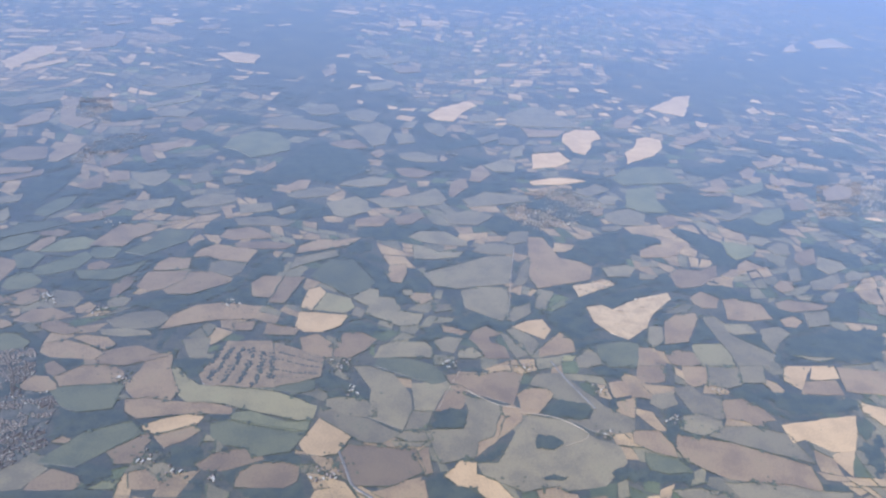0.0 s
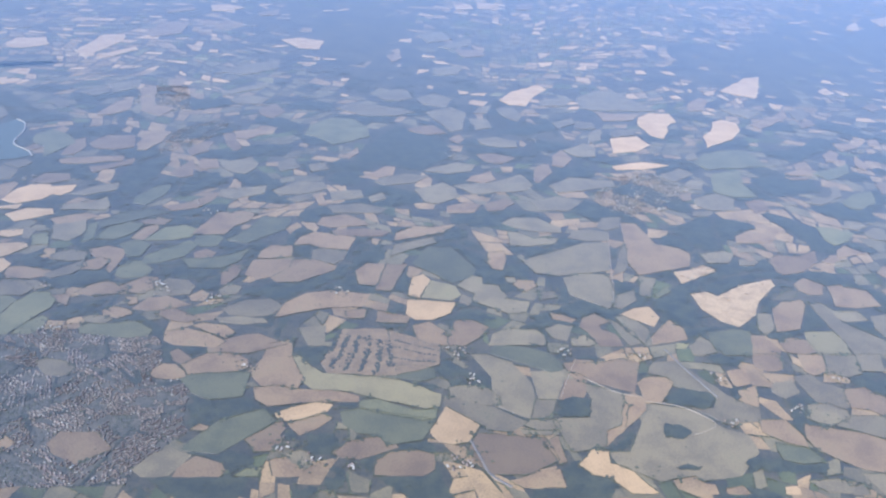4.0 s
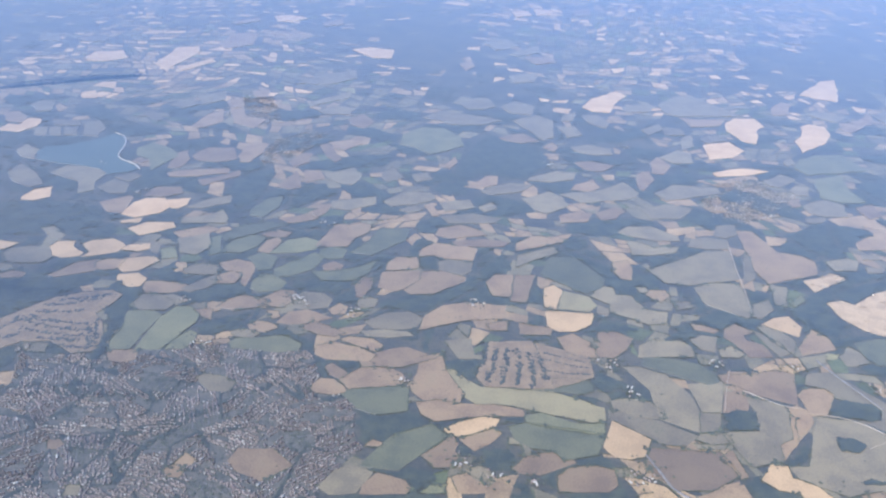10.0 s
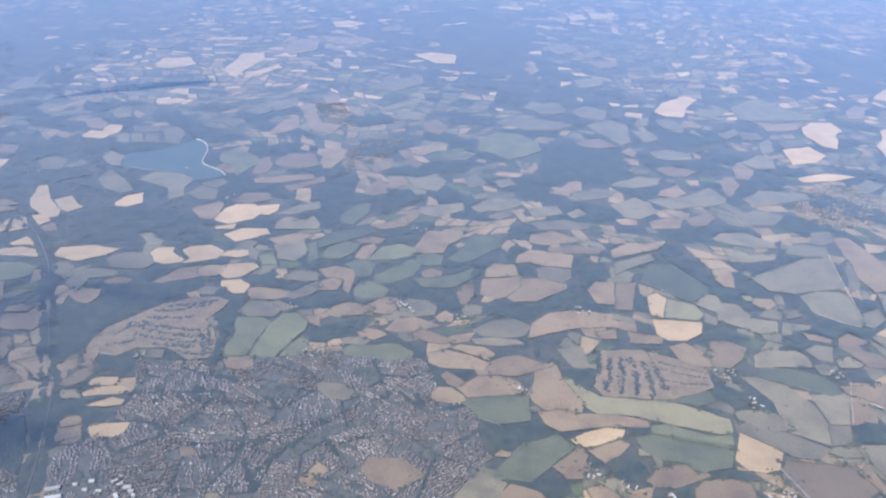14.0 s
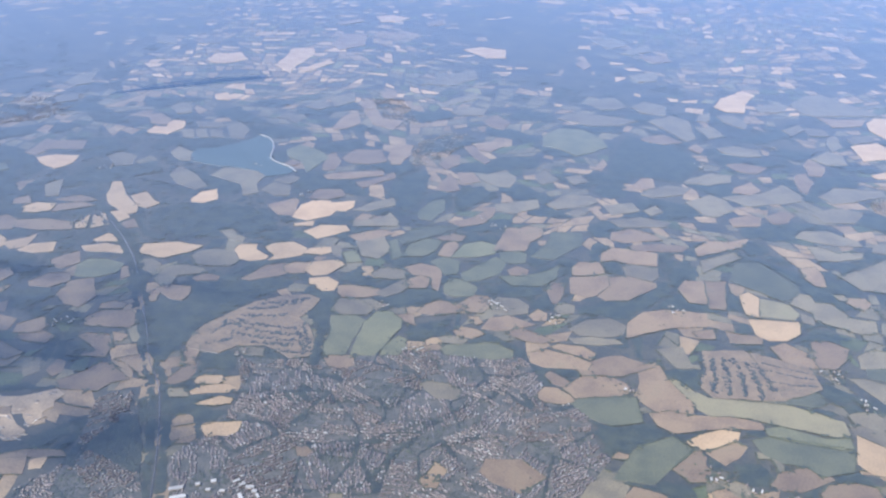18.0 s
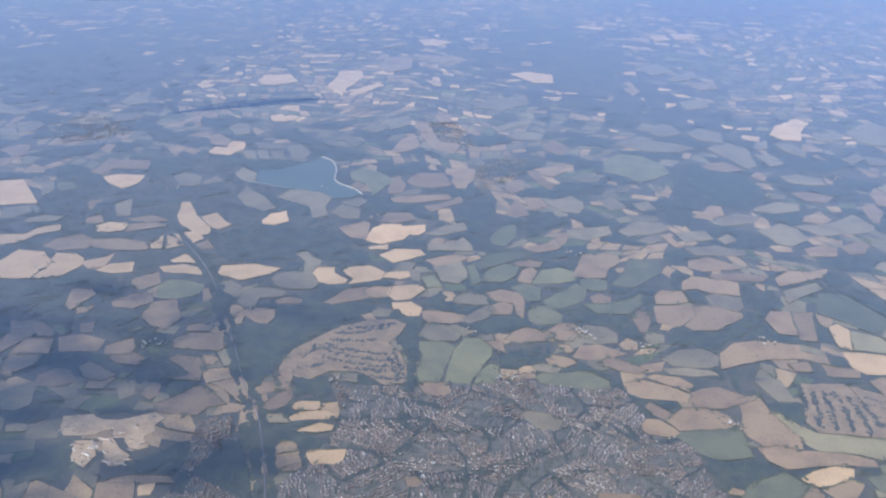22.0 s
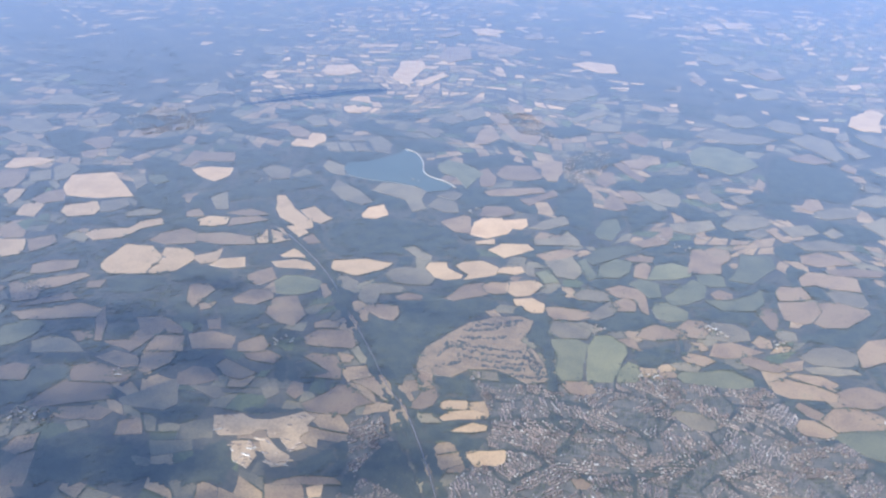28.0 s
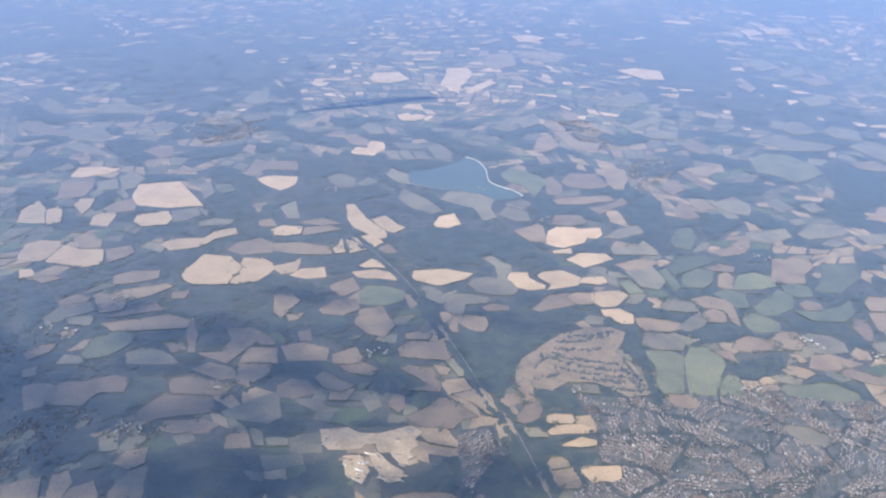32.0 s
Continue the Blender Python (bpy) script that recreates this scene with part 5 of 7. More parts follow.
field("stubble", 540.1, 859.7, 568.9, 879.2, 580.8, 874.9, 568.8, 857.9, 545.4, 855.7)
field("ley", -2.5, 891.6, 15.9, 920.8, 42.9, 922.2, 63.3, 895.1, 68.5, 866.5, 32.7, 831.3, 13, 851.3, -3.2, 855.7)
field("ley", 571.8, 867.4, 600.1, 883.3, 629.3, 909, 618.5, 878.8, 585, 848)
field("pasture", 291.5, 874.1, 317.1, 903.8, 329.9, 891.1, 325.9, 862.9, 303.4, 858.4)
field("pasture", 192.7, 888.1, 213.5, 900.2, 237.9, 891.6, 238, 872.6, 215.4, 868.1, 197.3, 873.8)
field("stubble", 159.9, 881.4, 171.3, 899.5, 176.3, 884.8, 170.2, 868.3)
field("ley", 441.5, 871.2, 456.9, 899.6, 481.5, 919.8, 514.6, 928.4, 525.8, 879.5, 450.5, 850)
field("pasture", 434.7, 888.1, 447.8, 905, 446.8, 881.8, 435.7, 875.2)
field("stubble", -244.9, 871.4, -241.2, 916.3, -227.8, 930.9, -217.2, 892.4, -230.5, 868.1, -241.8, 861.6)
field("pasture", -318.4, 888, -313.2, 911.9, -299.7, 903.4, -286.1, 884, -288.9, 872.5, -305.6, 890.8)
field("stubble", 700.1, 898.6, 728.3, 924.2, 738.2, 907.9, 720.6, 876.8, 686.9, 860.2)
field("pasture", -454.4, 903.8, -450.1, 924.1, -430.9, 913.9, -422, 887.7, -435.7, 880.1)
field("pasture", -783, 912.6, -769.7, 929.9, -706.2, 895, -769.6, 882.5)
field("stubble", 109.5, 904.8, 137.1, 925.1, 155.1, 900.1, 134.9, 889.9, 115.7, 895.9)
field("pasture", -606.7, 909.7, -589.8, 932.2, -574.2, 906.2, -591.4, 889.5)
field("wheat", 352.4, 928.8, 387.3, 948.2, 397.9, 918.3, 377.1, 891.3, 348.4, 878.2)
field("stubble", 652.3, 944.2, 652, 924.4, 655.5, 906.2, 644.2, 894.1, 639, 907.7)
field("stubble", -235.7, 973.1, -220.9, 986.7, -195.6, 914.9, -170.1, 909.2, -175.9, 875.6, -203.3, 891)
field("stubble", -74, 930.1, -59.7, 956.3, -42.9, 930.1, -50.1, 902.4, -68.6, 915.7)
field("stubble", 609.9, 933.2, 629, 958.5, 632.9, 945.2, 617.9, 915.7, 606.6, 912.9)
field("pasture", 330.5, 946.8, 344.9, 964.7, 339.6, 922.2, 323.3, 903.1)
field("pasture", 180.9, 962.7, 202, 967.3, 208.4, 935.9, 190, 921.6)
field("pasture", -299.4, 943.6, -281.8, 967.6, -265.8, 951.2, -277.6, 931.6)
field("pasture", 126.1, 973.7, 156.4, 1004, 176, 984.5, 173.1, 918.1, 162.1, 905.6)
field("pasture", 356.3, 956.4, 384.3, 973, 385, 951.9, 357.5, 935.9)
field("wheat", -421.9, 966.4, -410, 977.1, -394.9, 946.8, -410.2, 943.2)
field("pasture", -116.3, 955.6, -102.8, 983.1, -73, 977.4, -76.9, 952.5, -104.2, 946.5)
field("pasture", 13.9, 960.8, 34, 989, 69.9, 984.9, 112, 970.6, 90.6, 950, 49.3, 941.1)
field("pasture", 317.9, 989.9, 337.2, 989.5, 337.8, 963.2, 313, 957.9)
field("stubble", 640.9, 982.8, 665.2, 989.3, 667.2, 974.8, 642.3, 955.8)
field("pasture", 285.7, 974, 312.2, 1002.4, 314.4, 980.1, 291.8, 953.5)
field("pasture", -278.6, 981.2, -250.7, 1014.4, -241.8, 976.8, -261, 947.4)
field("wheat", 474.3, 970.1, 489.7, 992.3, 502.1, 1033.4, 516.6, 1047.4, 533.5, 1037.6, 530.3, 1008.2, 510.1, 969, 469.1, 926.6)
field("pasture", -629.2, 975.2, -631.7, 1021.5, -615.7, 1032.3, -596, 979, -608.5, 961.6)
field("pasture", 215.1, 1016.9, 237.4, 1021.9, 246.6, 988.2, 240.1, 968.7, 224.9, 983.6)
field("stubble", 694.4, 1008.2, 708.9, 1016.6, 703.4, 993, 689.2, 984.9)
field("wheat", 402.9, 1026.7, 420.3, 1049.8, 447.4, 1055.7, 450.4, 1020.6, 437.5, 1006.4, 420.5, 948.9, 406.3, 956.3, 396.9, 993.2)
field("pasture", 193, 1012.1, 209.2, 1028, 201.2, 990, 186.8, 986.9)
field("pasture", -136.4, 988.1, -90.1, 1052.1, -90.2, 1024.7, -129.9, 972)
field("stubble", -218.4, 1022, -198.5, 1035, -194.5, 1000.6, -208.7, 997.4)
field("stubble", 345.1, 1038.2, 369.1, 1033.7, 407.3, 1042.1, 392.6, 1015.1, 353.6, 999.8)
field("pasture", 110.6, 1031.2, 130.6, 1062, 155.5, 1041.3, 149.1, 1002.4, 120.6, 1008.3)
field("pasture", 58.8, 1032.4, 77.5, 1063.4, 92.8, 1066.9, 103.2, 1029.5, 88.1, 1013.5, 69.9, 1009.4)
field("stubble", 624.1, 1058.8, 647.5, 1083.2, 646.4, 1060.3, 621.8, 1038.8)
field("stubble", 552.8, 1038.3, 577.1, 1057.6, 623.5, 1123.5, 616.9, 1087, 559.8, 1021.2)
field("pasture", 273.9, 1068, 307.8, 1089, 323.5, 1084.5, 308.6, 1055.1, 277.1, 1043)
field("wheat", 220, 1055.9, 237.1, 1100.2, 275.2, 1146.5, 287.6, 1126.1, 264.5, 1079.1, 254.3, 1038, 232.4, 1038.1)
field("pasture", 327.6, 1093.5, 356.1, 1136.2, 383.8, 1154.3, 435.1, 1063, 342.4, 1042.6, 330.6, 1054.9)
field("pasture", 531.2, 1095.5, 559.3, 1112.1, 578.1, 1091.1, 559.6, 1065, 539.5, 1079.5)
field("pasture", 628.1, 1111.4, 658.1, 1142.4, 654.8, 1106.1, 628.3, 1072.5)
field("stubble", 489.2, 1116.6, 511.7, 1149.3, 523.2, 1137.9, 501.9, 1087.9, 480.1, 1077.9)
field("stubble", 757.2, 1172.6, 785.7, 1201.8, 782.4, 1171.8, 761.7, 1151.5)
field("wheat", 554.2, 1197.8, 616.9, 1291.4, 644.5, 1308.1, 599.7, 1173)
field("golf", 104.3, 465.2, 132.6, 469.8, 145.5, 418.1, 102.1, 414.9, 96.9, 424.1)
field("golf", 136.1, 468.2, 170.9, 456.6, 171.9, 434, 146.4, 418.9)
field("stubble", 217.5, 331.1, 244.7, 343.2, 246.8, 330.7, 223.9, 328)
field("golf", -233.7, 415.4, -234.4, 429, -231.3, 442.4, -219.7, 460, -207.1, 477.8, -190.6, 488.6, -173.2, 493.1, -164.3, 488.7, -167.6, 472.9, -172.4, 462, -162.4, 450.9, -155.8, 437.6, -152, 417.9, -164, 414.1, -184.5, 426.3, -202.2, 422.9, -212.2, 412.1, -220.2, 412.8)
field("sand", 367.4, 558.6, 379.7, 563.5, 387.8, 557.6, 413.9, 580.7, 440.6, 595.2, 440.5, 585.5, 420, 558.7, 410, 535.4, 401.7, 525.7, 392.7, 516.1, 381, 522.3, 370.6, 537.2)
field("sand", -340.4, 347.1, -325.9, 351.4, -318.2, 347.8, -307.2, 349.5, -291.5, 359.7, -284.8, 355.9, -287.5, 348.8, -285, 344.3, -287.5, 341.4, -288, 336.5, -282.1, 330.7, -289.1, 327, -293.3, 331.8, -297.7, 337.1, -303.8, 335.9, -307.1, 342.5, -313.2, 341.3, -315.3, 337, -324.1, 334.4, -331.7, 332.9, -336.9, 339.2)
field("sand", -308.3, 332.6, -304.9, 334.2, -296.5, 325.6, -288.8, 321.7, -289.5, 315.8, -295, 313.5, -301.9, 322.3)
field("sand", -322.1, 327.6, -313.1, 329.4, -306.6, 319.2, -307.8, 310.2, -316.8, 315)
field("sand", 360.6, 593.3, 391.9, 608.3, 395.6, 601.9, 363.1, 576.2)
field("stubble", 545.8, 499.9, 582.2, 499.5, 567.5, 469.4, 540.6, 470.9)
field("wheat", 544.1, 456.3, 559.1, 452, 549.5, 432.3, 541.5, 446.4)
field("wheat", -389.2, 1125.1, -396.2, 1231.6, -367.5, 1244.8, -353.8, 1205.2, -363.1, 1128.9, -357.5, 1086)
field("wheat", -351.1, 1112.6, -325, 1178.5, -313, 1160.9, -340.8, 1099.5)
field("pasture", -168.6, 1078.6, -140.9, 1138.2, -104.2, 1152.5, -95.6, 1122.2, -129.5, 1077.6)
field("wheat", -131, 1295.4, -105.2, 1319.9, -66, 1311.1, -62.1, 1254.8, -92.1, 1250.2)
field("stubble", 45.8, 1248.5, 60, 1273.6, 69.4, 1239, 56.5, 1208.2)
field("wheat", 1103.8, 1967.2, 1198.6, 2061.3, 1205.4, 1947.7, 1104.7, 1901.8)
field("wheat", 1008.4, 1858, 1052.7, 1923.2, 1017.1, 1819.2, 981.9, 1803.6)
field("wheat", 131.7, 1730.8, 166.7, 1749.6, 172.9, 1699.7, 139.6, 1669.6)
wood(530.9, 415.4, 548, 429.1, 523, 377.6, 518.2, 377, 518.5, 408.2)
field("wheat", -500.7, 1169.4, -466, 1190.7, -441, 1150.9, -464.2, 1120.3, -489.9, 1123.1)
farming("pasture", -654.8, 1009.5, -668.4, 1120.5, -618.2, 1100, -612.8, 1036.5, -638.8, 999.1)
field("stubble", -486.6, 274.4, -471, 283.6, -464.1, 270.4, -481.4, 266.8)
field("pasture", -173.7, 1071.2, -139.7, 1134.2, -104.5, 1168, -98.9, 1136.3, -139.1, 1093.2)
farming("pasture", -82.8, 1003.9, -67.2, 1092.2, -56.2, 1126.2, -19.5, 1240, -7.4, 1207.4, -30.7, 1117.8, -42, 1028, -64.5, 983.1)
field("stubble", -344.1, 1275.2, -341.8, 1356.6, -306.3, 1369, -291.3, 1284.3, -323.6, 1240.7)
farming("stubble", -299.9, 1380.9, -250.8, 1422.9, -221.7, 1384.3, -231.5, 1304.2, -262.7, 1281.1, -285.6, 1329.9)
field("stubble", -374.6, 1445.2, -342.6, 1495.6, -330.7, 1472.4, -364.1, 1428)
field("wheat", -317.8, 1522.1, -290.9, 1544.1, -253.5, 1523.6, -275.5, 1482, -299.5, 1473.1)
field("stubble", -218.8, 1486.7, -191.3, 1535.7, -181.5, 1484.2, -208.7, 1463.7)
field("pasture", -631.4, 1264.1, -603.9, 1273.8, -579.3, 1217.2, -611.6, 1218.7)
field("pasture", -548.5, 1227.6, -550.6, 1270, -521.3, 1266.9, -515.5, 1234.5)
field("wheat", 179.8, 1778.3, 222.2, 1774.6, 213.6, 1718.9, 183.8, 1707.6)
field("stubble", 265.8, 1791.6, 305.6, 1827.9, 295.2, 1737.2, 267.1, 1726.6)
farming("stubble", 702.4, 1793.9, 784.3, 1823.5, 763.7, 1726.6, 691.8, 1718.6)
field("stubble", 650.7, 1582.1, 699.3, 1633.8, 678.9, 1576.5)
field("pasture", 81.1, 1417.1, 120.6, 1453.9, 140.5, 1400.5, 102, 1357.6)
field("pasture", 121.3, 1334.5, 175.2, 1416.4, 173.7, 1363.6, 140, 1328.2)
field("stubble", 149.3, 1323.1, 196.4, 1337.8, 199.2, 1299.3, 166.7, 1278)
farming("pasture", 193.2, 1267.4, 247.2, 1272.5, 273, 1220.5, 232.6, 1198.9)
field("pasture", 122, 1193.8, 165.3, 1223.5, 159.7, 1171.7, 130.5, 1157.1)
field("stubble", -293.6, 298.7, -278, 305.8, -271.5, 290.9, -289.4, 287.7)
field("wheat", -271.7, 300.6, -265.3, 303.8, -264.5, 296.5, -269, 294.9)

wood(42.2, 584.1, 56.5, 590.9, 64.1, 568, 50.7, 561.6)
wood(59.7, 782.8, 74.7, 860, 91.1, 916.8, 155.9, 882.9, 167.8, 828.7, 138.5, 769.9, 102.2, 777)
wood(106.3, 592.8, 112.2, 610.2, 122.9, 580.4, 110.2, 553.4, 95.4, 541.3, 93, 569.6)
wood(393.2, 698.8, 422.1, 738.8, 416.9, 678.6, 414.5, 637.3, 390, 643.7, 369.1, 681)
wood(511.6, 845.6, 571.5, 851.6, 564.6, 808.6, 501.1, 778.5, 485.7, 830.7)
wood(342.5, 558.5, 374.9, 593, 377.7, 564.7, 365.6, 544.7, 367.3, 511.7, 342.9, 503.8, 329.2, 538.4)
wood(515.5, 535.7, 559.6, 555.7, 616.1, 569.5, 590, 515.7, 547.2, 505.4, 507.9, 503.1)
wood(468.8, 461.9, 501.2, 463.2, 545.1, 462.9, 539.4, 446.1, 486.2, 433.9, 478.3, 443.9)
wood(24.2, 380.5, 65.9, 385.2, 68.8, 373.2, 49.5, 345.5, 34.5, 350.8)
wood(100.6, 356.8, 120.7, 356.3, 122.7, 336, 102.7, 338.1)
wood(58.3, 396.6, 54.9, 491.3, 69.5, 510.2)
wood(168.3, 494.6, 195.3, 511.3, 213.3, 498.2, 194.2, 483.5)
wood(23.5, 510.5, 44.5, 523, 94.1, 564.9, 101.7, 551.8, 79.2, 520.5, 53.6, 495.1, 20.2, 497.4)
wood(-352.1, 613.6, -307.6, 648.2, -240.9, 632.5, -224.9, 596.6, -269.3, 571.4, -304.9, 563.7, -335.3, 577.9)
wood(-148.4, 731.9, -124.7, 759.7, -110.1, 740.8, -113.2, 660.9, -123.7, 652.6, -157.2, 663.2)
wood(-97, 466.1, -64.6, 482.9, -66.9, 455.6, -97.8, 440.1)
wood(-282.9, 471.5, -267.8, 515.3, -205.4, 519.8, -185, 507.4, -208.8, 479.1, -233.3, 432.2, -238.2, 400.5, -243, 377.2, -255.8, 402.9, -275.3, 444)
wood(332.7, 539.1, 368.9, 599.1, 406.1, 625.6, 461.7, 635.2, 452.4, 613.3, 416.3, 602.3, 379.9, 577.3, 365.7, 548.6, 338.2, 515.9)
wood(-223.9, 414.4, -197.2, 417.7, -194.7, 392.4, -202.7, 392.6, -219.8, 391.1)
wood(-276.2, 635, -244.7, 621.9, -212.7, 598, -209.3, 576.5, -229.6, 572.9, -249.8, 574.8)
wood(-87.8, 703.6, -80.8, 726.8, -57.8, 723.7, -44.1, 704.7, -52.8, 689.2, -75, 662.7, -84.8, 653.3)
wood(95.4, 597, 114.6, 605.5, 118.9, 600, 111.5, 576.7, 90.1, 573.2)
wood(158, 633.2, 183.4, 654.6, 189.8, 627.7, 168.4, 610.7)
wood(47.1, 751.1, 78.4, 761.7, 80.8, 728, 58.9, 714, 41.9, 735.2)
wood(-636.9, 640.8, -622.6, 644.2, -614.4, 619.8, -619.1, 598.6, -633.8, 611.8)
wood(-538.3, 639, -552, 695, -514.5, 688.5, -479, 626.1, -484.1, 599.7, -519.8, 610.1)
wood(-161.2, 523.6, -143.3, 549.3, -137, 530.4, -122, 527.7, -133.7, 508.9, -153.3, 516.9)
wood(-25.6, 538.1, 5, 579.3, 25.7, 593, 22.4, 566.9, 8.6, 546.9, -10.8, 511.3, -31, 514.7, -49.5, 518.6, -49.2, 529.8)
wood(303.8, 357, 324.4, 363.7, 335.9, 359.2, 324.7, 353.7, 324.4, 345.1, 313, 343.8, 313.6, 352.4)
wood(279.6, 372.5, 289.9, 383.4, 294.8, 380.8, 290.4, 367.6, 281.5, 361.5)
wood(348.2, 367.6, 386.4, 370.4, 407.3, 370.6, 399.5, 358.9, 353.3, 354.5)
wood(316.7, 417, 325.9, 429.7, 350.3, 430.6, 351.8, 420, 341.1, 411.6, 319.2, 409.8)
wood(245.7, 404.9, 266.2, 412.8, 270.7, 436.1, 275.3, 435.2, 271.3, 387.4, 247.4, 386.3)
wood(308, 389.8, 318.7, 398, 333.2, 393.1, 326.3, 377.8, 311.3, 377.2)

copse(310.0, 387.0, 313.4, 392.8, 324.6, 393.2, 329.3, 386.9, 322.6, 378.3, 310.8, 379.3)
copse(316.0, 415.7, 323.5, 425.7, 333.5, 431.4, 349.9, 428.8, 351.5, 420.7, 347.2, 412.5, 337.6, 409.4, 327.2, 412.6)
copse(364.1, 434.5, 369.3, 441.5, 369.9, 426.2, 363.0, 419.3)
copse(311.3, 354.3, 319.9, 358.2, 331.2, 356.8, 325.7, 353.3, 314.2, 351.9)
copse(353.3, 364.8, 361.6, 369.2, 366.3, 366.4, 364.5, 358.1, 354.1, 356.8)
copse(44.9, 578.4, 51.1, 586.5, 58.1, 585.6, 58.3, 570.8, 51.7, 564.9, 47.1, 566.0)
copse(247.7, 406.2, 258.5, 412.4, 265.7, 411.6, 271.2, 412.4, 268.7, 392.3, 251.3, 391.0)
copse(489.0, 535.9, 503.3, 542.5, 499.9, 527.1, 490.6, 525.6)
copse(-396.0, 442.5, -393.5, 446.8, -385.0, 433.8, -389.3, 429.4)

# this first dark canopy stands in for shade lying on a field
wood(-602.6, 463.7, -580, 466.8, -565.3, 454.4, -556.7, 427.8, -559.3, 401.3)
wood(-496.8, 374.2, -491.8, 387.9, -481.3, 400.1, -483.6, 407.8, -471.8, 423.1, -454.7, 420.9, -453.3, 414.1, -470.4, 412.7, -475.9, 404.6, -476.4, 387.8, -483.4, 380)
wood(-468.6, 373.7, -445.3, 380.2, -439.9, 364.5, -445.9, 351.9, -451.8, 337.2, -462.8, 332.4, -474.9, 335.3, -482.3, 350.3, -477.3, 357, -466, 359.3)
wood(-483.4, 489.5, -442.9, 498.3, -431.5, 491.8, -434.7, 478.1, -454.9, 465.4, -470.2, 466.3, -474.3, 457.2, -477.7, 477.5)
wood(-426.1, 467.4, -413.4, 478.4, -396.8, 461.5, -387.3, 440.6, -398.5, 438.3, -415, 449.9)
wood(-387.2, 463.6, -372.9, 470.5, -357.3, 473.8, -348.3, 456.2, -353.8, 447.6, -362.9, 438.4, -378.1, 442.5)
wood(-390, 405.4, -377, 411.3, -361.9, 411.1, -365.9, 400.6, -378.6, 394.9, -387.8, 380.8, -395.6, 373.4, -406.9, 362.5, -410.9, 367.4, -401.2, 378.1, -392.3, 392.2)
wood(-426.6, 309.9, -420.1, 315.8, -394.3, 323.2, -386.9, 317.5, -373.6, 320.1, -362.1, 299.9, -343.7, 307.7, -334.8, 327.5, -324.3, 329.6, -317.4, 317.1, -314.1, 300.6, -318.3, 294.9, -414.7, 276.7, -417.1, 289.5)
wood(-376, 368.6, -361.1, 366, -350.5, 365.3, -349.5, 357.3, -364.8, 357)
wood(-311.2, 408.5, -299.7, 414, -287.3, 416.5, -286.2, 401.2, -299.3, 395.6, -307.4, 400)
wood(-393, 542.6, -382.2, 553.1, -374.3, 541.7, -377.3, 528.4, -386.6, 526.3)
wood(-448.1, 511, -439, 522.6, -416.2, 522.7, -390.9, 514.1, -389.6, 496.4, -411.2, 496.1, -429.9, 487.7)
wood(-445, 421.4, -437.1, 430.3, -428.3, 428.5, -424.5, 415.1, -434.4, 411.1, -442.5, 413.5)
wood(-324.8, 359.5, -312.7, 364.5, -298.7, 362, -286.4, 367, -294.7, 359.1, -316.4, 353.3, -329.4, 352.3)
wood(-503.4, 366.7, -500.2, 373.5, -491.2, 363.1, -491.9, 354.1, -498.3, 355.8)
wood(-280.7, 324.1, -267.1, 333.5, -262.2, 323.2, -268.8, 309.9, -280.5, 309, -289.5, 309.4)
wood(-319.4, 419.8, -320.3, 447.2, -308.8, 421.9, -300, 375.2, -310.8, 384.4)
wood(-577.1, 502, -547.1, 523.7, -541.7, 540.7, -538, 552.4, -534.6, 531.7, -543.9, 509.3, -563.7, 495.2)
wood(-444.2, 306.5, -440.7, 311.8, -428.1, 279.1, -433.7, 273.2, -441.8, 289.1)
wood(-340.6, 632.7, -299.9, 644.6, -288.1, 565.7, -298, 558.5, -325.3, 557.5, -342.9, 574.4)
wood(-320.2, 511.3, -312.4, 526.5, -298, 507.3, -291, 468.2, -300.1, 474, -311, 487.7)

# ---- rows of trees across the golf courses ----
def tree_row(x0, y0, x1, y1, size):
    """One row of small trees between two fairways."""
    run = math.hypot(x1 - x0, y1 - y0)
    k = int(run / 0.45)
    u = np.linspace(0, 1, k)[:, None]
    bow = np.sin(u * 3.14) * run * 0.04 + 0.35 * np.sin(u * run * 0.3 + x0)
    at = np.array((x0, y0)) * (1 - u) + np.array((x1, y1)) * u + np.concatenate([bow, -bow], 1) + rng.normal(0, 0.3 if size < 1 else 1.0, (k, 2))
    keep = rng.uniform(0, 1, k) < 0.88
    for land in PLOUGHED:
        if abs(land[0][0] - x0) + abs(land[0][1] - y0) < 200:
            keep &= ~inside(at[:, 0], at[:, 1], land)
    if not keep.any():
        return None
    v, t = lumps(at[keep], rng.uniform(0.5, 1.2, keep.sum()) * size)
    return tagged(bulk("tree_row", v, t, CANOPY), "dark row of small trees between dry fairways", "trees", "tree rows", "stuff")


tree_row(-154.3, 459.4, -146.7, 365.5, 1.15)
tree_row(-156.2, 459, -148.3, 365.2, 1.15)
tree_row(-225.3, 374.3, -172.1, 377.9, 1.15)
tree_row(-172.2, 378.9, -149, 380.1, 1.15)
tree_row(-126, 328.9, -69.3, 366.5, 1.15)
tree_row(-124.5, 326.6, -67.9, 364.3, 1.15)
tree_row(-97.1, 372.2, -85.2, 395.3, 1.15)
tree_row(-85.2, 395.3, -91.1, 416.8, 1.15)
tree_row(-168.5, 374.3, -112.9, 378.4, 1.15)
tree_row(-139.6, 401.7, -140, 354.4, 1.15)
tree_row(-157.7, 462.8, -150.6, 408.5, 1.15)
tree_row(-154.5, 461.8, -148, 407.6, 1.15)
tree_row(-146.8, 372.3, -91.3, 383.1, 1.15)
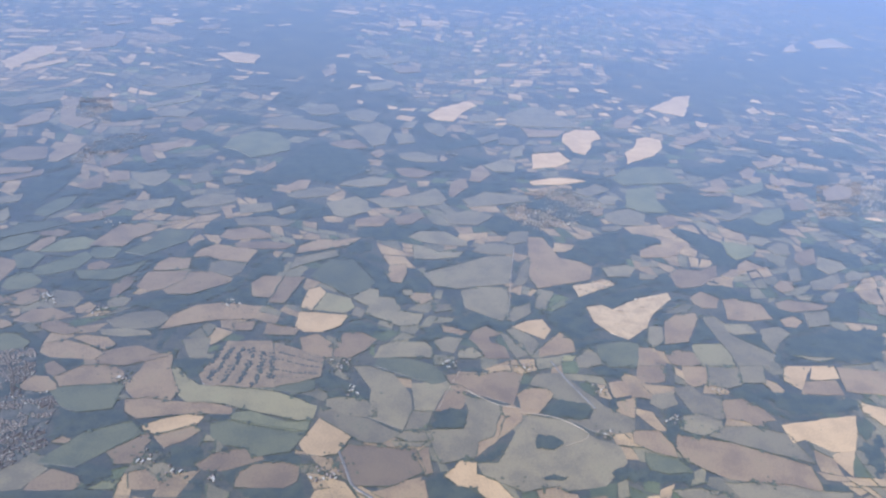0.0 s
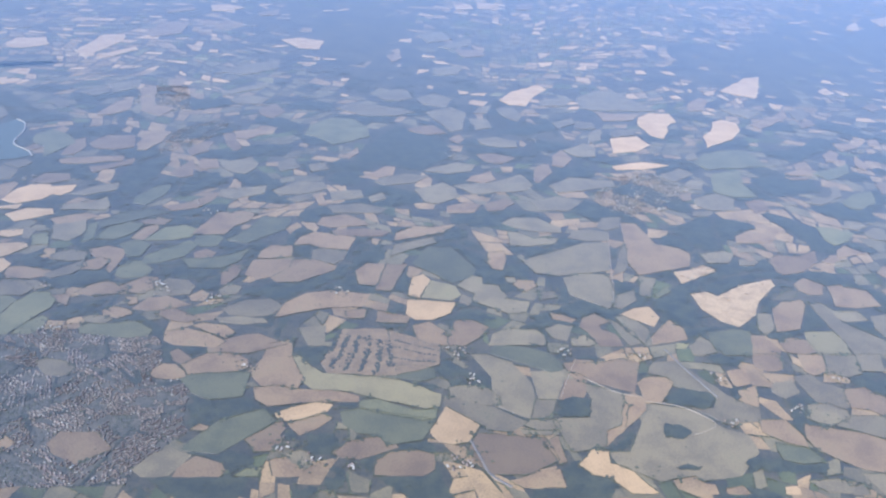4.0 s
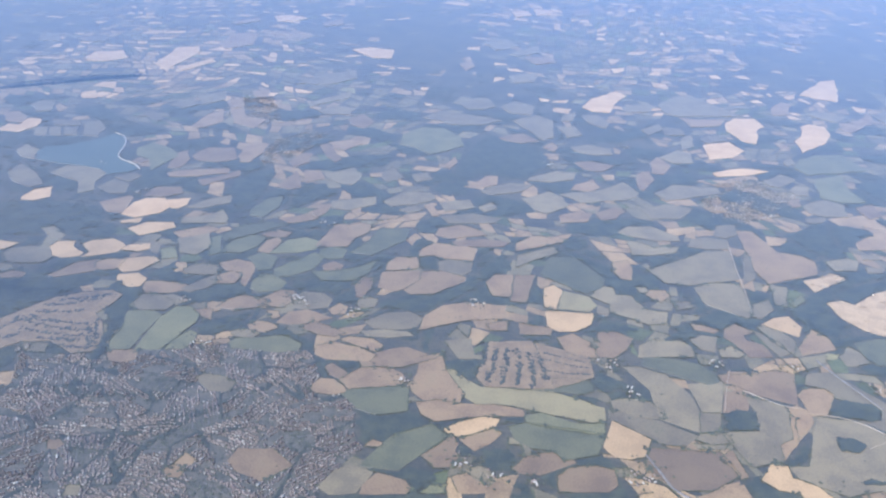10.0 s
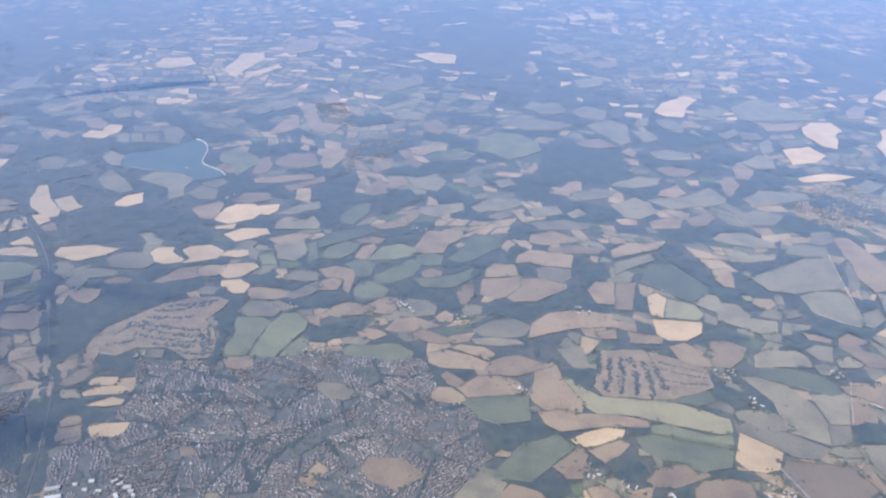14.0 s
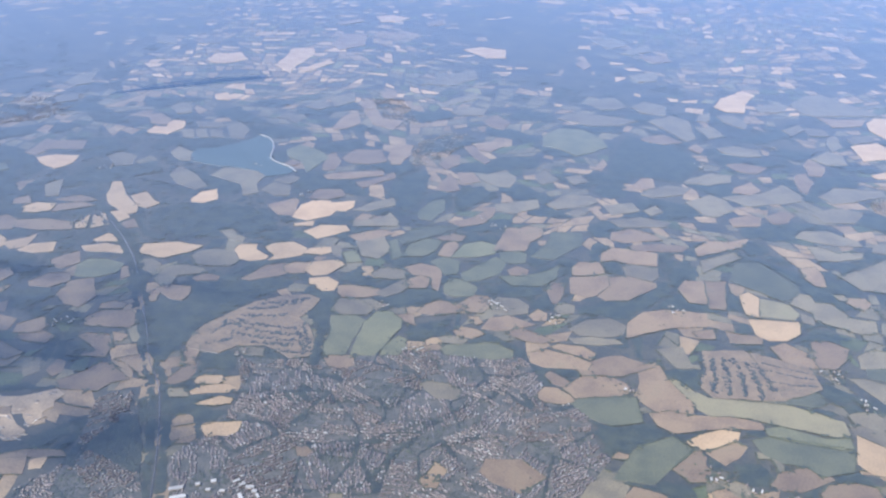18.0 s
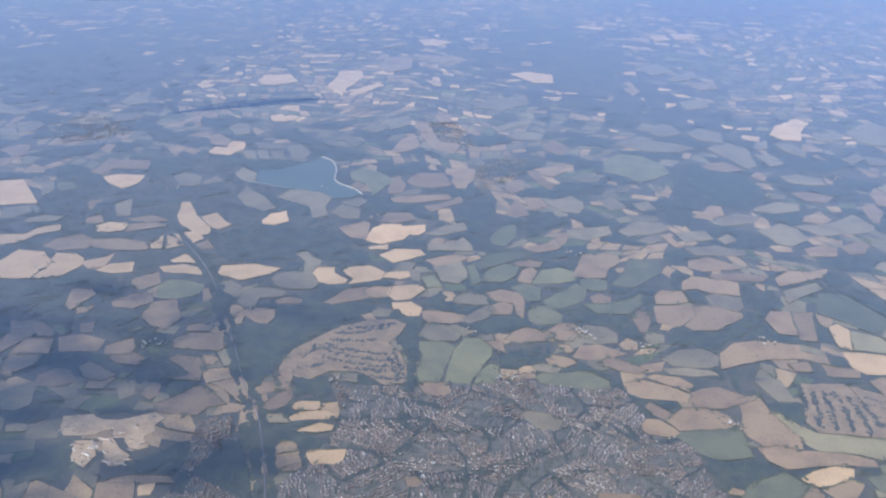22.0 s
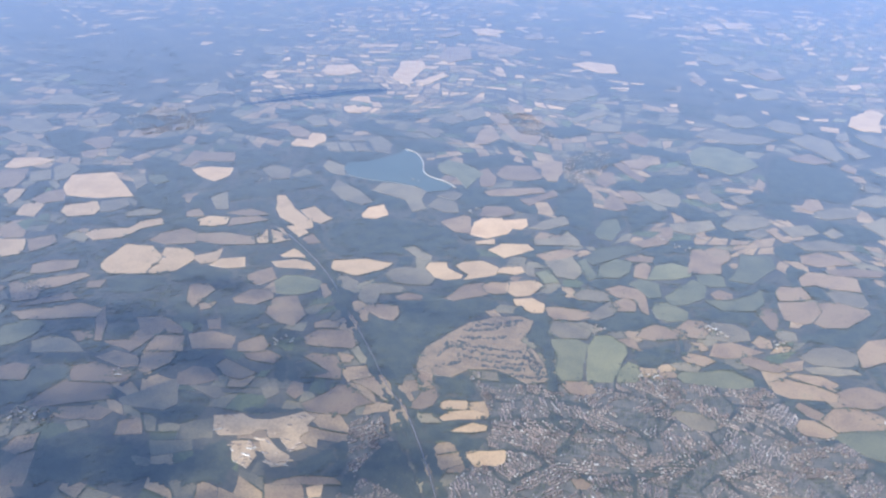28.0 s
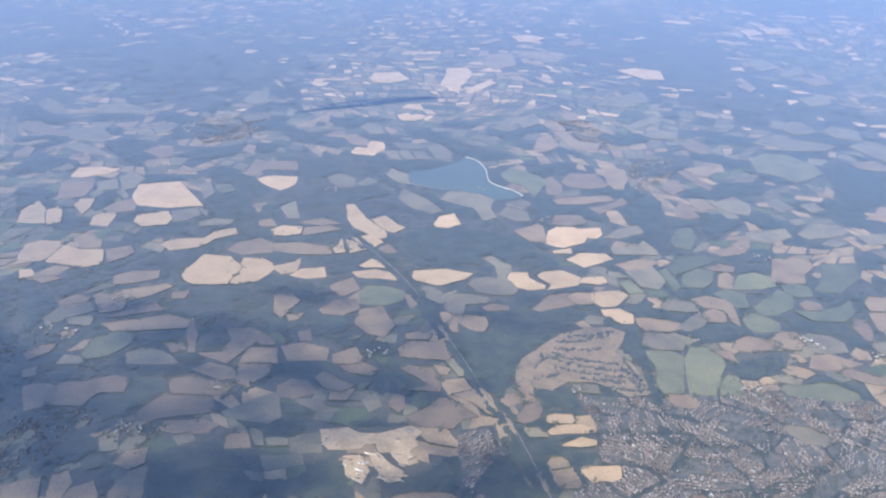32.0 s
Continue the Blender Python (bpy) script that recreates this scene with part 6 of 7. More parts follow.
tree_row(-102.7, 302, -83.3, 335.3, 1.15)
tree_row(-83.3, 335.3, -66.3, 367.6, 1.15)
tree_row(-44.7, 392.7, -54.7, 375.6, 1.15)
tree_row(-54.7, 375.6, -89.3, 344.1, 1.15)
tree_row(-182.7, 367.1, -145.6, 378, 1.15)
tree_row(-66.4, 343.4, -37.2, 357.3, 1.15)
tree_row(-37, 389.2, -18.5, 428.2, 1.15)
tree_row(-157.8, 350.4, -115.4, 327.2, 1.15)
tree_row(108.2, 460.8, 102.1, 419.8, 1.25)
tree_row(115.4, 459.8, 111.8, 418.8, 1.25)
tree_row(122.6, 458.8, 122.1, 417.8, 1.25)
tree_row(129.9, 457.2, 132.3, 417.4, 1.25)
tree_row(135.6, 456, 141.5, 418.2, 1.25)
tree_row(102.6, 461.4, 94.8, 427.6, 1.25)
tree_row(138.9, 458.6, 171.2, 449.8, 0.95)
tree_row(140.7, 449.8, 173, 443.3, 0.95)
tree_row(142.7, 436.7, 169.6, 436.2, 0.95)
tree_row(144.9, 426.1, 169.1, 428.5, 0.95)

tree_row(-215.7, 451.5, -169.1, 447.7, 1.15)
tree_row(-210.6, 444.9, -165.1, 440.4, 1.15)
tree_row(-210.5, 436.2, -165.3, 434.1, 1.15)
tree_row(-210.2, 466.1, -175.9, 483.6, 1.15)
tree_row(-205.8, 474.8, -169.7, 489.5, 1.15)
tree_row(-212.7, 458, -180.8, 464.6, 1.15)
tree_row(-221.1, 422.1, -207.2, 431.8, 1.15)
tree_row(-186.1, 421.3, -158.9, 420.1, 1.15)
tree_row(-194.9, 428.1, -166.1, 428.4, 1.15)
tree_row(-167.6, 453.8, -153, 422.3, 1.15)
tree_row(-170.7, 449.6, -156.8, 420.4, 1.15)
tree_row(-220.2, 444.1, -209.1, 450.3, 1.15)
tree_row(-231, 422.6, -218.8, 449.5, 1.15)

# ---- water ----
def pool(name, label, *numbers):
    corners = [(numbers[i], numbers[i + 1]) for i in range(0, len(numbers), 2)]
    TAKEN.append(corners)
    rim = edge_line(corners, 14, 1.2)
    n = len(rim)
    verts = [(p[0], p[1], 0.28) for p in rim] + [(p[0], p[1], 0) for p in rim]
    return tagged(mesh(name, verts, [range(n)] + [(i, n + i, n + (i + 1) % n, (i + 1) % n) for i in range(n)], WATER), label, "reservoir", kind="structure")


pool("reservoir", "still blue-grey reservoir water behind a pale dam", -368.7, 770, -349.2, 778.3, -321.2, 812.4, -317, 826.6, -302.1, 817.2, -291.2, 792.8, -286, 763.3, -277.5, 749.2, -259.4, 737.8, -250.4, 729.3, -257.6, 717.2, -273.3, 709.1, -285.6, 720.9, -308.7, 726, -325.7, 726.5, -343.3, 730, -358.5, 734.3, -368.2, 753.1)

# ---- railway, roads and tracks ----
RAIL = ribbon("railway", 0.4, BALLAST, "straight grey railway line cut through trees", "railway", -389.1, 601.9, -367.1, 581.8, -338.7, 548.4, -317.3, 518.1, -298.9, 483.9, -282.8, 456.7, -265.5, 425.8, -249.8, 395.3, -234.5, 373.5, -221.7, 346.2, -210.1, 316.8, -199.3, 285.3, -192.2, 260.1, height=0.3)
ribbon("dam", 1.3, STONE, "pale stone dam along the edge of the reservoir", "dam", -317, 826.6, -303.3, 816.9, -291.8, 792.6, -286, 763.3, -277.7, 750.7, -259.6, 739.4, -248.5, 726.8, height=0.8)
ribbon("farm_track", 0.34, TRACK, "pale chalk farm track between dry fields", "track", 314.2, 657.4, 309, 611.4, 305.8, 570.6, 301.5, 533.7, height=0.4)
ribbon("farm_track", 0.28, TRACK, "pale chalk farm track between dry fields", "track", 251, 409.2, 257.2, 431.1, 265.1, 455, height=0.4)
ribbon("farm_track", 0.28, TRACK, "pale chalk farm track between dry fields", "track", 268.5, 432.7, 287.9, 420.1, 304, 417.6, height=0.4)
ribbon("farm_track", 0.28, TRACK, "pale chalk farm track between dry fields", "track", 303.5, 413.4, 326.6, 410.8, 345.3, 396.6, 329.1, 383.8, height=0.4)
ribbon("country_road", 1, ROAD, "narrow grey country road between hedges", "road", 194.9, 361.6, 200.6, 348, 206.3, 335.1, 217.9, 326.9, height=0.6)
ribbon("country_road", 1, ROAD, "narrow grey country road between hedges", "road", 329.5, 475.5, 337.3, 456, 346.5, 437.8, 353.8, 423.5, height=0.6)

# woods that line the railway cutting
for side in (-1, 1):
    for k in range(0, len(RAIL) - 8, 8):
        inner, outer = [], []
        for i in range(k, k + 9):
            way = RAIL[min(i + 1, len(RAIL) - 1)] - RAIL[max(i - 1, 0)]
            across = np.array((-way[1], way[0])) / np.linalg.norm(way) * side
            inner.append(RAIL[i] + across * 0.7)
            outer.append(RAIL[i] + across * random.uniform(5.5, 8.5))
        v, t = canopy([tuple(p) for p in inner + outer[::-1]], 1.1, ragged=0.25)
        tagged(bulk("trackside_wood", v, t, CANOPY), "dark dense strip of trees beside the railway", "wood", "trackside woods", "stuff")

TAKEN.append([tuple(p + (-6, 0)) for p in RAIL[::4]] + [tuple(p + (6, 0)) for p in RAIL[::-4]])

# ---- towns ----
def house_arrays(x, y, turn, long, wide, tall, pitch):
    """Corners and triangles of the walls and of the gabled roof of one house."""
    c, s = math.cos(turn), math.sin(turn)
    def at(u, v, z):
        return (x + u * c - v * s, y + u * s + v * c, z)
    a, b = long / 2, wide / 2
    walls = [at(-a, -b, 0), at(a, -b, 0), at(a, b, 0), at(-a, b, 0), at(-a, -b, tall), at(a, -b, tall), at(a, b, tall), at(-a, b, tall),
             at(-a, 0, tall + pitch), at(a, 0, tall + pitch)]
    wall_tris = [(0, 1, 5), (0, 5, 4), (1, 2, 6), (1, 6, 5), (2, 3, 7), (2, 7, 6), (3, 0, 4), (3, 4, 7), (5, 6, 9), (7, 4, 8)]
    a, b, drop, t = a * 1.06, b * 1.14, pitch * 0.14, 0.03
    roof = [at(-a, -b, tall - drop), at(a, -b, tall - drop), at(a, b, tall - drop), at(-a, b, tall - drop), at(-a, 0, tall + pitch + t), at(a, 0, tall + pitch + t),
            at(-a, 0, tall + pitch - t), at(a, 0, tall + pitch - t)]
    roof_tris = [(0, 1, 5), (0, 5, 4), (2, 3, 4), (2, 4, 5), (0, 6, 1), (1, 6, 7), (2, 7, 3), (3, 7, 6), (0, 4, 6), (3, 6, 4), (1, 7, 5), (2, 5, 7)]
    return walls, wall_tris, roof, roof_tris


def house_thing(x, y, turn, long, wide, tall, pitch):
    w, wt, r, rt = house_arrays(0, 0, 0, long, wide, tall, pitch)
    base = new("house")
    mesh("wall", w, wt, WALL, base)
    mesh("roof", r, rt, ROOF_ONE, base)
    chimney = [(long * 0.3 + u * 0.06, v * 0.06, z) for z in (tall, tall + pitch + 0.22) for u, v in ((-1, -1), (1, -1), (1, 1), (-1, 1))]
    mesh("chimney", chimney, [(0, 1, 5, 4), (1, 2, 6, 5), (2, 3, 7, 6), (3, 0, 4, 7), (4, 5, 6, 7)], WALL, base)
    base.matrix_basis = pose(x, y, 0.12, 0, 0, math.degrees(turn))
    return tagged(base, "small brick house with a pitched tile roof in the town", "house", "houses of the town")


HOUSE_KINDS = [house_thing(-150 - 3 * i, 330 + 2 * i, 0.3 * i, 1.1 + 0.14 * i, 0.8 + 0.03 * i, 0.5 + 0.02 * i, 0.35) for i in range(4)]
SINGLE = [0]


def town(label, density, near, districts, *numbers):
    """Districts of curving streets, each with houses on both sides, gardens and trees, inside an outline. near: how many houses stand as things of their own."""
    corners = [(numbers[i], numbers[i + 1]) for i in range(0, len(numbers), 2)]
    rim = [tuple(p) for p in edge_line(corners, 10, 2.0)]
    n = len(rim)
    if density > 0.7:
        tagged(mesh("town_ground", [(p[0], p[1], 0.1) for p in rim] + [(p[0], p[1], 0) for p in rim],
                  [range(n)] + [(i, n + i, n + (i + 1) % n, (i + 1) % n) for i in range(n)], TOWN_LAND), "grey-green gardens of " + label, "ground", kind="structure")
    xs, ys = np.array([p[0] for p in rim]), np.array([p[1] for p in rim])
    hearts = np.stack([rng.uniform(xs.min(), xs.max(), districts), rng.uniform(ys.min(), ys.max(), districts)], 1)
    reach = max(np.ptp(xs), np.ptp(ys))

    blocks = [b for b in TAKEN if min(p[0] for p in b) < xs.max() and max(p[0] for p in b) > xs.min() and min(p[1] for p in b) < ys.max() and max(p[1] for p in b) > ys.min()]

    def belts(px, py):
        """How far a place lies from the green belt between its district and the next; far where there is no belt."""
        d = np.hypot(px[..., None] - hearts[:, 0], py[..., None] - hearts[:, 1])
        first = d.argmin(-1)
        gap = np.partition(d, 1, -1)[..., 1] - d.min(-1)
        return first, np.where((first * 7 + (px * 0.02).astype(int) + (py * 0.02).astype(int)) % 3 > 0, 9.0, gap)

    def free(px, py, own):
        first, gap = belts(px, py)
        ok = (first == own) & (gap > 2.0) & inside(px, py, rim)
        for block in blocks:
            ok &= ~inside(px, py, block)
        return ok

    road_v, road_t, spots = [], [], []
    for own, (hx, hy) in enumerate(hearts):
        turn, gap = random.choice((0.15, 0.9, 1.75, 2.6)) + random.uniform(-0.25, 0.25), random.uniform(3.8, 4.9)
        c, s, ph, amp = math.cos(turn), math.sin(turn), random.uniform(0, 6), random.uniform(1, 5)
        span = min(reach * 0.75, 170)
        along, row = np.meshgrid(np.arange(-span, span, 1.25), np.arange(-span, span, gap))
        row = row + rng.uniform(-0.9, 0.9, (len(row), 1)) + amp * np.sin(along * 0.05 + ph + row * 0.03) + 0.4 * amp * np.sin(along * 0.12 - ph)
        slope = amp * 0.05 * np.cos(along * 0.05 + ph + row * 0.03) + 0.048 * amp * np.cos(along * 0.12 - ph)
        x, y = hx + along * c - row * s, hy + along * s + row * c
        runs = np.sin(along * rng.uniform(0.05, 0.16, (len(row), 1)) + rng.uniform(0, 6, (len(row), 1))) > -0.8     # streets end and begin
        ok = free(x, y, own) & runs
        nx, ny = -s * 0.32, c * 0.32
        for j, i in zip(*np.nonzero(ok[:, :-1] & ok[:, 1:])):
            k = len(road_v)
            p, q = (x[j, i], y[j, i]), (x[j, i + 1], y[j, i + 1])
            road_v += [(p[0] - nx, p[1] - ny, 0.13), (q[0] - nx, q[1] - ny, 0.13), (q[0] + nx, q[1] + ny, 0.13), (p[0] + nx, p[1] + ny, 0.13)]
            road_t += [(k, k + 1, k + 2), (k, k + 2, k + 3)]
        for side in (-1.15, 1.15):
            px, py = x - s * side + rng.normal(0, 0.42, x.shape), y + c * side + rng.normal(0, 0.34, x.shape)
            good = ok & free(px, py, own) & (rng.uniform(0, 1, x.shape) < density)
            spots += [(a, d, turn + math.atan(e)) for a, d, e in zip(px[good], py[good], slope[good])]
    spots = np.array(spots)
    # parks and wooded corners keep the houses off
    shade = np.sin(spots[:, 0] * 0.09 + 2.1 * np.sin(spots[:, 1] * 0.06)) + np.sin(spots[:, 1] * 0.11 + 1.8 * np.sin(spots[:, 0] * 0.05) + 1)
    spots = spots[(shade < 1.4) & (np.abs(shade + 0.35) > 0.07)]
    spots = spots[np.argsort(spots[:, 1] + 0.25 * np.abs(spots[:, 0] + 90))]
    if road_v:
        tagged(bulk("street", road_v, road_t, ROAD), "narrow grey residential streets of " + label, "road", kind="structure")
    wv, wt, rv, rt, pv, pt = [], [], [], [], [], []
    for i, (x, y, a) in enumerate(spots):
        if SINGLE[0] < near:
            SINGLE[0] += 1
            copy_thing(HOUSE_KINDS[i % 4], pose(x, y, 0.08, 0, 0, math.degrees(a) + random.uniform(-4, 4)))
            continue
        long, wide = random.uniform(0.75, 1.25), random.uniform(0.65, 0.9)
        if random.random() < 0.025:
            long, wide = long * 2.2, wide * 1.5
        w, t1, r, t2 = house_arrays(x, y, a + random.uniform(-0.06, 0.06), long, wide, random.uniform(0.4, 0.65), random.uniform(0.25, 0.42))
        wt += [(p + len(wv), q + len(wv), k + len(wv)) for p, q, k in t1]
        wv += w
        if random.random() < (0.12 if density > 0.55 else 0.5):
            pt += [(p + len(pv), q + len(pv), k + len(pv)) for p, q, k in t2]
            pv += r
        else:
            rt += [(p + len(rv), q + len(rv), k + len(rv)) for p, q, k in t2]
            rv += r
    if wv:
        estate = tagged(new("housing_estate"), "close rows of small brick houses of " + label, "houses", "housing estates", "stuff")
        bulk("walls", wv, wt, WALL, estate)
        bulk("roofs", rv, rt, ROOF, estate)
        if pv:
            bulk("pale_roofs", pv, pt, SHED, estate)
    k = int(np.ptp(xs) * np.ptp(ys) / 2.2)
    px, py = rng.uniform(xs.min(), xs.max(), k), rng.uniform(ys.min(), ys.max(), k)
    shade = np.sin(px * 0.09 + 2.1 * np.sin(py * 0.06)) + np.sin(py * 0.11 + 1.8 * np.sin(px * 0.05) + 1)
    ok = inside(px, py, rim) & (((shade > 1.4) | (np.abs(shade + 0.35) < 0.12)) | (rng.uniform(0, 1, k) < (0.22 if density > 0.7 else 0.05)))
    for block in blocks:
        ok &= ~inside(px, py, block)
    if density > 0.7:
        bx, by = rng.uniform(xs.min(), xs.max(), 6 * k), rng.uniform(ys.min(), ys.max(), 6 * k)
        green = inside(bx, by, rim) & (belts(bx, by)[1] < 1.8)
        for block in blocks:
            green &= ~inside(bx, by, block)
        v, t = lumps(np.stack([bx[green], by[green]], 1), rng.uniform(0.45, 1.0, green.sum()), rough=True)
        tagged(bulk("tree_belt", v, t, CANOPY), "dark green belts of trees between the housing estates", "trees", "tree belts", "stuff")
    v, t = lumps(np.stack([px[ok], py[ok]], 1), rng.uniform(0.3, 0.95, ok.sum()), rough=True)
    tagged(bulk("garden_trees", v, t, LEAVES), "dark green garden trees among the houses", "trees", "garden trees", "stuff")
    if density > 0.7:
        TAKEN.append(corners)


town("the town", 0.92, 130, 52, -194, 296.7, -201.7, 315.3, -191.1, 330.8, -182, 365.5, -196.9, 407.9, -148.9, 413.8, -95.4, 435.1, -16.2, 437.7, -4.9, 414.5, 10.9, 395, 25.9, 381.7, 27.6, 361.3, 35, 347.9, 19, 319.1, 16.5, 302.6, -190.1, 275.3)
town("the town beside the railway", 0.92, 130, 9, -255.6, 296.8, -257, 328.5, -263.7, 357.3, -247.3, 366.6, -227.1, 333.1, -199.4, 275.1, -266.6, 265.1, -268, 281.6)
town("a village", 0.6, 130, 3, -519.2, 321.2, -486, 339.8, -471.1, 332, -476.7, 302.5, -490.5, 279.9)
town("a village among fields", 0.4, 130, 5, 308.5, 756.5, 335.1, 802.3, 381.3, 830.6, 415.8, 789.5, 399.4, 740.8, 344.2, 701.3, 314.5, 708.1)
town("a distant town", 0.45, 130, 3, -228.9, 987.7, -182.8, 999.8, -148.3, 905.7, -177.9, 881.9, -226.9, 917.9)
town("a distant market town", 0.4, 130, 3, -145.9, 829, -121.9, 872.1, -87, 880.7, -100, 813.9, -135.9, 757.1)
town("a distant village", 0.4, 130, 3, -658, 851.9, -645.1, 902.9, -576.6, 933.7, -552.3, 845.9, -607.8, 800.5)
town("a distant village beside woods", 0.5, 130, 3, 692, 908.3, 809.1, 967.3, 744.4, 834, 657.3, 806.3)


# ---- farmsteads and works ----
def shed(x, y, turn, long, wide, tall, label="long pale sheet-roofed farm shed beside fields", name="farm_shed"):
    w, wt, r, rt = house_arrays(0, 0, 0, long, wide, tall, wide * 0.16)
    base = new(name)
    mesh("wall", w, wt, WALL, base)
    mesh("roof", r, rt, SHED, base, "pale sheet-metal roof")
    base.matrix_basis = pose(x, y, 0.3, 0, 0, turn)
    return tagged(base, label, "shed", "farm sheds")


def farm(x, y, sheds, houses, size):
    """A farmyard: a few sheds and houses with trees round them."""
    lean = random.uniform(0, 90)
    for _ in range(sheds):
        shed(x + random.uniform(-size, size), y + random.uniform(-size, size), lean + random.choice((0, 90)), random.uniform(1.0, 2.6), random.uniform(0.7, 1.1), random.uniform(0.4, 0.7))
    for i in range(houses):
        copy_thing(HOUSE_KINDS[i % 4], pose(x + random.uniform(-size, size) * 1.3, y + random.uniform(-size, size) * 1.3, 0.3, 0, 0, random.uniform(0, 180)))["label"] = "brick farmhouse with a pitched tile roof beside sheds"
    k = 10 + 4 * (sheds + houses)
    v, t = lumps(np.array((x, y)) + rng.normal(0, size * 1.1, (k, 2)), rng.uniform(0.4, 1.1, k))
    tagged(bulk("farmyard_trees", v, t, LEAVES), "dark green trees round a farmyard", "trees", "farmyard trees", "stuff")


farm(257.3, 460.9, 6, 3, 5)
farm(308.6, 465.3, 3, 4, 5)
farm(355.2, 398.0, 2, 4, 4)
farm(189.4, 344.3, 4, 10, 7)
farm(195.8, 421.1, 6, 2, 5)
farm(-34.1, 500.2, 5, 2, 5)
farm(94.9, 517.3, 4, 3, 5)
farm(165.2, 824.4, 6, 1, 8)
farm(50.6, 412.2, 2, 5, 4)
farm(90.4, 344.6, 3, 5, 5)
farm(6.5, 490.9, 3, 5, 6)
farm(402.7, 418.4, 5, 2, 5)
farm(635.4, 894.1, 3, 2, 6)
farm(369.7, 810.7, 3, 3, 5)
farm(182.8, 449.5, 3, 8, 6)
farm(109.3, 334.5, 2, 3, 4)
farm(129.8, 332.5, 2, 3, 3)
farm(359.2, 446.0, 2, 4, 4)
farm(254.6, 900.4, 4, 1, 6)
farm(443.9, 458.3, 2, 6, 5)
farm(-331.0, 428.0, 5, 2, 4)
farm(-322.7, 433.1, 4, 1, 4)
farm(-43.5, 636.1, 6, 1, 8)
farm(-393.0, 579.4, 1, 6, 5)
farm(-447.6, 326.4, 3, 8, 7)
farm(-435.4, 328.7, 3, 6, 5)
farm(-414.0, 376.5, 2, 3, 4)
farm(-432.2, 702.9, 4, 2, 8)
farm(-533.9, 412.8, 3, 4, 5)
farm(-552.3, 416.3, 2, 4, 5)
farm(-522.2, 462.0, 1, 4, 5)
farm(-622.4, 1018.5, 3, 1, 7)
farm(-736.5, 986.8, 4, 1, 8)
farm(-57.3, 649.8, 2, 3, 5)
farm(-115.7, 490.6, 2, 4, 4)
farm(-42.7, 505.5, 6, 1, 4)
# next three: added pale sheds standing in for the distant town's white buildings
farm(-210.7, 951.5, 10, 0, 13)
farm(-180.5, 923.2, 9, 0, 11)
farm(-221.9, 992.0, 8, 0, 11)
farm(-120.8, 809.0, 6, 0, 9)
farm(-227.7, 672.6, 4, 2, 7)
farm(-291.5, 736.0, 2, 0, 5)
farm(654.2, 957.7, 5, 1, 9)
farm(630.3, 785.1, 4, 1, 8)
farm(348.7, 751.0, 6, 0, 9)
farm(-88.3, 435.8, 8, 12, 7)
farm(-197.2, 414.4, 2, 6, 5)

for x, y, turn, long, wide in ((-188.8, 292.0, 22, 7, 1.9), (-185.3, 286.0, 22, 7.5, 2.2), (-171.8, 299.7, 20, 2.6, 2.0), (-160.4, 301.3, 40, 3.6, 1.5), (-156.6, 299.4, 38, 3.0, 1.6),
                               (-152.0, 298.2, 10, 4.0, 1.9), (-148.9, 295.6, 0, 2.6, 1.8), (-146.3, 292.6, -50, 3.0, 1.4), (-154.6, 290.9, -55, 4.2, 1.8), (-172.4, 293.4, 12, 2.4, 1.2),
                               (-165.0, 293.6, 8, 2.8, 1.2), (-179.0, 296.4, 15, 2.2, 1.3), (-149.5, 288.4, -60, 3.2, 1.4)):
    shed(x, y, turn, long, wide, 0.9, "large white industrial hall at the edge of town", "industrial_hall")

# ---- the lesser fields between, and the far land ----
BOXES = np.array([(min(p[0] for p in b), max(p[0] for p in b), min(p[1] for p in b), max(p[1] for p in b)) for b in TAKEN])


def clear_of(px, py, margin=0.0):
    """Which of the places lie on no field, wood, water or town built so far."""
    free = np.ones(len(px), bool)
    for block, (x0, x1, y0, y1) in zip(TAKEN, BOXES):
        some = free & (px > x0) & (px < x1) & (py > y0) & (py < y1)
        if some.any():
            free[some] &= ~inside(px[some], py[some], block)
    return free


def split(quad, area):
    """Cuts a block of land into fields, each time across its longer sides, a little askew."""
    p = [np.array(c, float) for c in quad]
    size = 0.5 * abs((p[2][0] - p[0][0]) * (p[3][1] - p[1][1]) - (p[3][0] - p[1][0]) * (p[2][1] - p[0][1]))
    if size < area * random.uniform(0.2, 2.3):
        return [p]
    if np.linalg.norm(p[1] - p[0]) + np.linalg.norm(p[2] - p[3]) < np.linalg.norm(p[2] - p[1]) + np.linalg.norm(p[3] - p[0]):
        p = p[1:] + p[:1]
    u, v = random.uniform(0.27, 0.73), random.uniform(0.27, 0.73)
    a, b = p[0] + (p[1] - p[0]) * u, p[3] + (p[2] - p[3]) * v
    return split([p[0], a, b, p[3]], area) + split([a, p[1], p[2], b], area)


def warp(p):
    x, y = p
    k = 1 + max(y, 0) / 1600
    return np.array((x + k * (9 * math.sin(y * 0.031 / k + 1.3 * math.sin(x * 0.013 / k)) + 4 * math.sin(y * 0.083 / k + x * 0.02)),
                     y + k * (8 * math.sin(x * 0.027 / k + 1.1 * math.sin(y * 0.017 / k)) + 3.5 * math.sin(x * 0.074 / k - y * 0.03))))


def woodedness(x, y):
    k = 1 + max(y, 0) / 2500
    return math.sin(x * 0.0121 / k + 1.7 * math.sin(y * 0.009 / k) + 0.6) + math.sin(y * 0.0137 / k + 1.5 * math.sin(x * 0.0083 / k) + 2.1)


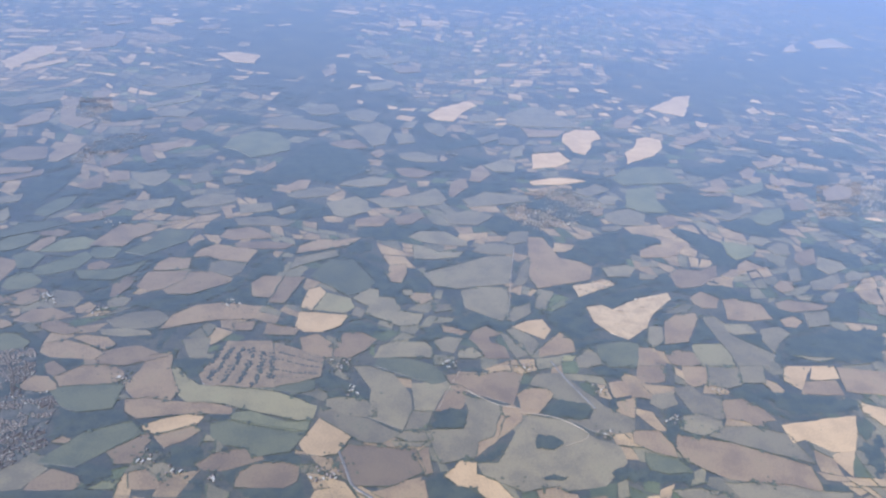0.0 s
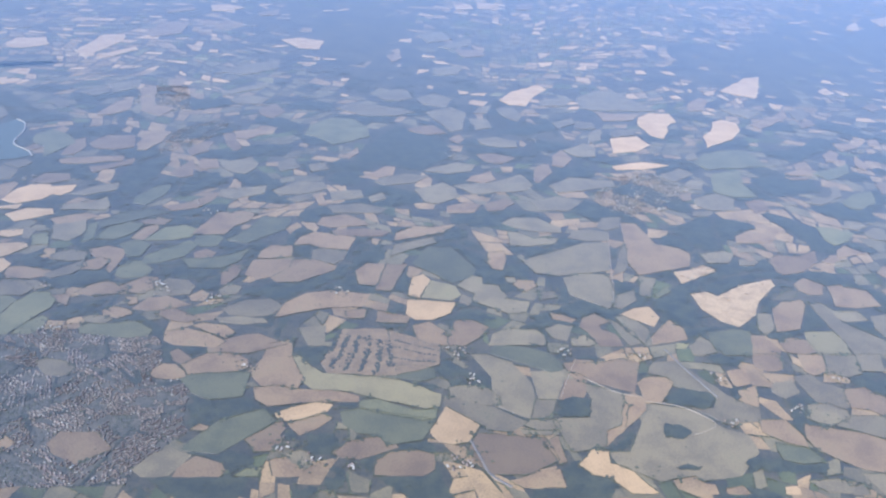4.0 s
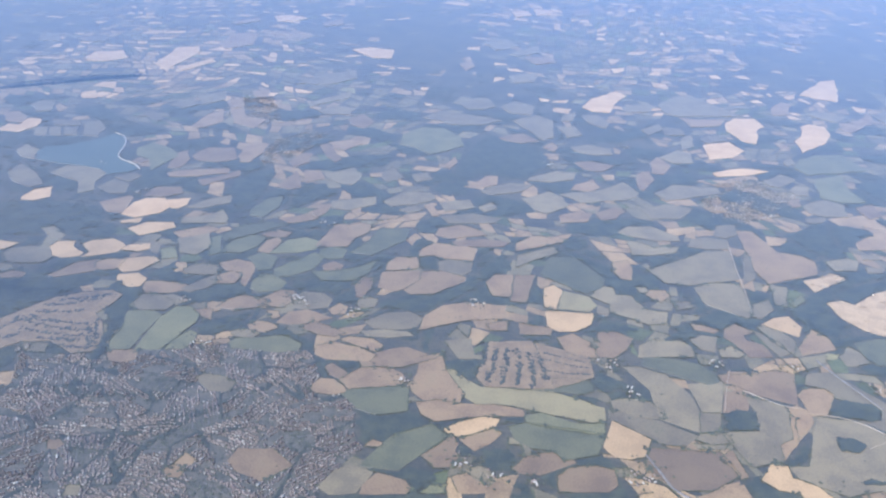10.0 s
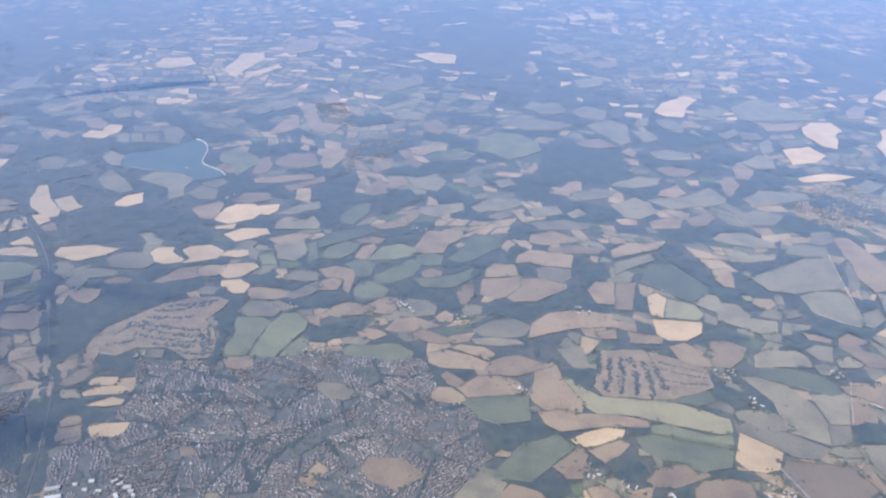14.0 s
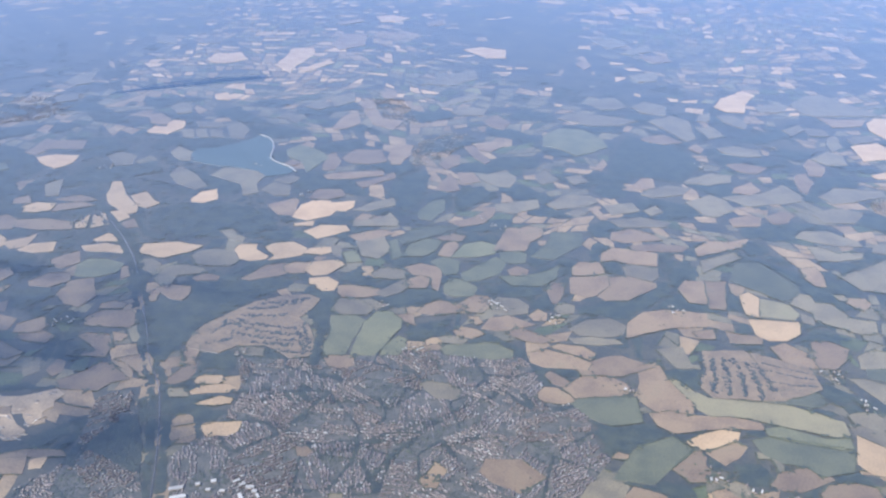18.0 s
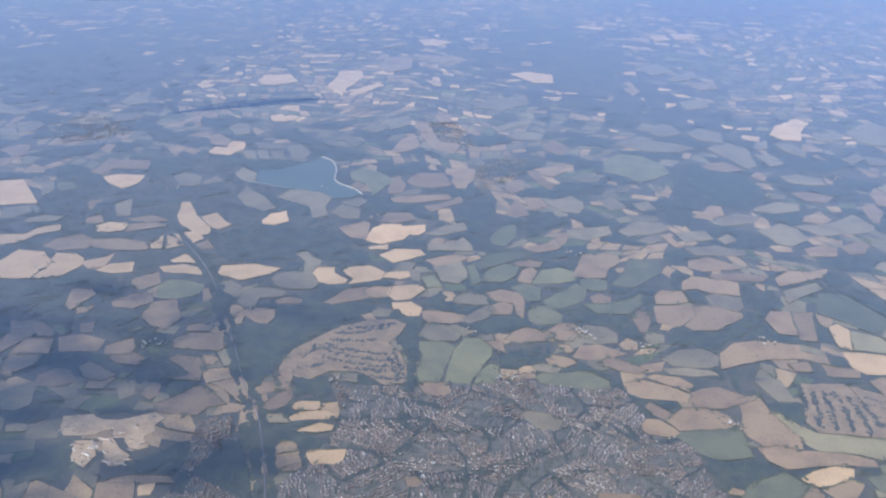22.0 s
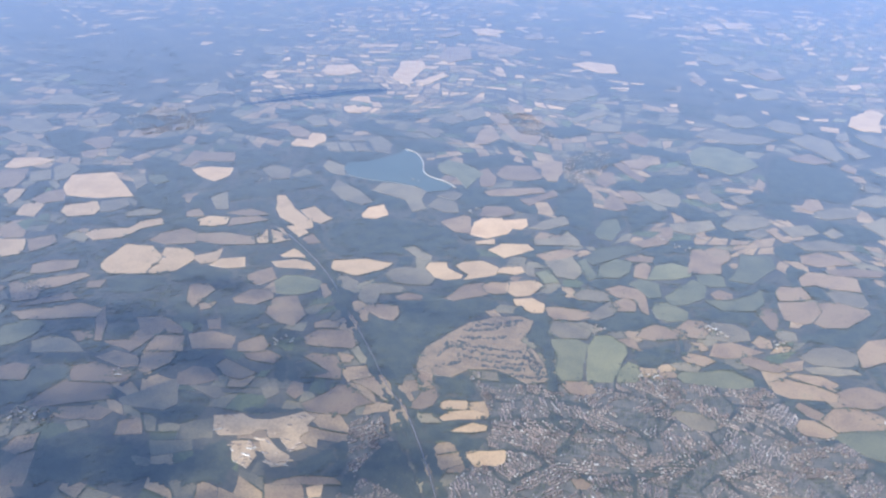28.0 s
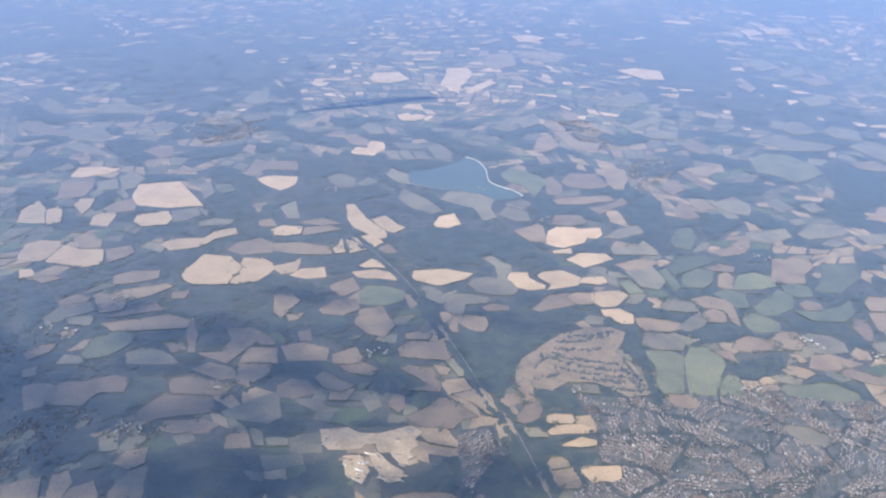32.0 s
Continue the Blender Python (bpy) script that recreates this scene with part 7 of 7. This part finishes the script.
def leaning(x, y):
    """Where the land leans towards corn (above 0) or towards grass."""
    k = 1 + max(y, 0) / 2000
    return math.sin(x * 0.021 / k + 1.9 * math.sin(y * 0.017 / k + 0.4)) + math.sin(y * 0.026 / k + 1.6 * math.sin(x * 0.015 / k) + 0.9)


def wooded(x, y):
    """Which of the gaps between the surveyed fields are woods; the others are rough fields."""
    lie = np.sin(x * 0.06 + 2 * np.sin(y * 0.043)) + np.sin(y * 0.071 + 1.7 * np.sin(x * 0.037))
    return lie < np.where((x > -60) & (y < 500), -0.6, np.where((x < -235) & (y < 570), -1.4, np.where(y < 620, 0.1, -0.2)))


def surveyed(x, y):
    """The land whose fields are all built above, one by one; between them it is wooded."""
    return (x > -467 - (y - 268) * 0.70) & (x < 493 + (y - 356) * 0.475) & (y > 262) & (y < 1000 + 0.12 * x)


FILL = {"stubble": ([], []), "pasture": ([], []), "clover": ([], []), "wheat": ([], []), "hay": ([], [])}
hedge_spots, hedge_runs, wood_v, wood_t, wood_n = [], [], [], [], 0
y = -515.0
while y < 4880:
    block = 150 if y < 900 else 240 if y < 2000 else 420
    half = max(y, 235) * 0.62 + 460
    x = -half
    while x < half:
        middle = y + block / 2
        cell = 190 + 0.3 * max(0, middle - 300)
        for quad in split([(x, y), (x + block, y), (x + block, y + block), (x, y + block)], cell):
            rim, soft_rim = [], []
            for i in range(4):
                p, q = quad[i], quad[(i + 1) % 4]
                rim += [warp(p + (q - p) * u) for u in (0.0, 0.2, 0.4, 0.6, 0.8)]
                soft_rim += [warp(p + (q - p) * u) for u in (0.0, 0.25, 0.5, 0.75)]
            mid = sum(rim) / 20
            if surveyed(mid[0], mid[1]) and (wooded(mid[0], mid[1]) or not clear_of(mid[:1], mid[1:])[0]):
                continue
            size = math.sqrt(cell)
            far = min(1, max(0, (mid[1] - 700) / 1200))
            lure = woodedness(mid[0], mid[1]) + random.gauss(0, 0.5 + 0.7 * far)
            limit = (1.5 if mid[1] < 520 and mid[0] > -60 else 0.5) - 0.1 * far
            open_land = random.random() < (mid[1] - 480) / 600      # hedged fields give way to scattered ones
            lean = leaning(mid[0], mid[1]) + random.gauss(0, 0.7)
            kind = "wood" if lure > limit else random.choices(("stubble", "pasture", "clover", "wheat", "hay"),
                (5 if lean > 0 else 1.6, 2.5 if lean > 0 else 5, 0.6 if lean > 0.3 else 1.8, 0 if mid[1] < 560 or surveyed(mid[0], mid[1]) else 0.5 if mid[1] < 900 else 3.0 if lean > 0 else 1.0, 0.02 if surveyed(mid[0], mid[1]) else 0.3))[0]
            for crop, stretch, (x0, x1, y0, y1) in TINTS:
                if x0 < mid[0] < x1 and y0 < mid[1] < y1 and inside(mid[0], mid[1], stretch):
                    if crop == "stubble":       # open corn land with a few copses
                        kind, open_land = random.choices(("stubble", "pasture", "wood"), (6, 2, 1.2))[0], False
                    elif kind != "wood" and random.random() < 0.75:
                        kind = crop
            if mid[1] < 1250:
                for i in range(10 if not open_land else 0):
                    p, q = rim[i], rim[i + 1]
                    if math.sin(p[0] * 0.11 + 2 * math.sin(p[1] * 0.09)) > 0.1 and mid[1] < random.uniform(450, 800):
                        hedge_runs.append((p, q))
                    run = np.linalg.norm(q - p)
                    for j in range(int(run / 2.0)):
                        if random.random() < (0.3 if mid[1] < 600 else 0.14 if mid[1] < 800 else 0.03):
                            hedge_spots.append(p + (q - p) * (j * 2.0 / run))
                if kind == "wood" and mid[1] < random.uniform(750, 1250):
                    grown, leafy = canopy([tuple(p) for p in rim], 1.7 if mid[1] < 520 else 2.8, clear_of)
                    wood_t.append(leafy + wood_n)
                    wood_v.append(grown)
                    wood_n += len(grown)
            if kind == "wood" or open_land and random.random() < 0.10:
                continue
            verts, faces = FILL[kind]
            i = len(verts)
            if not open_land:
                wide, deep = [1 - random.choice((0.1, 0.25, 0.4, 0.7, 2.2)) / size * 1.2 for _ in range(2)]
            else:
                wide, deep = random.uniform(0.68, 1.0), random.uniform(0.55, 1.0)
            lift = random.uniform(0.03, 0.08)
            a, b, c, d = [random.uniform(0, 6) for _ in range(4)]
            amount = 0.07 if open_land else 0.03
            line = []
            for m, p in enumerate(soft_rim):
                k = 1 + amount * math.sin(0.8 * m + a) * math.sin(0.37 * m + b) + amount * 0.5 * math.sin(1.9 * m + c)
                line.append(np.array((mid[0] + (p[0] - mid[0]) * wide * k, mid[1] + (p[1] - mid[1]) * deep * k)))
            n = len(line)
            verts += [(p[0], p[1], lift) for p in line] + [(p[0], p[1], 0.0) for p in line]
            faces.append(tuple(range(i, i + n)))
            faces += [(i + k, i + n + k, i + n + (k + 1) % n, i + (k + 1) % n) for k in range(n)]
        x += block
    y += block
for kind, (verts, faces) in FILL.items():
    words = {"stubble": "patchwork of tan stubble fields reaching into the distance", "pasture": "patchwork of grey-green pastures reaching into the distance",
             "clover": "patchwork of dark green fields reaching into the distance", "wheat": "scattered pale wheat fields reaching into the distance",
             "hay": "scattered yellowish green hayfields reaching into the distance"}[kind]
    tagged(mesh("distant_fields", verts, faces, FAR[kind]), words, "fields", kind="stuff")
for low, high, cell in ((262, 420, 1.25), (420, 620, 1.7), (620, 860, 2.4), (860, 1150, 3.4)):
    wide = [(-467 - (high - 268) * 0.70, low), (493 + (high - 356) * 0.475, low), (493 + (high - 356) * 0.475, high), (-467 - (high - 268) * 0.70, high)]
    grown, leafy = canopy(wide, cell, lambda px, py: clear_of(px, py) & surveyed(px, py) & wooded(px, py))
    tagged(bulk("woodland", grown, leafy, CANOPY), "dark green broadleaf woods and shaws winding between the fields", "wood", "woods", "stuff")
tagged(bulk("copse_trees", np.concatenate(wood_v), np.concatenate(wood_t), CANOPY), "dark green broadleaf trees of small copses", "trees", kind="stuff")

ends = np.array([(*p, *q) for p, q in hedge_runs])
free = clear_of(ends[:, 0], ends[:, 1]) & clear_of(ends[:, 2], ends[:, 3]) & clear_of((ends[:, 0] + ends[:, 2]) / 2, (ends[:, 1] + ends[:, 3]) / 2)
for low, high, size in ((-900, 560, 0.55), (560, 1400, 0.85)):
    v, t = hedge_bank([[e[:2], e[2:]] for e in ends[free] if low <= e[1] < high], size)
    tagged(bulk("hedgerow", v, t, LEAVES), "dark green uneven hedgerows between small fields", "hedge", kind="stuff")
spots = np.array(hedge_spots)
spots += rng.normal(0, 0.4, spots.shape)
spots = spots[clear_of(spots[:, 0], spots[:, 1])]
spots = spots[np.sin(spots[:, 0] * 0.15 + 2 * np.sin(spots[:, 1] * 0.11)) > -0.35]
near = spots[:, 1] < 520
v, t = lumps(spots[near], rng.uniform(0.3, 0.9, near.sum()))
tagged(bulk("hedgerow_trees", v, t, LEAVES), "dark green hedgerow trees between small fields", "trees", kind="stuff")
v, t = lumps(spots[~near], rng.uniform(0.5, 1.3, (~near).sum()), rough=True)
tagged(bulk("hedgerow_trees", v, t, LEAVES), "dark green hedgerow trees between farther fields", "trees", kind="stuff")
# winding belts of trees along streams and old lanes
for low, high, count, size, wide, seed in ((250, 520, 150000, (0.6, 1.5), 0.075, 0.0), (520, 900, 150000, (0.9, 2.0), 0.08, 1.7)):
    reach = high * 0.62 + 460
    px, py = rng.uniform(-reach, reach, count), rng.uniform(low, high, count)
    k = 1 + py / 1500
    winding = np.sin(px * 0.034 / k + 2.2 * np.sin(py * 0.021 / k + seed) + seed) + np.sin(py * 0.043 / k + 1.9 * np.sin(px * 0.017 / k + 2 * seed) + 1.1) \
        + 0.35 * np.sin(px * 0.11 / k + py * 0.09 / k)
    ok = ~surveyed(px, py) & (rng.uniform(0, 1, count) < (930 - py) / 300) & (np.abs(winding) < wide * (1 + 0.8 * np.sin(px * 0.05) * np.sin(py * 0.07)))
    px, py = px[ok], py[ok]
    ok = clear_of(px, py) & ~((px > -60) & (py < 480) & (rng.uniform(0, 1, len(px)) < 0.8))
    v, t = lumps(np.stack([px[ok], py[ok]], 1), rng.uniform(*size, ok.sum()) * np.where(py[ok] > 650, 0.7, 1.0), rough=True)
    tagged(bulk("tree_belt", v, t, LEAVES), "winding dark green belts of trees between fields", "trees", "tree belts", "stuff")

# lone trees standing in the fields
px, py = rng.uniform(-600, 600, 1800), rng.uniform(270, 620, 1800)
ok = ~clear_of(px, py) & (np.sin(px * 0.11) * np.sin(py * 0.13) > 0.25)
v, t = lumps(np.stack([px[ok], py[ok]], 1), rng.uniform(0.45, 1.0, ok.sum()))
tagged(bulk("field_trees", v, t, LEAVES), "single dark green trees standing in the fields", "trees", kind="stuff")


# ---- the wing's flap fairing, which hangs into view from above ----
PAINT = material("white_wing_paint", (0.86, 0.85, 0.82), (0.90, 0.89, 0.86), scale=0.006, grain=0.05, rough=0.35, veil=0.0, spread=0)
# grey of the seam and wick, also used as painted shade on the fairing
GREY = material("wing_shade_and_seam_grey", (0.13, 0.135, 0.15), (0.15, 0.155, 0.17), scale=0.006, grain=0.05, rough=0.5, veil=0.0, spread=0)
RED = material("red_tip_paint", (0.50, 0.03, 0.04), (0.62, 0.05, 0.06), scale=0.006, grain=0.05, rough=0.4, veil=0.0, spread=0)
wing = tagged(new("aircraft_wing"), "white aircraft wing with a flap fairing and red tip", "wing")
WING_AT = sight(-57.63, -0.15, 297.81, 4.631, -20.496, 3.728)


WING_MIDDLE = Vector((-280, 160, -600))
WING_SUN = WING_AT.to_3x3().inverted() @ to_sun
WING_LEAN = WING_MIDDLE.normalized()
WING_LEAN = (WING_LEAN - WING_SUN * (WING_LEAN @ WING_SUN)).normalized() * 0.99 - WING_SUN * 0.15     # the way the plates face


def wing_part(name, mat, near, thick, round_by, outline, label=""):
    """A rounded plate of the wing, thick in the line of sight."""
    bm = bmesh.new()
    face = bm.faces.new([bm.verts.new(Vector((u + 2, v - 3, -600)) * (WING_LEAN @ WING_MIDDLE) / (WING_LEAN @ Vector((u + 2, v - 3, -600))) * (1 + near / 600)) for u, v in outline])
    made = bmesh.ops.extrude_face_region(bm, geom=[face])
    bmesh.ops.translate(bm, vec=WING_MIDDLE.normalized() * thick, verts=[g for g in made["geom"] if isinstance(g, bmesh.types.BMVert)])
    bmesh.ops.recalc_face_normals(bm, faces=bm.faces)
    bmesh.ops.bevel(bm, geom=list(bm.edges), offset=round_by, segments=2, affect="EDGES")
    data = bpy.data.meshes.new(name)
    bm.to_mesh(data)
    bm.free()
    data.materials.append(mat)
    ob = new(name, data)
    ob.parent = wing
    return tagged(ob, label)


wing_part("wing_panel", PAINT, 6, 3, 0.4, [(-356.6, 171.5), (-338.0, 178.3), (-314.2, 182.5), (-286.7, 190.2), (-278.2, 192.7), (-356.6, 192.7)])
wing_part("fairing_top", PAINT, 2, 3, 0.5, [(-286.7, 189.7), (-221.1, 161.4), (-226.6, 150.8), (-269.8, 164.7), (-313.4, 178.3)])
wing_part("fairing_side", PAINT, 0, 3, 0.5, [(-313.8, 180.8), (-228.3, 152.0), (-228.3, 141.0), (-294.8, 145.7)])
# the flap's shadow and shaded underside, built as a dark grey plate
wing_part("fairing_in_shadow", GREY, 1, 3, 0.5, [(-356.6, 177.9), (-314.7, 180.8), (-295.2, 146.1), (-228.3, 141.5), (-261.3, 139.8), (-299.4, 139.8), (-356.6, 145.7)], "dark grey plate for the flap's shadow and shaded underside")
wing_part("fairing_tip", RED, -0.6, 3, 0.5, [(-227.8, 152.5), (-220.6, 160.5), (-213.0, 157.1), (-209.2, 154.2), (-209.2, 143.6), (-211.8, 142.3), (-227.8, 140.6)], "rounded red painted tip")
wing_part("static_wick", GREY, 4, 0.5, 0.05, [(-209.6, 152.9), (-194.4, 147.8), (-194.4, 147.4), (-209.6, 151.6)], "thin black static wick")
wing_part("panel_seam", GREY, -0.3, 1, 0.02, [(-313.4, 174.9), (-228.3, 152.5), (-228.3, 152.0), (-313.4, 174.4)], "dark seam line")
wing.matrix_basis = WING_AT @ Matrix.Scale(1.5, 4)


# ---- fair-weather clouds overhead, known by the shade that they lay on the land ----
CLOUD = bpy.data.materials.new("white_cloud")
CLOUD.use_nodes = True
CLOUD.node_tree.nodes["Principled BSDF"].inputs["Base Color"].default_value = (0.85, 0.86, 0.88, 1)
CLOUD.node_tree.nodes["Principled BSDF"].inputs["Roughness"].default_value = 1.0


def cloud(x, y, long, deep, count):
    """A thin ragged cloud over the shaded land round (x, y), drawn back along the sun's rays to its height."""
    high = 430
    back = to_sun * (high / to_sun.z)
    heart = np.stack([rng.normal(0, long, 14), rng.normal(0, deep, 14)], 1)
    puffs = heart[rng.integers(0, 14, count)] + rng.normal(0, 0.33, (count, 2)) * (long, deep) + (x + back.x, y + back.y)
    v, t = lumps(puffs, rng.uniform(0.8, 2.4, count), 0.6, rough=True)
    v[:, 2] += high
    return tagged(bulk("cumulus_cloud", v, t, CLOUD), "thin ragged white fair-weather cloud high above the land", "cloud", "clouds", "stuff")


cloud(-455, 300, 42, 22, 1300)
cloud(-600, 375, 50, 36, 2600)
cloud(-390, 285, 40, 18, 900)
cloud(-330, 490, 60, 16, 700)
cloud(-520, 330, 60, 30, 2200)
cloud(-640, 300, 50, 30, 2000)
cloud(-375, 300, 26, 16, 1000)
cloud(-400, 385, 40, 16, 1300)
cloud(-455, 430, 45, 20, 1300)
cloud(-335, 375, 40, 22, 1000)
cloud(-300, 440, 36, 18, 600)
cloud(-260, 320, 30, 16, 700)
